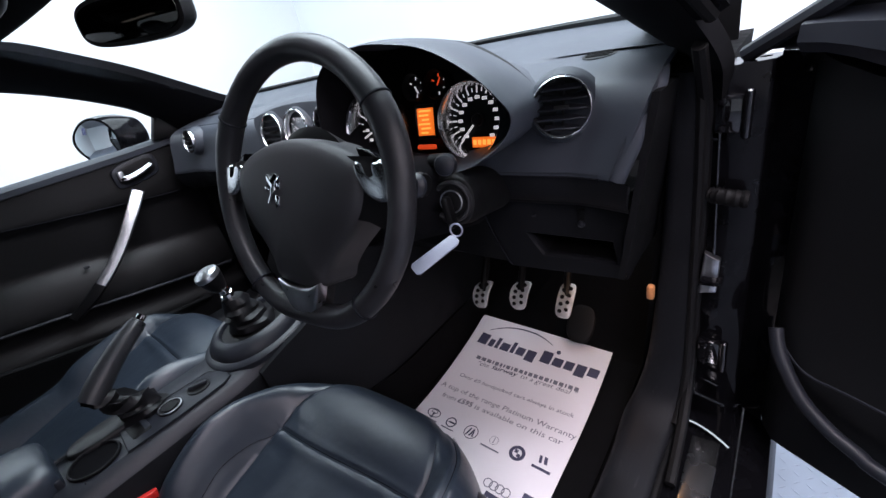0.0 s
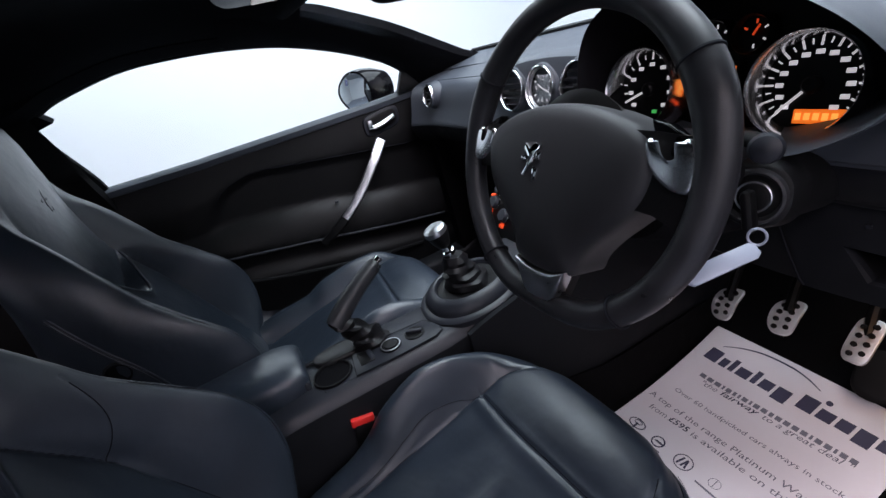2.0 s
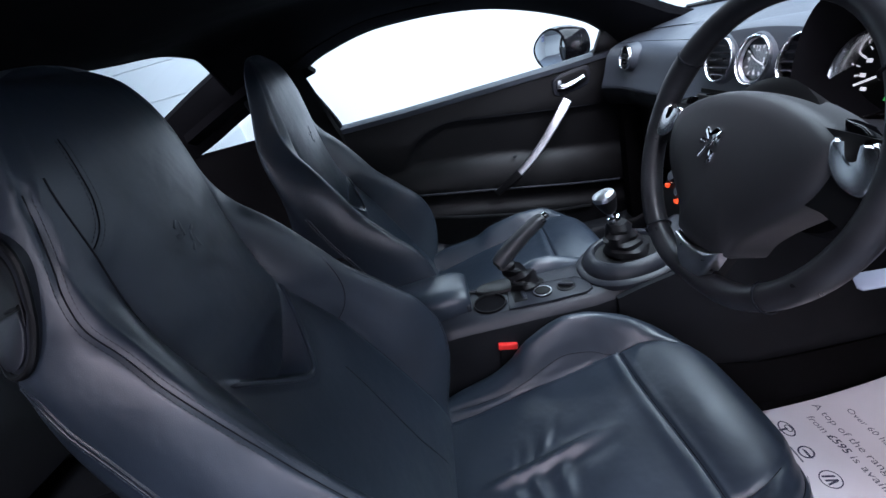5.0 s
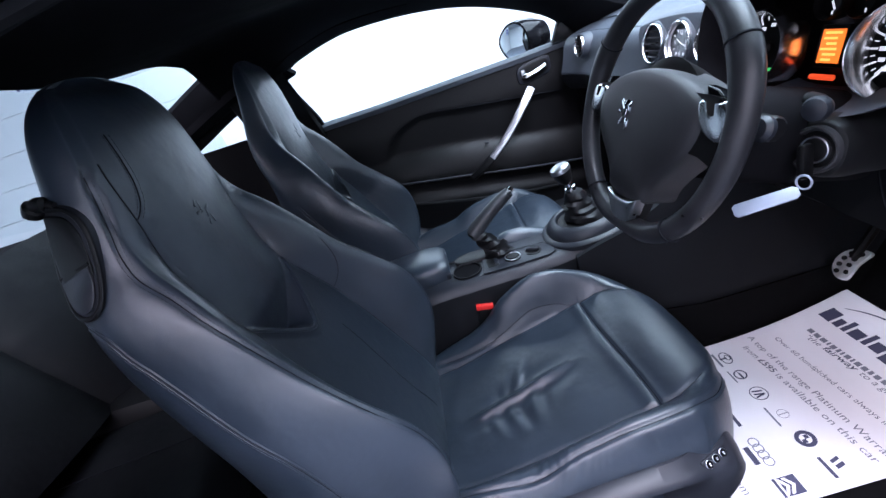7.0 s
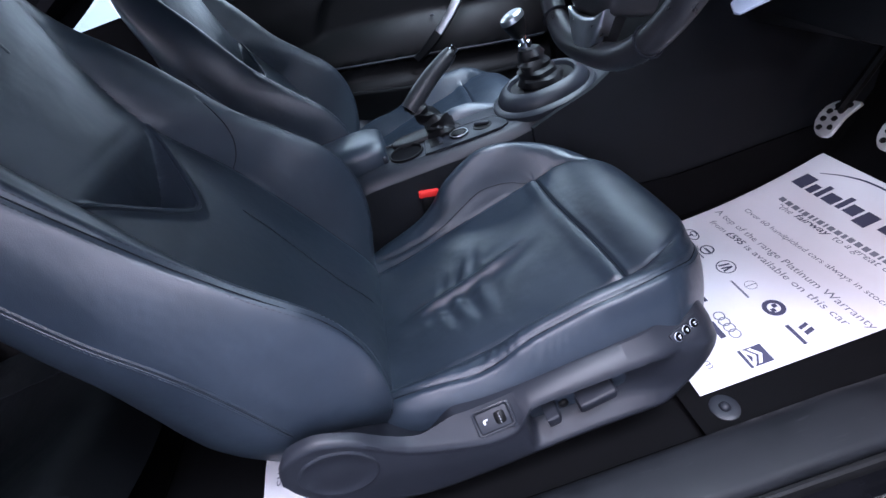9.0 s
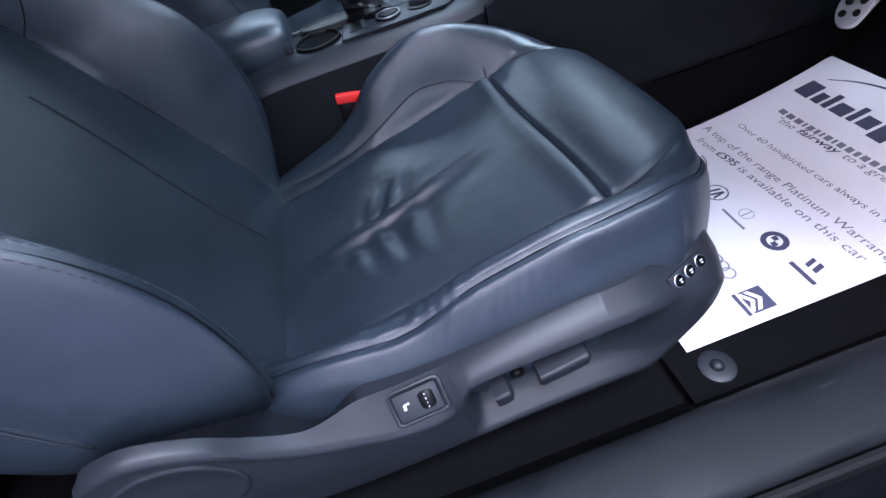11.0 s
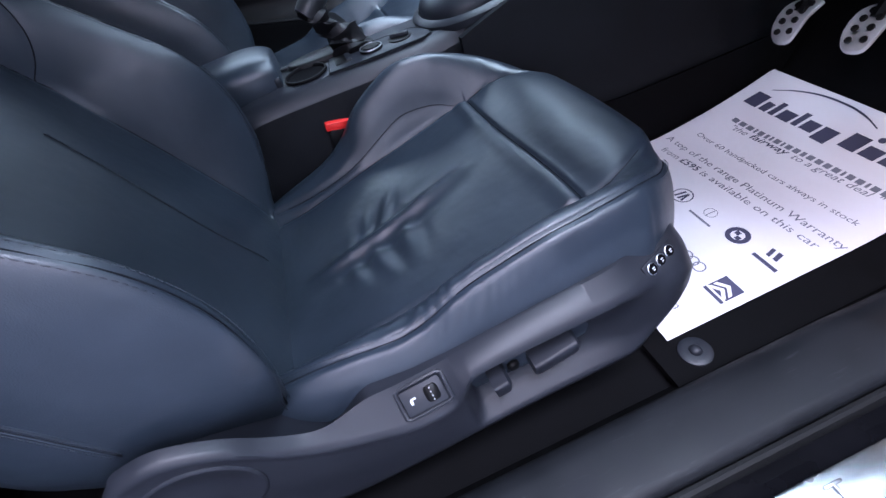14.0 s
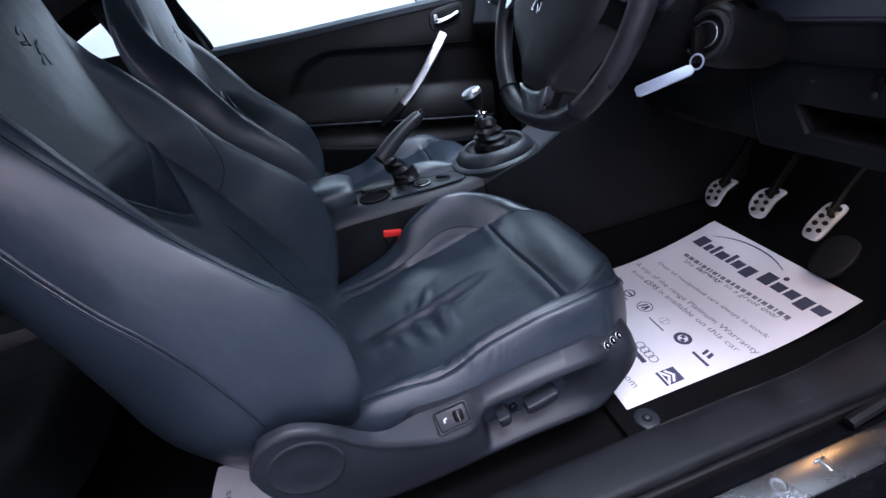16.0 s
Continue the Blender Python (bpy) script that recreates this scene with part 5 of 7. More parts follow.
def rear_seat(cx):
    s = thing("bench_seat", (cx, -0.7, 0.0), "leather rear seat behind the front seats, darkened for the shade there", "seat", "rear seats")

    def cush(u, v):
        x, y = cx - 0.33 + 0.68 * u, -0.98 + 0.56 * v
        z = 0.20 + 0.05 * v - 0.03 * math.exp(-((u - 0.5) / 0.22) ** 2) - 0.10 * max(0, (v - 0.85) / 0.15) ** 2 - 0.05 * abs(2 * u - 1) ** 8
        return Vector((x, y, z))

    part("cushion", thick(sheet(cush, 28, 28), 0.14), LEATHER_SHADED, s)
    part("backrest", thick(sheet(lambda u, v: Vector((cx - 0.33 + 0.68 * u, -0.88 - 0.22 * v - 0.03 * math.exp(-((u - 0.5) / 0.2) ** 2) - 0.05 * abs(2 * u - 1) ** 8, 0.22 + 0.42 * v - 0.03 * abs(2 * u - 1) ** 6)), 28, 24), 0.06), LEATHER_SHADED, s)
    for k in (0.3, 0.7):
        part("seam", tube([cush(k, v) + Vector((0, 0, 0.001)) for v in (i / 16 for i in range(16))], 0.002, 5), SEAM, s)
    part("front_skirt", rbox((cx, -0.50, 0.08), (0.48, 0.04, 0.18), 0.015), TRIM_BLACK, s)


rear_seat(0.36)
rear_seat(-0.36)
# added solid that blocks the bright gap between the rear seats
solid("rear_gap_filler", loft([[Vector((x, y, z)) for x, z in ((-0.10, -0.02), (-0.08, 0.20), (-0.05, 0.235), (0.05, 0.235), (0.08, 0.20), (0.10, -0.02))] for y in (-1.05, -0.8, -0.6, -0.42)]), TRIM_BLACK, "black block filling the gap between the rear seats", "trim", "structure")


# ---- dashboard ----
DASH_TOP = [(1.36, 0.748), (1.15, 0.738), (0.98, 0.722), (0.90, 0.712), (0.845, 0.702), (0.812, 0.692), (0.795, 0.675), (0.787, 0.655), (0.780, 0.625), (0.772, 0.598), (0.766, 0.580), (0.765, 0.572)]
DASH_MID = [(0.765, 0.569), (0.766, 0.560), (0.772, 0.540), (0.782, 0.524), (0.800, 0.518), (0.83, 0.52)]


def bend(x):
    """The dashboard's ends sweep back towards the doors."""
    return 0.0 if abs(x) < 0.60 else -0.55 * (abs(x) - 0.60) ** 1.3


def dash():
    d = thing("dashboard", (0, 0.9, 0.3), "blue-grey soft dashboard with sewn crease line", "dashboard")
    xs = [-0.715 + 1.43 * i / 60 for i in range(61)]

    def run(prof, name, material, lean=0.36, label="", off=(0, 0.008, -0.008)):
        def at(x, y, z):
            # the right end leans in towards its foot
            k = step((x - 0.5) / 0.2)
            x = x - k * max(0.0, 0.715 - (0.712 - lean * max(0.0, 0.690 - max(z, 0.52)))) * (1 - 0.7 * step((y - 0.83) / 0.14))
            return Vector((x, y + bend(x) - 0.30 * min(1, max(0, (y - 0.9) / 0.45)) * (x / 0.7) ** 2 * (1 if y > 0.95 else 0), z))

        n, m = len(xs) - 1, len(prof) - 1
        return part(name, slab(lambda u, v: at(xs[round(u * n)], *prof[round(v * m)]), n, m, off), material, d, label)

    pad = run([(p.x, p.y) for p in smooth_path([(y, z, 0) for y, z in DASH_TOP], 4)], "upper_pad", DASH)
    ends = [x for x in xs if x < 0.665]
    part("crease", tube([(x, 0.7645 + bend(x), 0.5705) for x in ends], 0.0020, 6), SEAM, pad)
    part("crease_stitch", tube([(x, 0.7645 + bend(x), 0.577) for x in ends], 0.0009, 5), THREAD, pad)
    run([(p.x, p.y) for p in smooth_path([(y, z, 0) for y, z in DASH_MID], 3)], "mid_band", SILL_TRIM, 0.20)
    # lower panel on the driver's side, with the open pocket cut through it
    def ring(corners, y, n=8):
        out = []
        for (a, b), (c, e) in zip(corners, corners[1:] + corners[:1]):
            out += [Vector((a + (c - a) * i / n, y - 0.012 * (0.45 - (b + (e - b) * i / n)), b + (e - b) * i / n)) for i in range(n)]
        return out

    outer = [(0.400, 0.530), (0.672, 0.530), (0.668, 0.384), (0.458, 0.378)]
    inner = [(0.497, 0.451), (0.645, 0.449), (0.652, 0.412), (0.528, 0.413)]
    grow = [(a + 0.003 * (1 if a > 0.55 else -1), b + 0.003 * (1 if b > 0.43 else -1)) for a, b in inner]
    part("lower_panel", loft([ring(outer, 0.88), ring(outer, 0.806), ring(outer, 0.802), ring(grow, 0.800), ring(inner, 0.804), ring(inner, 0.815)], caps=False), SILL_TRIM, d, "dark lower panel", 25)
    part("pocket", loft([ring(inner, 0.8145), ring([(a, b + 0.01) for a, b in inner], 0.875)], caps=False), TRIM_BLACK, d, "open black storage pocket")
    part("pocket_back", prism(inner, lambda a, b, h: Vector((a, 0.872 - h, b + 0.008)), 0.004), TRIM_BLACK, d)
    part("knee_panel", loft([[Vector((x, y, z)) for y, z in ((0.803, 0.535), (0.803, 0.45), (0.803, 0.385 + 0.1 * max(0, 0.40 - x)), (0.83, 0.372), (0.98, 0.372), (0.98, 0.535))] for x in (0.13, 0.2, 0.3, 0.38, 0.43, 0.455)]), TRIM_DARK, d)
    part("under_tray", rbox((0.40, 0.93, 0.375), (0.52, 0.20, 0.01), 0.003), TRIM_BLACK, d)
    part("panel_catch", revolve([(0.006, 0), (0.006, 0.004), (0.002, 0.006)], pose(0.598, 0.802, 0.478, 90), 12), TRIM, d)
    part("panel_slot", rbox((0.598, 0.801, 0.494), (0.012, 0.006, 0.02), 0.002), TRIM_BLACK, d)
    part("panel_clip", rbox((0.515, 0.801, 0.487), (0.008, 0.005, 0.006), 0.002), TRIM, d)
    part("shut_line", tube(smooth_path([(0.405, 0.801, 0.525), (0.42, 0.801, 0.46), (0.448, 0.80, 0.395), (0.458, 0.80, 0.380)], 6), 0.0018, 5), SEAM, d)
    # end face towards the open door, with its sewn edge
    part("end_face", slab(lambda u, v: Vector((0.660 + 0.050 * v + 0.012 * u, 0.775 - 0.01 * v + 0.22 * u, 0.40 + 0.28 * v)), 6, 8, (0.01, 0, 0)), TRIM_DARK, d)
    part("edge_roll", tube(smooth_path([(0.716, 0.826, 0.700), (0.711, 0.806, 0.688), (0.703, 0.786, 0.664), (0.690, 0.772, 0.625), (0.674, 0.760, 0.585), (0.668, 0.757, 0.570)], 6), [0.012 * min(1.0, 0.1 + i / 9) for i in range(31)], 12), DASH, d, "rolled sewn edge of the dashboard")
    part("edge_stitch", tube(smooth_path([(0.704, 0.790, 0.692), (0.694, 0.772, 0.667), (0.681, 0.760, 0.627), (0.666, 0.749, 0.587), (0.660, 0.746, 0.572)], 6), 0.0009, 5), THREAD, d)
    # passenger side below the pad
    part("glovebox", loft([[Vector((x, y, z)) for y, z in ((0.79, 0.54), (0.83, 0.50), (0.85, 0.38), (0.90, 0.26), (1.1, 0.2), (1.1, 0.54))] for x in (-0.70, -0.4, -0.16)]), TRIM_BLACK, d)
    # side demister
    dem = part("demister", prism(oval(0.600, 0.915, 0.027, 0.023, 28), lambda a, b, h: Vector((a, b, 0.7125 + 0.12 * (b - 0.915) + h)), 0.003, 0.001), TRIM_BLACK, d, "round black side demister")
    for k in range(4):
        part("demister_slat", rbox((0.600, 0.902 + 0.0085 * k, 0.7150 + 0.00102 * k), (0.046 - 0.007 * abs(k - 1.5), 0.0016, 0.0016), 0.0004, 1), TRIM_DARK, dem)
    # ridge line along the top
    part("top_line", tube([(x, 0.83 + bend(x), 0.6985) for x in xs if x < 0.1], 0.0010, 5), SEAM, d)
    # windscreen edge strip and cowl
    part("screen_strip", tube([(x, 1.34 - 0.30 * (x / 0.7) ** 2, 0.752) for x in xs], 0.008, 6), TRIM_BLACK, d)
    return d


dash()


def vent(x, z, y, r=0.048, yaw=0.0, face="slats"):
    """A round air vent with a chrome ring, facing the seats."""
    m = Matrix.Translation((x, y, z)) @ Matrix.Rotation(radians(80), 4, "X") @ Matrix.Rotation(radians(yaw), 4, "Y")
    v = thing("air_vent" if face == "slats" else "dashboard_clock", (x, y, z), "round air vent with chrome ring and dark slats" if face == "slats" else "round analogue clock with black dial in a chrome ring", "vent" if face == "slats" else "clock", "dashboard vents" if face == "slats" else "")
    part("surround", revolve([(r * 1.30, -0.030), (r * 1.20, -0.014), (r * 1.10, -0.004), (r * 1.04, -0.001), (r * 0.995, -0.001), (r * 0.98, -0.02)], m, 40), DASH, v, "soft moulded cup round the ring")
    part("ring", revolve([(r, -0.02), (r * 1.005, 0.003), (r * 0.99, 0.0065), (r * 0.96, 0.0075), (r * 0.93, 0.006), (r * 0.92, 0.001), (r * 0.92, -0.02)], m, 40), POLISHED, v, "polished chrome ring")
    part("bowl", revolve([(r * 0.915, -0.03), (r * 0.915, -0.0190), (0.001, -0.0188)], m, 32), TRIM_BLACK, v)
    if face == "slats":
        for k in range(5):
            q = (k - 2) * r * 0.32
            w = math.sqrt(max(0.0, (r * 0.90) ** 2 - q * q)) * 1.96
            t = bmesh.new()
            rbox((0, 0, 0), (w, 0.003, 0.018), 0.001, 1, Matrix.Rotation(radians(20), 3, "X"), t)
            part("slat", merge(bmesh.new(), t, m @ Matrix.Translation((0, q, -0.008))), TRIM, v)
        t = rbox((0, 0, -0.002), (r * 0.5, 0.007, 0.010), 0.002)
        part("thumb_grip", merge(bmesh.new(), t, m), TRIM_DARK, v)
        t = rbox((0, 0, -0.014), (0.004, r * 1.6, 0.008), 0.001)
        part("upright_vane", merge(bmesh.new(), t, m), TRIM_BLACK, v)
    else:
        part("dial", revolve([(r * 0.90, -0.010), (r * 0.895, -0.006), (0.001, -0.006)], m, 36), TRIM_BLACK, v)
        part("rehaut", revolve([(r * 0.90, -0.006), (r * 0.90, 0.000), (r * 0.84, -0.005), (r * 0.84, -0.006)], m, 36), SATIN, v)
        for k in range(12):
            a = radians(30 * k)
            if k % 3:
                t = rbox((0, r * 0.60, -0.0052), (0.002, 0.006, 0.0008), 0)
                part("hour_mark", merge(bmesh.new(), t, m @ Matrix.Rotation(-a, 4, "Z")), DIAL_WHITE, v)
        for txt, px, py in (("12", -0.008, 0.016), ("3", 0.016, -0.005), ("6", -0.004, -0.027), ("9", -0.024, -0.005)):
            part("numeral", lettering(txt, 0.014, DIAL_WHITE, lambda a, b: m @ Vector((a + px, b + py, -0.0050))), DIAL_WHITE, v)
        for a, l in ((60, 0.016), (-110, 0.024)):
            t = rbox((0, l / 2, -0.0035), (0.0018, l, 0.0008), 0)
            part("pointer", merge(bmesh.new(), t, m @ Matrix.Rotation(radians(a), 4, "Z")), DIAL_WHITE, v)
    return v


vent(0.592, 0.669, 0.774, 0.0415, 14)
vent(-0.590, 0.665, 0.768, 0.034)
vent(-0.143, 0.668, 0.778, 0.045)
vent(-0.038, 0.670, 0.777, 0.046, 0, "clock")
vent(0.075, 0.672, 0.776, 0.046)


def centre_stack():
    c = thing("centre_stack", (-0.03, 0.8, 0.3), "black centre stack with lit buttons above the console", "dashboard")
    part("housing", loft([[Vector((x, y, z)) for y, z in ((0.80, 0.61), (0.772, 0.605), (0.770, 0.58), (0.73, 0.46), (0.66, 0.36), (0.66, 0.28), (0.95, 0.28), (0.95, 0.61))] for x in (-0.20, -0.195, 0.125, 0.13)]), TRIM_BLACK, c)
    part("hood", loft([[Vector((x, y, z + (0.022 * (1 - ((x + 0.03) / 0.20) ** 2) if z > 0.65 else 0))) for y, z in ((0.98, 0.70), (0.85, 0.712), (0.806, 0.712), (0.793, 0.704), (0.788, 0.69), (0.786, 0.64), (0.778, 0.605), (0.86, 0.605))] for x in (-0.23 + 0.40 * i / 24 for i in range(25))]), DASH, c, "blue-grey soft surround of the vents")
    part("slot_trim", tube(smooth_path([(-0.215, 0.768, 0.583), (-0.12, 0.764, 0.600), (0.0, 0.764, 0.602), (0.10, 0.768, 0.590)], 6), 0.003, 6), CHROME, c, "thin chrome trim line")
    part("slot", rbox((-0.06, 0.764, 0.588), (0.28, 0.012, 0.014), 0.004), TRIM_BLACK, c)
    slope = Matrix.Rotation(math.atan2(0.04, 0.12), 3, "X")
    for i in range(3):
        for j in range(3):
            part("button", rbox((-0.11 + 0.075 * i, 0.747 - 0.013 * j, 0.545 - 0.034 * j), (0.05, 0.008, 0.022), 0.003, 2, slope.inverted()), TRIM_DARK, c)
    def face(z):
        return 0.66 + 0.7 * (z - 0.36)

    for x, z in ((-0.172, 0.412), (-0.118, 0.392), (-0.165, 0.442)):
        kn = part("rotary_knob", revolve([(0.017, 0), (0.017, 0.010), (0.014, 0.015), (0.001, 0.0155)], pose(x, face(z), z, 55), 24), TRIM, c, "black rotary knob with bright ring")
        part("knob_ring", revolve([(0.0185, 0.0), (0.0185, 0.004), (0.0172, 0.005), (0.0172, 0.0)], pose(x, face(z) - 0.001, z, 55), 24), CHROME, kn)
    for x, z in ((-0.191, 0.425), (-0.182, 0.390), (-0.118, 0.372), (0.03, 0.450), (-0.08, 0.450)):
        part("warning_lamp", rbox((x, face(z) - 0.002, z), (0.012, 0.010, 0.010), 0.002), RED_GLOW, c, "small lit orange button")


centre_stack()


# ---- instruments under their hood ----
HOOD = [(0.180, 0.690), (0.181, 0.735), (0.198, 0.772), (0.238, 0.796), (0.313, 0.803), (0.395, 0.791), (0.440, 0.778), (0.478, 0.759), (0.514, 0.736), (0.545, 0.709), (0.566, 0.682), (0.552, 0.652), (0.515, 0.627), (0.476, 0.613), (0.40, 0.600), (0.30, 0.600), (0.215, 0.630), (0.186, 0.660)]


def gauge_at(x, z, y=0.770):
    """Pose of a dial that leans back a little, facing the driver."""
    return Matrix.Translation((x, y, z)) @ Matrix.Rotation(radians(78), 4, "X")


def instruments():
    d = thing("instrument_cluster", (0.38, 0.77, 0.60), "lit instrument cluster with two large dials under a hooded cowl", "instruments")
    o = [Vector((p.x, 0, p.y)) for p in smooth_path([(a, b, 0) for a, b in HOOD], 4, True)]
    cx, cz = 0.385, 0.690

    def ring(k, y, dz=0.0, lean=0.0, kx=None):
        return [Vector((cx + (p.x - cx) * (kx or k), y + lean * (p.z - cz), cz + (p.z - cz) * k + dz)) for p in o]

    rings = [ring(0.86, 0.800), ring(0.90, 0.76), ring(0.96, 0.705, 0, 0.1), ring(0.985, 0.685, 0, 0.15), ring(0.998, 0.680, 0, 0.16), ring(1.010, 0.684, 0, 0.16, 1.006), ring(1.016, 0.70, 0, 0.16, 1.008), ring(1.016, 0.74, -0.001, 0.1, 0.995), ring(1.0, 0.79, -0.004, 0, 0.96), ring(0.95, 0.84, -0.014, 0, 0.90), ring(0.86, 0.91, -0.030, 0, 0.82), ring(0.70, 1.02, -0.060, 0, 0.7)]
    n_o = len(o)
    right = [i for i in range(n_o) if o[i].x > 0.262]
    first = min(i for i in right if (i - 1) % n_o not in right)
    order = [(first + k) % n_o for k in range(len(right))]
    rest = [(order[-1] + k) % n_o for k in range(n_o - len(order) + 2)]
    hood = part("hood", loft([[r[i] for i in order] for r in rings], caps=False, closed=False), DASH, d, "grey soft hood over the dials")
    # left flank split off and coloured black, as it lies in shade
    part("hood_flank", loft([[r[i] for i in rest] for r in rings], caps=False, closed=False), HEADLINER, hood, "flank of the hood, blackened for its shade")
    part("face", prism([(p.x, p.z) for p in ring(0.90, 0)], lambda a, b, h: Vector((a, 0.806 - h + 0.2 * (b - 0.69), b)), 0.016, 0.003), TRIM_BLACK, d)
    inner = [ring(0.985, 0.688, 0, 0.15), ring(0.93, 0.74), ring(0.865, 0.795)]
    part("tunnel", loft(inner, caps=False), TRIM_BLACK, hood)
    for x, z, r, turn, n, arc0, arc1 in ((0.252, 0.668, 0.058, -128, 17, 220, -40), (0.452, 0.662, 0.058, 128, 25, 225, -45)):
        m = gauge_at(x, z, 0.748 if turn < 0 else 0.770)
        g = part("gauge", revolve([(r * 1.04, -0.02), (r * 1.03, 0.020), (r * 0.99, 0.026), (r * 0.95, 0.023), (r * 0.90, -0.004), (r * 0.88, -0.02)], m, 44), POLISHED, d, "large dial in a chrome ring")
        part("dial_plate", revolve([(r * 0.885, -0.02), (r * 0.88, -0.006), (0.001, -0.006)], m, 36), TRIM_BLACK, g)
        for k in range(n):
            a = radians(arc0 + (arc1 - arc0) * k / (n - 1))
            long = 0.010 if k % 2 == 0 else 0.006
            t = rbox((0, 0, 0), (long, 0.0022 if k % 2 == 0 else 0.0014, 0.0006), 0)
            part("scale_mark", merge(bmesh.new(), t, m @ Matrix.Translation((math.cos(a) * r * 0.80, math.sin(a) * r * 0.80, -0.0054)) @ Matrix.Rotation(a, 4, "Z")), DIAL_WHITE, g)
            if k % 2 == 0:
                t = rbox((0, 0, 0), (0.0085, 0.005, 0.0006), 0)
                part("numeral_bar", merge(bmesh.new(), t, m @ Matrix.Translation((math.cos(a) * r * 0.60, math.sin(a) * r * 0.60, -0.0054))), DIAL_WHITE, g)
        t = rbox((r * 0.36, 0, 0), (r * 0.8, 0.0028, 0.0015), 0)
        part("needle", merge(bmesh.new(), t, m @ Matrix.Translation((0, 0, -0.002)) @ Matrix.Rotation(radians(225 if turn > 0 else 205), 4, "Z")), DIAL_WHITE, g, "white needle")
        part("hub", revolve([(0.010, -0.006), (0.010, 0.0), (0.007, 0.003), (0.001, 0.0035)], m, 20), TRIM_BLACK, g)
        if turn > 0:
            t = rbox((0.012, -r * 0.60, -0.005), (0.050, 0.016, 0.001), 0)
            part("trip_display", merge(bmesh.new(), t, m), ORANGE, g, "amber trip display")
            for k in range(5):
                t = rbox((-0.008 + 0.009 * k, -r * 0.60, -0.0042), (0.006, 0.008, 0.0006), 0)
                part("digit_bar", merge(bmesh.new(), t, m), AMBER, g)
        else:
            t = rbox((0.012, -r * 0.55, -0.005), (0.008, 0.005, 0.001), 0)
            part("green_lamp", merge(bmesh.new(), t, m), glow("green_lamp", (0.1, 0.9, 0.2), 0.4), g)
    for x, z, red in ((0.331, 0.722, False), (0.380, 0.722, True)):
        m = gauge_at(x, z, 0.782)
        g = part("small_gauge", revolve([(0.024, -0.02), (0.024, 0.006), (0.022, 0.009), (0.020, 0.004), (0.020, -0.02)], m, 28), TRIM_BLACK, d, "small round gauge")
        part("dial_plate", revolve([(0.0202, -0.02), (0.020, -0.004), (0.001, -0.004)], m, 24), TRIM_BLACK, g)
        for k in range(5):
            a = radians(150 - 60 * k)
            t = rbox((0, 0, 0), (0.005, 0.002, 0.0006), 0)
            part("scale_mark", merge(bmesh.new(), t, m @ Matrix.Translation((math.cos(a) * 0.014, math.sin(a) * 0.014, -0.0034)) @ Matrix.Rotation(a, 4, "Z")), RED_GLOW if red and k < 2 else DIAL_WHITE, g)
        t = rbox((0.005, 0, 0), (0.013, 0.0022, 0.001), 0)
        part("needle", merge(bmesh.new(), t, m @ Matrix.Rotation(radians(60 if red else -60), 4, "Z")), RED_GLOW if red else DIAL_WHITE, g)
    # message display between the dials
    m = gauge_at(0.348, 0.665, 0.772)
    t = rbox((0, 0, 0), (0.046, 0.058, 0.008), 0.003)
    disp = part("display_frame", merge(bmesh.new(), t, m), TRIM_BLACK, d)
    t = rbox((0.002, 0, 0.0045), (0.035, 0.045, 0.001), 0)
    part("display", merge(bmesh.new(), t, m), ORANGE, disp, "lit orange message display")
    for k in range(6):
        t = rbox((0.002 - 0.003 * (k % 2), 0.018 - 0.0072 * k, 0.0052), (0.026 - 0.005 * (k % 3), 0.0032, 0.0005), 0)
        part("text_bar", merge(bmesh.new(), t, m), AMBER, disp)
    t = rbox((0, -0.042, 0.004), (0.042, 0.008, 0.006), 0.003)
    part("warning_strip", merge(bmesh.new(), t, m), RED_GLOW, d, "red glowing strip under the display")


instruments()


# ---- steering wheel and column ----
WM = Matrix.Translation((0.346, 0.494, 0.6474)) @ Matrix.Rotation(radians(2.8), 4, "Z") @ Matrix.Rotation(radians(90 - 18.2), 4, "X")


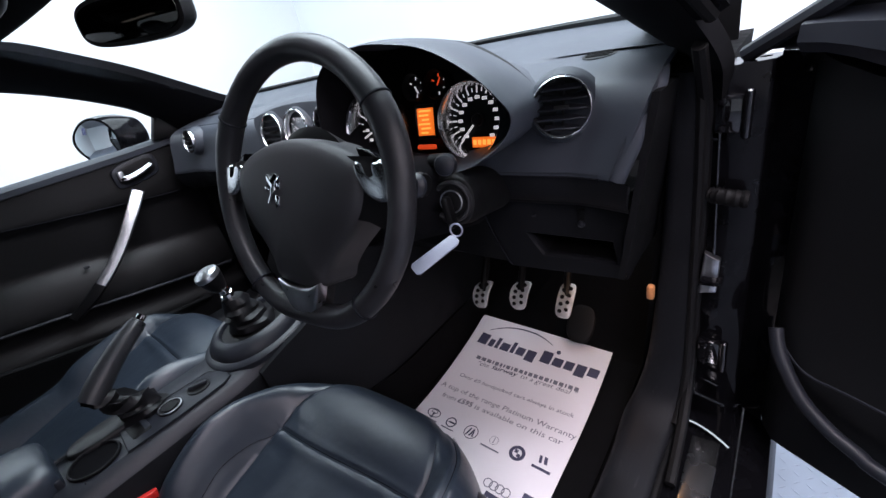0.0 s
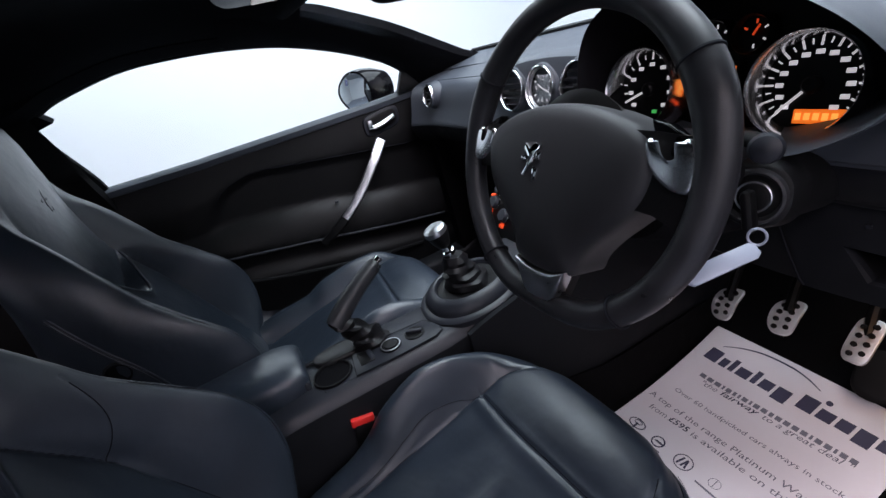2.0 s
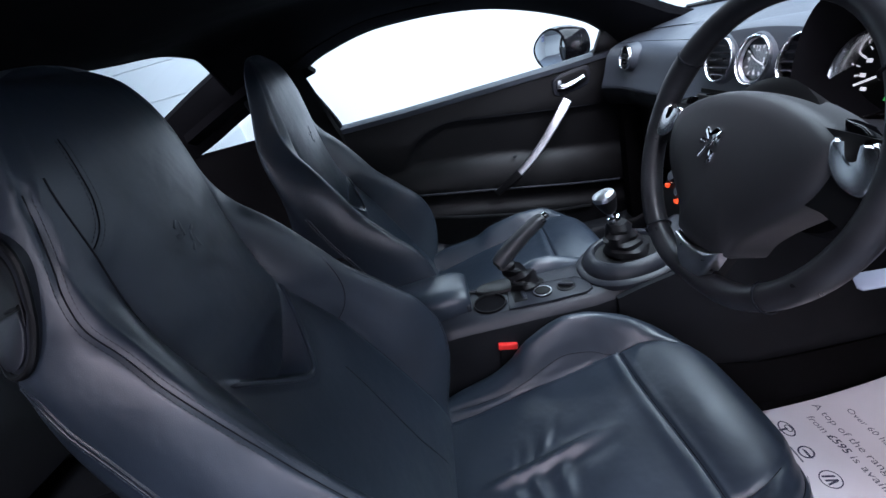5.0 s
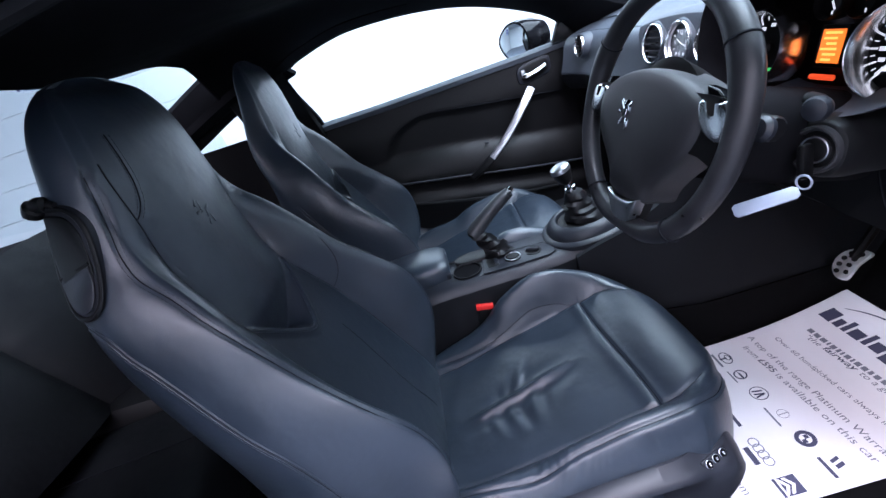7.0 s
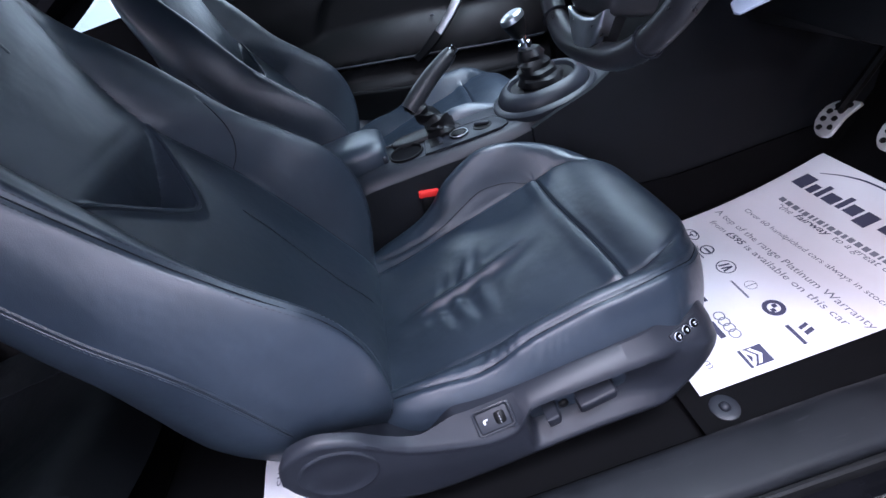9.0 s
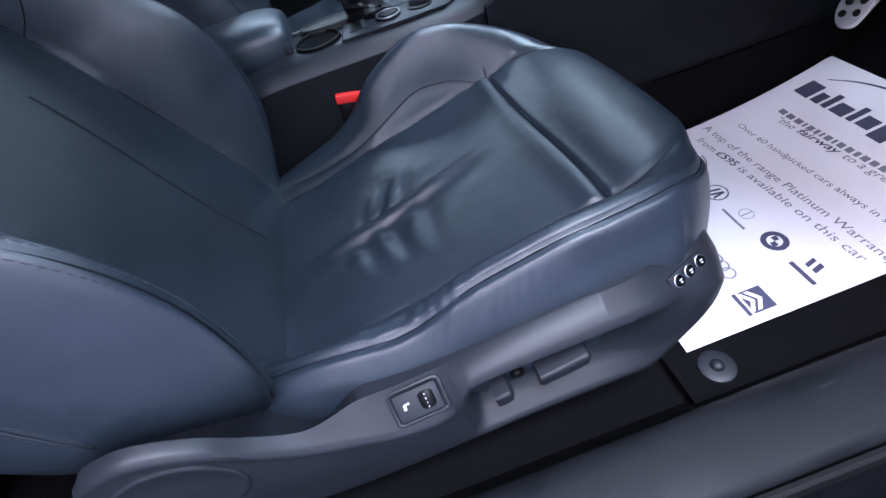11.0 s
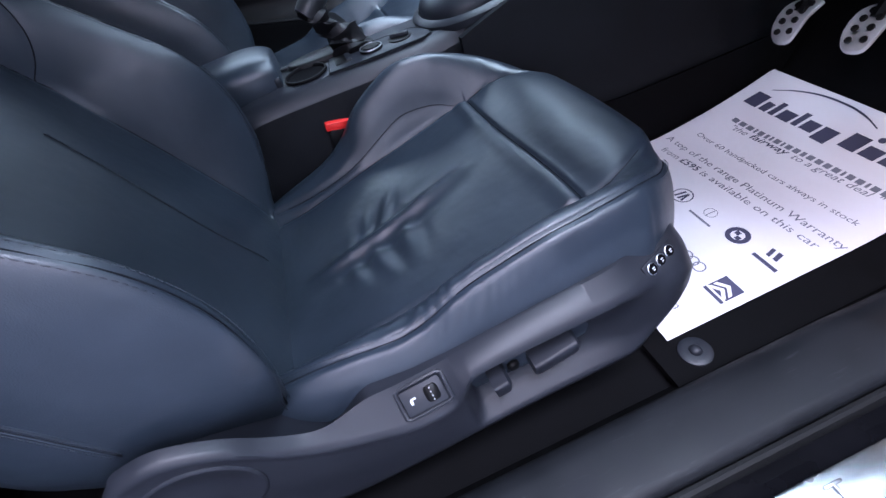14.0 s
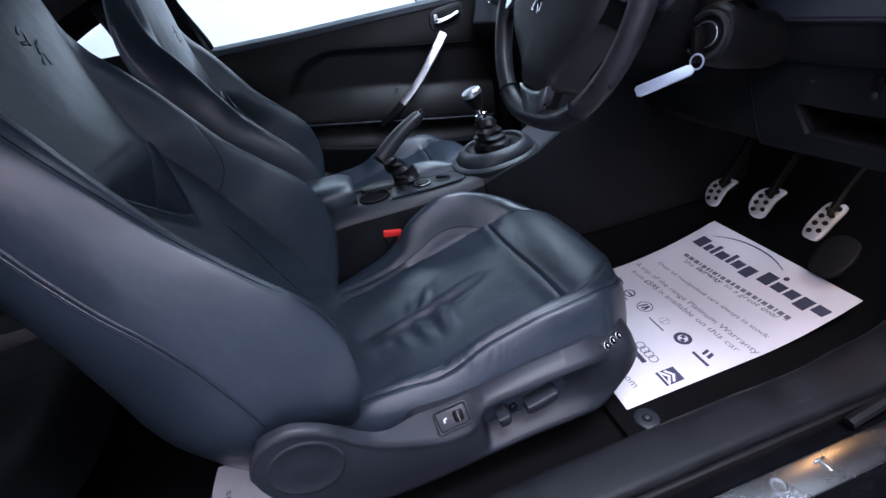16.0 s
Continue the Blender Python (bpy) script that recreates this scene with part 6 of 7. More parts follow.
def wheel():
    """Leather wheel; local x right, y up the wheel, z towards the driver."""
    w = thing("steering_wheel", (0.346, 0.494, 0.46), "black leather three-spoke steering wheel with chrome inserts", "steering wheel")
    R, r = 0.1757, 0.0162
    pts, rr = [], []
    for k in range(72):
        a = 2 * math.pi * k / 72
        f = 1.0 - 0.05 * math.exp(-((a - 1.5 * math.pi) / 0.34) ** 2)
        pts.append(WM @ Vector((R * math.cos(a), R * f * math.sin(a), 0)))
        grip = 0.0022 * (math.exp(-((a - 0.5) / 0.28) ** 2) + math.exp(-((a - 2.64) / 0.28) ** 2))
        rr.append(r + grip)
    rim = part("rim", tube(pts, rr, 16, True), WHEEL_LEATHER, w, "worn black leather rim")
    for a in (35, 145, 232, 308):
        c, s = math.cos(radians(a)), math.sin(radians(a))
        ring = []
        for j in range(20):
            q = 2 * math.pi * j / 20
            rad = R + (r + 0.0018) * math.cos(q)
            ring.append(WM @ Vector((rad * c, rad * s, (r + 0.0018) * math.sin(q))))
        part("rim_seam", tube(ring, 0.0016, 5, True), SEAM, rim)
    # airbag pad
    half = [(0.0, 0.068), (0.030, 0.0665), (0.060, 0.061), (0.095, 0.049), (0.120, 0.032), (0.126, 0.008), (0.119, -0.022), (0.102, -0.046), (0.071, -0.077), (0.053, -0.101), (0.046, -0.120), (0.024, -0.127), (0.0, -0.128)]
    out = half + [(-a, b) for a, b in half[-2:0:-1]]
    o = [Vector((p.x, p.y)) for p in smooth_path([(a, b, 0) for a, b in out], 3, True)]
    rings = []
    for k, z in ((0.985, -0.045), (1.0, -0.004), (0.995, 0.004), (0.975, 0.0105), (0.92, 0.0165), (0.78, 0.0215), (0.55, 0.0245), (0.28, 0.026), (0.02, 0.0262)):
        rings.append([WM @ Vector((p.x * k, (p.y + 0.02) * k - 0.02, z)) for p in o])
    pad = part("airbag_pad", loft(rings), WHEEL_TRIM, w, "smooth black airbag cover")
    # emblem as a plain chrome figure
    for fig in ([(-0.012, 0.022), (-0.004, 0.015), (0.005, 0.023), (0.013, 0.020), (0.006, 0.010), (0.002, 0.0), (-0.004, -0.006), (-0.010, -0.016), (-0.015, -0.015), (-0.008, -0.004), (-0.006, 0.006), (-0.013, 0.012)], [(0.008, 0.012), (0.016, 0.013), (0.014, 0.004), (0.008, 0.002)], [(0.004, -0.003), (0.012, -0.006), (0.010, -0.018), (0.004, -0.022), (0.002, -0.012)], [(-0.018, 0.006), (-0.011, 0.008), (-0.010, 0.002), (-0.017, 0.0)]):
        part("emblem", prism(fig, lambda a, b, h: WM @ Vector((a - 0.018, b + 0.002, 0.0245 + h)), 0.0045, 0.0012), CHROME, pad, "chrome emblem shape")
    # spokes
    for s in (-1, 1):
        sp = part("spoke", loft([[WM @ Vector((s * x, y0, -0.012)), WM @ Vector((s * x, y0, 0.006 + dz)), WM @ Vector((s * x, y1, 0.006 + dz)), WM @ Vector((s * x, y1, -0.012))] for x, y0, y1, dz in ((0.085, -0.030, 0.044, 0.004), (0.110, -0.030 if s > 0 else -0.020, 0.043, 0.002), (0.130, -0.032 if s > 0 else -0.014, 0.042, 0.0), (0.150, -0.040 if s > 0 else -0.014, 0.040, -0.003), (0.170, -0.058 if s > 0 else -0.020, 0.040, -0.008))]), TRIM_DARK, w)
        ins = [(0.114, 0.032), (0.120, 0.013), (0.136, -0.002), (0.155, -0.009), (0.165, -0.003), (0.168, 0.014), (0.164, 0.029), (0.154, 0.038), (0.149, 0.034), (0.151, 0.020), (0.142, 0.014), (0.131, 0.020), (0.122, 0.037)]
        ins = [(p.x, p.y) for p in smooth_path([(a, b, 0) for a, b in ins], 3, True)]
        part("chrome_insert", prism(ins, lambda a, b, h: WM @ Vector((s * a, b, h - 0.002 - 0.12 * max(0.0, a - 0.14))), 0.016, 0.005, 4), POLISHED, sp, "polished chrome U-shaped spoke insert")
        bowl = [(0.113, 0.053), (0.130, 0.049), (0.144, 0.040), (0.150, 0.026), (0.146, 0.016), (0.133, 0.018), (0.120, 0.032)]
        part("spoke_bowl", prism(bowl, lambda a, b, h: WM @ Vector((s * a, b, h - 0.010 + 8.0 * (a - 0.132) ** 2)), 0.014, 0.004, 3), GLOSS, sp, "glossy black dish above the insert")
    low = part("lower_spoke", loft([[WM @ Vector((-x, y, -0.015)), WM @ Vector((-x, y, z)), WM @ Vector((x, y, z)), WM @ Vector((x, y, -0.015))] for x, y, z in ((0.045, -0.09, 0.012), (0.040, -0.12, 0.009), (0.030, -0.150, 0.004), (0.026, -0.166, -0.002))]), TRIM_DARK, w)
    ins = [(-0.043, -0.116), (-0.034, -0.138), (-0.027, -0.152), (-0.018, -0.160), (0.0, -0.162), (0.020, -0.158), (0.029, -0.148), (0.036, -0.132), (0.044, -0.112), (0.022, -0.121), (0.0, -0.124), (-0.022, -0.123)]
    part("chrome_foot", prism(ins, lambda a, b, h: WM @ Vector((a, b - 0.003, h + 0.003 + 0.12 * (b + 0.11))), 0.018, 0.005, 4), SATIN, low, "chrome lower spoke insert")
    part("hub_back", revolve([(0.05, -0.10), (0.07, -0.06), (0.085, -0.02), (0.06, -0.005)], WM, 28), TRIM_BLACK, w)


wheel()


def column():
    c = thing("steering_column", (0.36, 0.65, 0.50), "black steering column shroud with stalks and ignition", "steering column")
    part("shroud", loft([[WM @ Vector((x, y - 0.01, z)) for x, y in oval(0.02, -0.01, 0.085 + 0.012 * k, 0.06 + 0.006 * k, 28, 3)] for k, z in ((0, -0.06), (0.6, -0.08), (1.0, -0.12), (1.2, -0.20), (1.0, -0.30))]), HEADLINER, c)
    st = part("stalk", tube(smooth_path([WM @ Vector(p) for p in ((0.08, 0.01, -0.075), (0.11, 0.01, -0.075), (0.135, 0.008, -0.07), (0.155, 0.006, -0.065))], 5), [0.010, 0.010, 0.010, 0.010, 0.011, 0.012, 0.012, 0.012, 0.013, 0.014, 0.014, 0.014, 0.015, 0.016, 0.016, 0.014][:16], 12), TRIM_BLACK, c, "black control stalk")
    part("stalk_end", revolve([(0.015, 0), (0.016, 0.006), (0.012, 0.012), (0.001, 0.014)], Matrix.Translation(WM @ Vector((0.15, 0.006, -0.06))) @ Matrix.Rotation(radians(70), 4, "X"), 18), TRIM, st)
    part("stalk", tube([WM @ Vector(p) for p in ((-0.08, 0.0, -0.075), (-0.12, -0.002, -0.07), (-0.16, -0.006, -0.062))], 0.011, 10), TRIM_BLACK, c)
    # ignition barrel, facing the driver
    im = Matrix.Translation((0.474, 0.640, 0.578)) @ Matrix.Rotation(radians(80), 4, "X") @ Matrix.Rotation(radians(14), 4, "Y")
    back = Matrix.Translation((0.440, 0.72, 0.555)) @ Matrix.Rotation(radians(80), 4, "X")
    part("ignition_cowl", loft([[m @ Vector((a, b, z)) for a, b in oval(0, 0, rx, ry, 36, 2.4)] for m, rx, ry, z in ((back, 0.052, 0.040, -0.06), (back, 0.050, 0.040, 0.0), (im, 0.040, 0.042, -0.035), (im, 0.035, 0.038, -0.014), (im, 0.033, 0.035, -0.006), (im, 0.030, 0.032, -0.004))]), TRIM_DARK, c, "moulded cowl round the ignition")
    ig = part("ignition_housing", revolve([(0.031, -0.02), (0.031, -0.001), (0.0295, 0.003), (0.027, 0.004), (0.0245, 0.001), (0.023, -0.008), (0.018, -0.008), (0.0175, -0.002), (0.0155, 0.001), (0.001, 0.001)], im, 36), WHEEL_TRIM, c, "round ignition barrel")
    part("barrel_face", revolve([(0.0145, 0.0), (0.0145, 0.0022), (0.0125, 0.003), (0.001, 0.003)], im, 28), TRIM_BLACK, ig)
    part("barrel_ring", tube([im @ Vector((0.0165 * math.cos(q), 0.0165 * math.sin(q), 0.001)) for q in (2 * math.pi * i / 28 for i in range(28))], 0.0011, 6, True), SATIN, ig)
    part("stalk_ball", revolve([(0.004, -0.02), (0.010, -0.014), (0.0145, -0.004), (0.0155, 0.004), (0.013, 0.011), (0.007, 0.0145), (0.001, 0.0155)], Matrix.Translation((0.493, 0.622, 0.640)) @ Matrix.Rotation(radians(80), 4, "X") @ Matrix.Rotation(radians(25), 4, "Y"), 24), TRIM, c, "round end of a control stalk")
    part("stalk_neck", tube(smooth_path([(0.44, 0.66, 0.634), (0.465, 0.648, 0.638), (0.490, 0.630, 0.640)], 5), 0.009, 10), TRIM_DARK, c)
    pod = part("audio_pod", rbox((0.420, 0.635, 0.553), (0.030, 0.040, 0.060), 0.010, 3, Matrix.Rotation(radians(14), 3, "Y")), TRIM_DARK, c, "ribbed audio control pod")
    for k in range(3):
        part("pod_rib", rbox((0.420 + 0.003 * k, 0.613, 0.535 + 0.016 * k), (0.022, 0.008, 0.006), 0.002), TRIM, pod)
    return im


IGN = column()

key = thing("car_key", (0.478, 0.61, 0.55), "black car key in the ignition with ring and blank tag", "key")
t_ = rbox((0, -0.012, 0.016), (0.012, 0.046, 0.020), 0.005)
part("key_bow", merge(bmesh.new(), t_, IGN @ Matrix.Rotation(radians(12), 4, "Z")), TRIM_BLACK, key)
part("key_blade", merge(bmesh.new(), rbox((0, 0, 0.0), (0.008, 0.003, 0.02), 0.001), IGN @ Matrix.Rotation(radians(75), 4, "Z")), CHROME, key)
ring_c = Vector((0.500, 0.606, 0.552))
part("key_ring", tube([ring_c + Vector((0.007 * math.cos(a), 0.004 * math.cos(a), 0.0095 * math.sin(a))) for a in (2 * math.pi * k / 28 for k in range(28))], 0.0014, 6, True), TAG, key, "pale plastic key loop")
ax = (Vector((0.478, 0.540, 0.526)) - Vector((0.508, 0.594, 0.546)))
tl = ax.length
axn = ax.normalized()
nn = axn.cross(Vector((0.35, -0.5, 0.8))).normalized()
up_ = nn.cross(axn).normalized()
tag_m = Matrix((axn, nn, up_)).transposed().to_4x4()
tag_m.translation = Vector((0.508, 0.594, 0.546))
outl = [(0, -0.005), (0.005, -0.009), (tl + 0.004, -0.010), (tl + 0.008, -0.006), (tl + 0.008, 0.006), (tl + 0.004, 0.010), (0.005, 0.009), (0, 0.005)]
part("key_tag", prism(outl, lambda a, b, h: tag_m @ Vector((a, b, h)), 0.003, 0.001), TAG, key, "blank pale blue plastic tag")


# ---- centre console ----
CUP_Y = 0.167


def console():
    c = thing("centre_console", (0, 0.25, 0.0), "grey moulded centre console with cup holder and dials", "console")
    prof = [(0.105, -0.01), (0.100, 0.10), (0.090, 0.20), (0.082, 0.268), (0.074, 0.286), (0.060, 0.294), (-0.060, 0.294), (-0.074, 0.286), (-0.082, 0.268), (-0.090, 0.20), (-0.100, 0.10), (-0.105, -0.01)]

    def wide(y):
        return 1.0 + 0.55 * step((y - 0.42) / 0.3)

    def rise(y):
        return 0.012 * step((y - 0.38) / 0.1) + 0.05 * step((y - 0.55) / 0.15) - 0.035 * step((0.10 - y) / 0.25)

    rings = []
    for i in range(46):
        y = -0.32 + 1.60 * i / 45
        rings.append([Vector((x * wide(y) - 0.01, y, z + rise(y) * (1 if z > 0.2 else 0))) for x, z in prof])
    body = loft([[r[i] for i in range(3, 9)] for r in rings])
    # round well for a cup: the deck is opened and closed again round the hole
    body.normal_update()
    y0, y1 = -0.32 + 1.60 * 13 / 45, -0.32 + 1.60 * 15 / 45
    gone = [f for f in body.faces if abs(f.normal.z) > 0.9 and y0 < f.calc_center_median().y < y1 and f.calc_center_median().z < 0.32]
    deck = max(v.co.z for f in gone for v in f.verts)
    wall_x = sorted(v.co.x for f in gone for v in f.verts if v.co.z > 0.28)
    bmesh.ops.delete(body, geom=gone, context="FACES")
    rim, edge = [], []
    for i in range(48):
        q = 2 * math.pi * i / 48
        dx, dy = math.cos(q), math.sin(q)
        k = min(((wall_x[-1] - 0.010) / dx) if dx > 1e-6 else (((wall_x[0] - 0.010) / dx) if dx < -1e-6 else 9), ((y1 - CUP_Y) / dy) if dy > 1e-6 else (((y0 - CUP_Y) / dy) if dy < -1e-6 else 9))
        rim.append(body.verts.new((0.010 + 0.0335 * dx, CUP_Y + 0.0335 * dy, deck)))
        edge.append(body.verts.new((0.010 + k * dx, CUP_Y + k * dy, deck - 0.0002)))
    for i in range(48):
        body.faces.new((edge[i], edge[(i + 1) % 48], rim[(i + 1) % 48], rim[i]))
    part("tunnel_body", body, TRIM, c)
    for pick in ((0, 1, 2, 3), (8, 9, 10, 11)):
        side = 1 if pick[0] == 0 else -1
        part("tunnel_side", loft([[r[i] for i in pick] + [r[pick[-1]] - Vector((side * 0.02, 0, 0)), r[pick[0]] - Vector((side * 0.02, 0, 0))] for r in rings]), SILL_TRIM, c, "dark side of the console")
    for s in (1, -1):
        part("carpet_flank", thick(sheet(lambda u, v: Vector((s * (0.118 + 0.012 * (1 - v)) * wide(-0.3 + 1.4 * u) - 0.01, -0.3 + 1.4 * u, -0.01 + 0.115 * v)), 20, 3), 0.006), CARPET, c)
    # top panel with two dials and a slot
    outp = [(-0.030, 0.215), (0.052, 0.205), (0.056, 0.30), (0.054, 0.375), (0.045, 0.392), (0.02, 0.396), (-0.015, 0.375), (-0.022, 0.30)]
    pan = part("switch_panel", prism(outp, lambda a, b, h: Vector((a, b, 0.2935 + h)), 0.004, 0.002), TRIM, c)
    part("panel_joint", tube([(a, b, 0.2965) for a, b in outp], 0.0016, 5, True), SEAM, pan)
    d1 = part("rotary_dial", revolve([(0.0205, 0), (0.0205, 0.004), (0.018, 0.006), (0.0165, 0.0045), (0.014, 0.0045), (0.0135, 0.007), (0.001, 0.0075)], pose(0.017, 0.289, 0.2965), 32), TRIM_DARK, c, "round console dial")
    part("dial_rim", tube([(0.017 + 0.0195 * math.cos(a), 0.289 + 0.0195 * math.sin(a), 0.302) for a in (2 * math.pi * k / 32 for k in range(32))], 0.0012, 5, True), SATIN, d1)
    d2 = part("rotary_knob", revolve([(0.021, 0), (0.021, 0.003), (0.017, 0.004), (0.016, 0.0035), (0.001, 0.0035)], pose(0.014, 0.343, 0.2965), 32), TRIM_BLACK, c, "recessed console knob")
    part("knob_bar", rbox((0.014, 0.343, 0.303), (0.008, 0.034, 0.009), 0.003, 2, Matrix.Rotation(radians(-25), 3, "Z")), TRIM, d2)
    # black block in place of the slot's shaded opening
    part("socket", rbox((0.012, 0.235, 0.2955), (0.042, 0.030, 0.008), 0.003), TRIM_BLACK, c, "solid dark block standing for an open slot")
    part("socket_lip", rbox((0.012, 0.246, 0.298), (0.036, 0.010, 0.006), 0.002), TRIM, c)
    cup = part("cup_holder", revolve([(0.0385, 0.001), (0.0385, 0.004), (0.037, 0.0055), (0.0345, 0.005), (0.0332, 0.002), (0.0325, -0.010), (0.0305, -0.055), (0.028, -0.060), (0.001, -0.060)], pose(0.010, CUP_Y, deck), 48), HEADLINER, c, "deep round black cup holder")
    part("cup_rim", tube([(0.010 + 0.0365 * math.cos(a), CUP_Y + 0.0365 * math.sin(a), deck + 0.0048) for a in (2 * math.pi * k / 48 for k in range(48))], 0.0014, 6, True), TRIM_DARK, cup)
    part("tray_edge", tube(smooth_path([(-0.055, 0.115, 0.298), (-0.052, 0.20, 0.299), (-0.03, 0.215, 0.299)], 5), 0.003, 6), TRIM, c)
    part("hinge_block", rbox((-0.015, 0.118, 0.300), (0.07, 0.012, 0.02), 0.004), TRIM, c)
    # gear lever bezel: a flared collar round a dark well
    def collar(rx, ry, z):
        return [Vector((a, b, z + 0.10 * (b - 0.40))) for a, b in oval(-0.018, 0.498, rx, ry, 56, 2.25)]

    part("bezel_base", loft([collar(*r) for r in ((0.100, 0.112, 0.288), (0.101, 0.113, 0.300), (0.097, 0.109, 0.305), (0.090, 0.101, 0.307), (0.088, 0.098, 0.303))]), TRIM, c, "flared oval base of the gear lever surround")
    part("bezel_collar", loft([collar(*r) for r in ((0.088, 0.098, 0.298), (0.0885, 0.0985, 0.310), (0.085, 0.095, 0.319), (0.079, 0.088, 0.327), (0.073, 0.081, 0.332), (0.068, 0.076, 0.3335), (0.064, 0.072, 0.3315), (0.061, 0.069, 0.324), (0.059, 0.067, 0.312))]), TRIM, c, "rounded oval collar")
    part("bezel_well", loft([collar(*r) for r in ((0.0605, 0.0685, 0.312), (0.0605, 0.0685, 0.3235), (0.02, 0.02, 0.3237))]), TRIM_BLACK, c)
    # smooth flank that rises from the tunnel to the dashboard
    def flank(u, v):
        y = 0.43 + 0.70 * u
        top = lerp_table(y, [(0.43, 0.285), (0.55, 0.33), (0.66, 0.41), (0.74, 0.49), (0.80, 0.525), (1.2, 0.54)])
        return Vector(((0.110 - 0.016 * v) * wide(y) - 0.004 + 0.012 * math.sin(math.pi * v) * u, y, -0.01 + (top + 0.01) * v))

    part("tunnel_flank", slab(flank, 28, 14, (-0.012, 0, 0)), SILL_TRIM, c, "smooth dark flank of the tunnel")
    return c


console()


def gear_lever():
    g = thing("gear_lever", (-0.02, 0.49, 0.35), "gear lever with polished ball knob and leather gaiter", "gear lever")
    rings = []
    for k, (r, z, dx, dy) in enumerate(((0.050, 0.334, 0, 0.002), (0.046, 0.348, 0, 0.0), (0.038, 0.352, 0, -0.003), (0.040, 0.362, -0.001, -0.005), (0.032, 0.368, -0.001, -0.008), (0.034, 0.378, -0.002, -0.010), (0.027, 0.386, -0.002, -0.012), (0.028, 0.395, -0.002, -0.013), (0.021, 0.408, -0.003, -0.015))):
        rings.append([Vector((-0.018 + dx + r * (1 + 0.10 * math.sin(4 * a + k)) * math.cos(a), 0.497 + dy + r * (1 + 0.08 * math.cos(3 * a + 2 * k)) * math.sin(a), z)) for a in (2 * math.pi * j / 32 for j in range(32))])
    part("gaiter", loft(rings), GAITER, g, "folded black leather gaiter")
    ax_m = Matrix.Translation((-0.022, 0.480, 0.404)) @ Matrix.Rotation(radians(17), 4, "X")
    part("shaft", revolve([(0.010, 0), (0.010, 0.008), (0.014, 0.010), (0.014, 0.018), (0.010, 0.020), (0.009, 0.03), (0.012, 0.034)], ax_m, 20), CHROME, g, "chrome collar")
    knob = part("knob_body", revolve([(0.010, 0.030), (0.014, 0.034), (0.018, 0.044), (0.0225, 0.058), (0.0245, 0.069)], ax_m, 28), TRIM_BLACK, g)
    part("knob_cap", revolve([(0.0248, 0.068), (0.0250, 0.072), (0.0235, 0.078), (0.018, 0.081), (0.008, 0.083), (0.001, 0.0832)], ax_m, 28), SATIN, knob, "polished metal knob cap")


gear_lever()


def handbrake():
    h = thing("handbrake", (-0.03, 0.24, 0.29), "raised handbrake with leather grip and crumpled gaiter", "handbrake")
    a, b = Vector((-0.022, 0.205, 0.372)), Vector((-0.060, 0.330, 0.443))
    path = [a + (b - a) * (i / 12) + Vector((0, 0, 0.006 * math.sin(math.pi * i / 12))) for i in range(13)]
    part("grip", tube(path, [0.018, 0.0195, 0.020, 0.020, 0.0195, 0.019, 0.0185, 0.018, 0.0175, 0.017, 0.0165, 0.016, 0.0135], 14), WHEEL_LEATHER, h, "smooth dark leather grip")
    part("button", tube([b, b + (b - a).normalized() * 0.012], 0.0085, 12), CHROME, h, "chrome release button")
    rings = []
    c0, c1 = Vector((-0.030, 0.262, 0.296)), Vector((-0.022, 0.212, 0.374))
    for k in range(13):
        t = k / 12
        p = c0 + (c1 - c0) * t + Vector((0, 0.012 * math.sin(math.pi * t), 0))
        r = 0.038 - 0.021 * t + 0.004 * math.sin(k * 2.4)
        rings.append([p + Vector((r * (1 + 0.15 * math.sin(3 * q + k)) * math.cos(q) * 0.8, r * (1 + 0.15 * math.cos(4 * q - k)) * math.sin(q), 0.006 * math.sin(2 * q + k))) for q in (2 * math.pi * j / 24 for j in range(24))])
    part("gaiter", loft(rings), GAITER, h, "crumpled black leather gaiter")
    part("gaiter_base", prism(oval(-0.048, 0.215, 0.030, 0.075, 28, 2.6), lambda p, q, d: Vector((p, q, 0.2935 + d + 0.05 * (0.215 - q) * 0)), 0.010, 0.006, 3), GAITER, h)


handbrake()


def armrest():
    a = thing("armrest", (-0.05, -0.03, 0.27), "padded leather armrest lid on the console", "armrest")
    rings = []
    for i in range(40):
        t = i / 30 if i < 23 else 1 - (1 - 22 / 30) * (1 - (i - 22) / 17) ** 2
        y = -0.20 + 0.325 * t
        e = 1 - math.sqrt(max(0.0, 1 - max(0.0, (t - 0.80) / 0.20) ** 2))
        k = 1 - 0.25 * e
        hh = 0.043 * (1 - 0.50 * e)
        rings.append([Vector((-0.045 + x * k, y, 0.307 + z - 0.01 * (1 - t))) for x, z in oval(0, 0, 0.072, hh, 32, 3.2)])
    part("pad", loft(rings), LEATHER, a)
    part("hinge_base", rbox((-0.045, -0.05, 0.258), (0.125, 0.30, 0.05), 0.012), TRIM_BLACK, a)


armrest()


def buckle(x, y, z, s):
    b = thing("belt_buckle", (x, y, z - 0.10), "seat belt buckle with red release button beside the seat", "buckle", "seat belts")
    lean = Matrix.Rotation(radians(-12), 3, "X")
    part("body", rbox((x, y, z - 0.05), (0.020, 0.046, 0.085), 0.005, 2, lean), TRIM_BLACK, b)
    part("release_button", rbox((x, y + 0.004, z - 0.004), (0.019, 0.044, 0.016), 0.003, 2, lean), RED, b, "red release button")


buckle(0.076, 0.178, 0.226, 1)


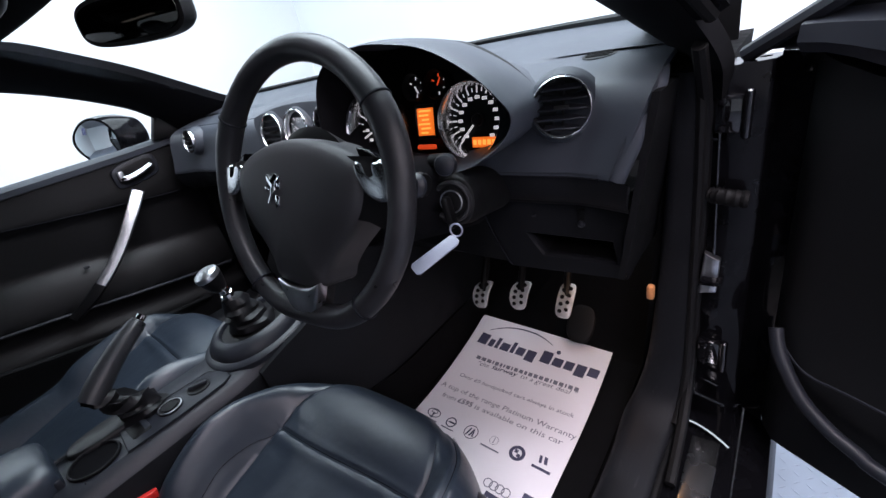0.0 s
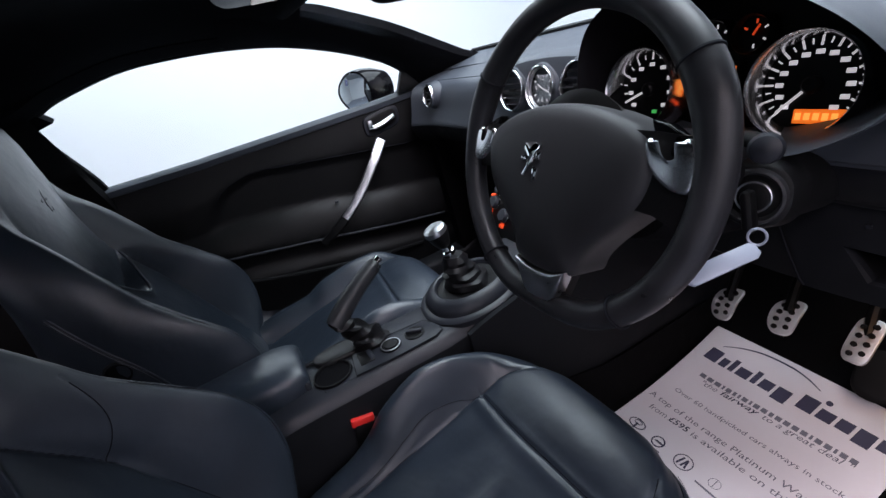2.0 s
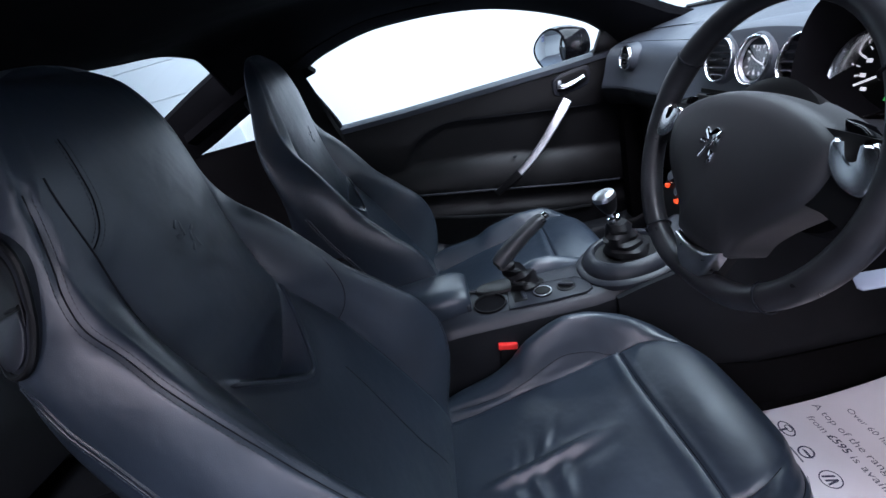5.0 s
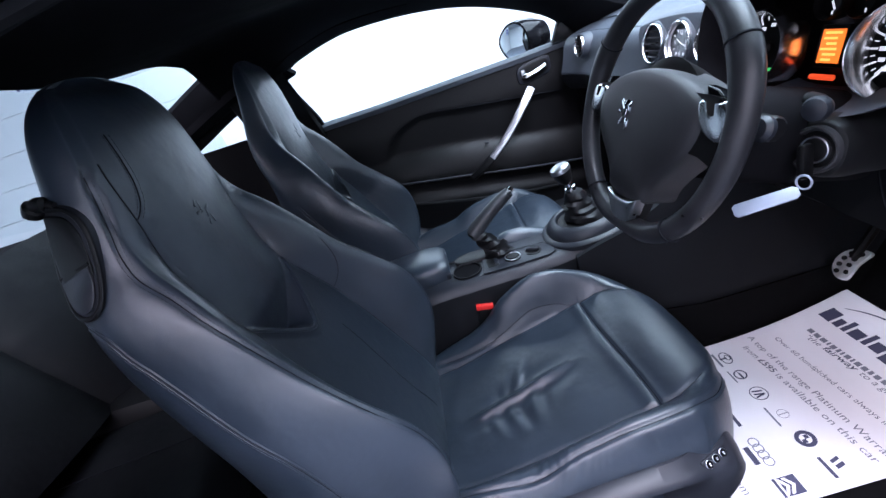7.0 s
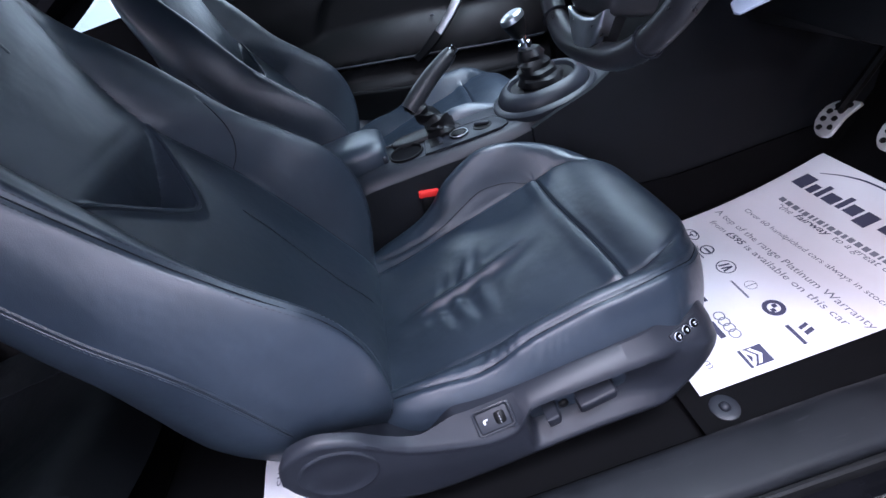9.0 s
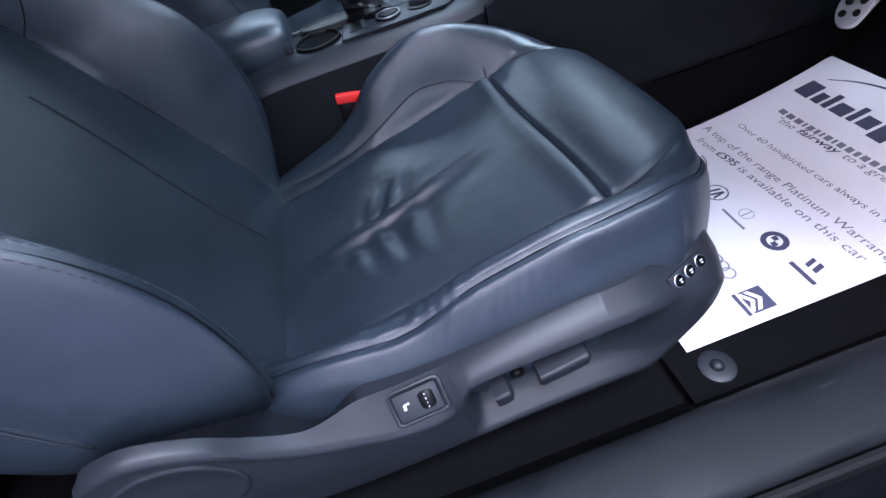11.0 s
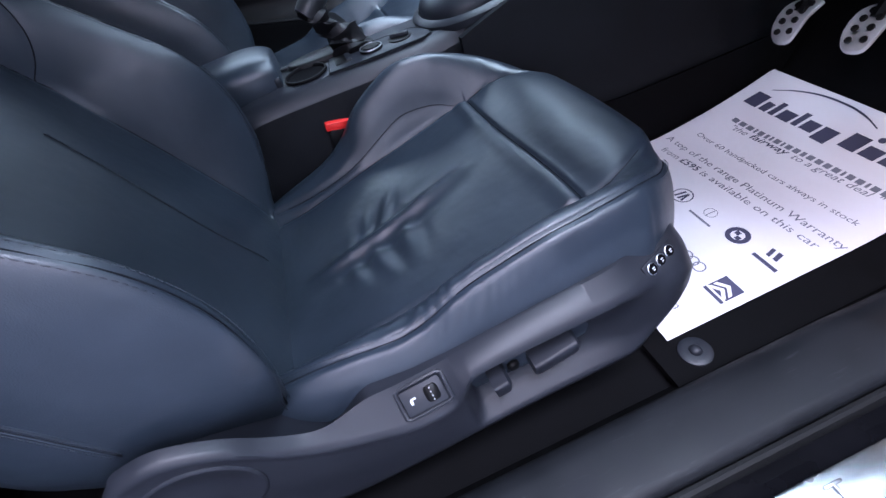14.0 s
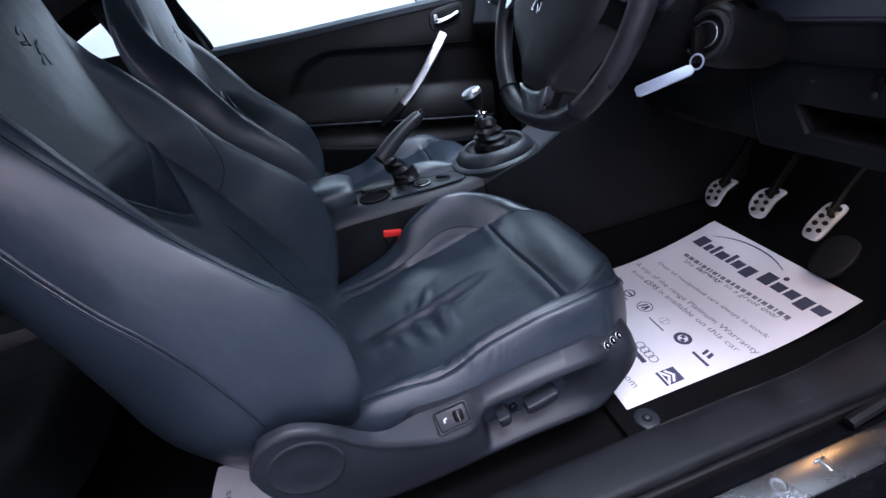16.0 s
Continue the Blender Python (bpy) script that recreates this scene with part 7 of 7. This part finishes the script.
# ---- pedals ----
def pedal(x, y, z, w, h, lean, rows, arm_to, kind):
    p = thing("pedal", (x, y + 0.02, z - 0.06), "drilled aluminium %s pedal on a black arm" % kind, "pedal", "pedals")
    m = Matrix.Translation((x, y, z)) @ Matrix.Rotation(radians(90 - lean), 4, "X")
    if kind == "accelerator":
        out = oval(0, 0, w / 2, h / 2, 32, 4)
    else:
        out = [(a, b + 0.004 * (a / w) * 2) for a, b in oval(0, 0, w / 2, h / 2, 32, 3)]
    curve = 1.2 if kind != "accelerator" else 0.3
    pad = part("pad", prism(out, lambda a, b, hh: m @ Vector((a, b, hh - curve * b * b / h)), 0.006, 0.002), PEDAL, p, "brushed aluminium foot plate with dark grip studs")
    n = 0
    for r in range(rows):
        for c in (-1, 1):
            q = (r - (rows - 1) / 2) * h * 0.20
            t = Matrix.Translation((c * w * 0.19, q + c * 0.003, 0.0045 - curve * q * q / h))
            part("stud", revolve([(0.0048, 0), (0.0048, 0.003), (0.0038, 0.0042), (0.001, 0.0044)], m @ t, 12), RUBBER, pad)
    part("arm", tube(smooth_path([m @ Vector((0, 0.01, -0.004)), (x - 0.01, y + 0.06, z + 0.06), arm_to], 6), 0.009, 8), TRIM_BLACK, p)


pedal(0.264, 0.938, 0.184, 0.046, 0.074, 42, 4, (0.26, 1.08, 0.40), "clutch")
pedal(0.363, 0.960, 0.188, 0.048, 0.074, 42, 4, (0.36, 1.10, 0.40), "brake")
pedal(0.472, 0.985, 0.178, 0.040, 0.086, 46, 4, (0.465, 1.12, 0.32), "accelerator")
solid("heel_pad", prism(oval(-0.004, -0.006, 0.034, 0.044, 28, 2.6), lambda a, b, h: Vector((0.500 + a, 1.01 + b * 0.72, 0.100 + b * 0.72 + h * 0.7)), 0.014, 0.006), TRIM_DARK, "dark moulded pedal stop on the toe board", "pedal stop")


# ---- rear-view mirror, overhead lamp, visor ----
rv = thing("rear_view_mirror", (-0.06, 0.52, 0.90), "black rear-view mirror hung from the windscreen", "mirror")
mm = Matrix.Translation((-0.02, 0.53, 0.920)) @ Matrix.Rotation(radians(17), 4, "Z") @ Matrix.Rotation(radians(90), 4, "X") @ Matrix.Rotation(radians(-4), 4, "Z")
part("shell", prism(oval(0, 0, 0.122, 0.038, 40, 3.2), lambda a, b, h: mm @ Vector((a, b, -h)), 0.035, 0.016, 4), TRIM_BLACK, rv)
part("glass", prism(oval(0, 0, 0.114, 0.031, 40, 3.2), lambda a, b, h: mm @ Vector((a, b, h)), 0.003, 0.001), DARK_REFLECTION, rv, "mirror glass coloured dark for the cabin it reflects")
part("stem", tube([mm @ Vector((0, 0.01, -0.03)), (-0.03, 0.575, 0.962), (-0.025, 0.60, 0.965)], 0.010, 8), TRIM_BLACK, rv)

oh = thing("overhead_lamp", (-0.07, 0.31, 0.93), "dark overhead console with a pale lamp lens", "lamp")
part("housing", prism(oval(-0.085, 0.315, 0.105, 0.085, 32, 4), lambda a, b, h: Vector((a, b, 0.985 - h)), 0.044, 0.020, 4), TRIM_BLACK, oh)
part("lens", prism([(-0.156, 0.294), (-0.018, 0.294), (-0.018, 0.346), (-0.156, 0.346)], lambda a, b, h: Vector((a, b, 0.942 - h)), 0.004, 0.0015), LENS, oh, "pale glowing lamp lens")


# ---- paper mats ----
P_TL, P_TR, P_BR = Vector((0.206, 1.008)), Vector((0.576, 0.989)), Vector((0.580, 0.468))
P_W, P_H = 0.3705, 0.521


def on_paper(u, v, lift=0.0):
    """A point u across and v down the paper mat, in metres from its top left corner."""
    q = P_TL + (P_TR - P_TL) * (u / P_W) + (P_BR - P_TR) * (v / P_H)
    s = min(1.0, max(0.0, (q.y - 0.74) / 0.26))
    wave = 0.004 * math.exp(-((u - 0.02) / 0.05) ** 2) * math.sin(v * 11) * step((0.4 - v) / 0.2)
    return Vector((q.x, q.y, 0.0075 + 0.043 * s * s + wave + lift))


def paper_mat():
    p = thing("paper_mat", (0.39, 0.74, 0.0), "white printed paper foot mat lying on the carpet", "paper mat")
    part("sheet", thick(sheet(lambda a, b: on_paper(a * P_W, b * P_H), 24, 40), 0.0006), PAPER, p)

    def line(name, text, u0, v0, u1, v1, size, ink, shear=0.0, bold=0.0):
        def place(x, y):
            return on_paper(u0 + x, v0 + (v1 - v0) * x / (u1 - u0) - y, 0.0012)

        part(name, lettering(text, size, ink, place, shear, bold, u1 - u0), ink, p)

    # the dealer's name as plain blocks
    for u0, v0, k, word in ((0.027, 0.091, 1.15, ((24, 34, 0), (13, 23, 0), (9, 33, 0), (22, 23, 0), (9, 33, 0), (20, 23, 0), (22, 23, 9))), (0.212, 0.083, 1.07, ((25, 34, 0), (23, 23, 0), (21, 23, 0), (23, 23, 9), (23, 23, 0)))):
        a = u0
        for w, tall, drop in word:
            w, tall, drop = w * k / 1000, tall / 1000, drop / 1000
            vb = v0 - 0.045 * (a - u0)
            quad = [(a, vb + drop), (a + w, vb + drop), (a + w + 0.002, vb - tall), (a + 0.002, vb - tall)]
            part("heading_block", prism(quad, lambda p, q, h: on_paper(p, q, 0.0008 + h), 0.0004), INK, p)
            a += w + 0.0055
    arc = smooth_path([(0.043, 0.044, 0), (0.075, 0.026, 0), (0.116, 0.014, 0), (0.165, 0.012, 0), (0.20, 0.018, 0), (0.228, 0.029, 0)], 6)
    bm = sheet(lambda a, b: on_paper(arc[round(a * (len(arc) - 1))].x, arc[round(a * (len(arc) - 1))].y + (b - 0.5) * 0.003 * (0.3 + math.sin(math.pi * (0.1 + 0.8 * a))), 0.0012), 24, 1)
    part("swoosh", bm, INK, p)
    part("swoosh_dot", prism(oval(0.250, 0.043, 0.0055, 0.0055, 16), lambda a, b, h: on_paper(a, b, 0.0008 + h), 0.0004), INK, p)
    # web address as plain bars
    k = 0.052
    for w in (0.012, 0.012, 0.012, 0.004, 0.010, 0.006, 0.004, 0.010, 0.004, 0.010, 0.010, 0.007, 0.010, 0.010, 0.010, 0.010, 0.004, 0.010, 0.010, 0.004, 0.010, 0.010):
        part("address_bar", prism([(k, 0.1385 - 0.05 * (k - 0.05)), (k + w, 0.1385 - 0.05 * (k - 0.05)), (k + w, 0.1285 - 0.05 * (k - 0.05)), (k, 0.1285 - 0.05 * (k - 0.05))], lambda a, b, h: on_paper(a, b, 0.0008 + h), 0.0004), INK_GREY, p)
        k += w + 0.0042
    line("motto", "\"the", 0.063, 0.155, 0.099, 0.151, 0.018, INK_GREY, 0.2)
    line("motto", "fairway", 0.106, 0.150, 0.180, 0.145, 0.018, INK, 0.2, 0.0002)
    line("motto", "to a great deal \"", 0.187, 0.145, 0.330, 0.138, 0.018, INK_GREY, 0.2)
    line("stock_line", "Over 60 handpicked cars always in stock", 0.040, 0.206, 0.344, 0.191, 0.0155, INK_GREY)
    line("warranty_line", "A top of the range Platinum Warranty", 0.012, 0.251, 0.366, 0.238, 0.0195, INK_GREY)
    line("warranty_line", "from", 0.034, 0.279, 0.074, 0.276, 0.0195, INK_GREY)
    line("warranty_line", "£595", 0.080, 0.275, 0.121, 0.272, 0.0195, INK, 0, 0.0003)
    line("warranty_line", "is available on this car", 0.128, 0.272, 0.346, 0.263, 0.0195, INK_GREY)
    line("foot_line", "om", 0.308, 0.486, 0.336, 0.484, 0.022, INK_GREY)

    def ringmark(u, v, rx, ry, ink, wd=0.0018):
        bm = bmesh.new()
        n = 28
        a = [bm.verts.new(on_paper(u + rx * math.cos(q), v + ry * math.sin(q), 0.0012)) for q in (2 * math.pi * i / n for i in range(n))]
        b = [bm.verts.new(on_paper(u + (rx - wd) * math.cos(q), v + (ry - wd) * math.sin(q), 0.0012)) for q in (2 * math.pi * i / n for i in range(n))]
        for i in range(n):
            bm.faces.new((a[i], a[(i + 1) % n], b[(i + 1) % n], b[i]))
        part("maker_ring", bm, ink, p)

    def block(u, v, w, h, ink, lean=0.0, name="maker_block"):
        part(name, prism([(u - w / 2, v + h / 2), (u + w / 2, v + h / 2), (u + w / 2 + lean, v - h / 2), (u - w / 2 + lean, v - h / 2)], lambda a, b, hh: on_paper(a, b, 0.0008 + hh), 0.0004), ink, p)

    ringmark(0.0490, 0.3280, 0.019, 0.0125, INK, 0.0025)
    ringmark(0.0490, 0.3240, 0.009, 0.006, INK, 0.002)
    block(0.0490, 0.3340, 0.004, 0.016, INK)
    block(0.0490, 0.3480, 0.042, 0.005, INK_GREY)
    ringmark(0.1030, 0.3300, 0.0135, 0.0135, INK, 0.003)
    block(0.1030, 0.3300, 0.018, 0.004, INK, 0.006)
    block(0.1030, 0.3480, 0.034, 0.003, INK_GREY)
    ringmark(0.1590, 0.3290, 0.0175, 0.0175, INK, 0.002)
    for q in (-0.008, 0.0, 0.008):
        block(0.1590 + q, 0.3290, 0.0035, 0.020, INK, 0.004 if q < 0.001 else -0.004)
    ringmark(0.2160, 0.3220, 0.0105, 0.0105, INK_GREY, 0.001)
    block(0.2160, 0.3220, 0.0012, 0.018, INK_GREY)
    block(0.2160, 0.3430, 0.046, 0.0035, INK_GREY)
    ringmark(0.2740, 0.3240, 0.0175, 0.0175, INK, 0.0075)
    block(0.2705, 0.3205, 0.0075, 0.0075, INK)
    block(0.2780, 0.3280, 0.0075, 0.0075, INK)
    for q, w in ((-0.007, 0.006), (0.004, 0.007)):
        block(0.3310 + q, 0.3100 + abs(q) * 0.3, w, 0.016, INK, -0.004)
    block(0.3310, 0.3320, 0.040, 0.006, INK)
    for q in range(4):
        ringmark(0.2530 + 0.0135 * q, 0.4085, 0.0098, 0.0098, INK_GREY, 0.0022)
    block(0.2760, 0.4285, 0.036, 0.010, INK)
    block(0.1960, 0.4075, 0.040, 0.007, INK)
    block(0.3410, 0.4045, 0.033, 0.030, INK, 0.0, "maker_square")
    for q in (0, 0.010):
        for sd in (-1, 1):
            part("chevron", prism([(0.341, 0.3975 + q), (0.341, 0.4035 + q), (0.341 + sd * 0.014, 0.4135 + q), (0.341 + sd * 0.014, 0.4075 + q)], lambda a, b, h: on_paper(a, b, 0.0014 + h), 0.0004), PAPER, p)
    block(0.3410, 0.4255, 0.034, 0.005, INK)


paper_mat()

rp = thing("rear_paper_mat", (0.37, -0.12, -0.01), "white printed paper mat half hidden under the seat", "paper mat")
part("sheet", thick(sheet(lambda a, b: Vector((0.383 + 0.142 * a + 0.012 * b, -0.27 + 0.36 * b, 0.002 + 0.004 * math.sin(5 * a))), 12, 12), 0.0008), PAPER, rp)
part("print", lettering("cus", 0.03, INK_GREY, lambda x, y: Vector((0.505 - x - 0.02, -0.235 + y * -0.6, 0.0085))), INK_GREY, rp)
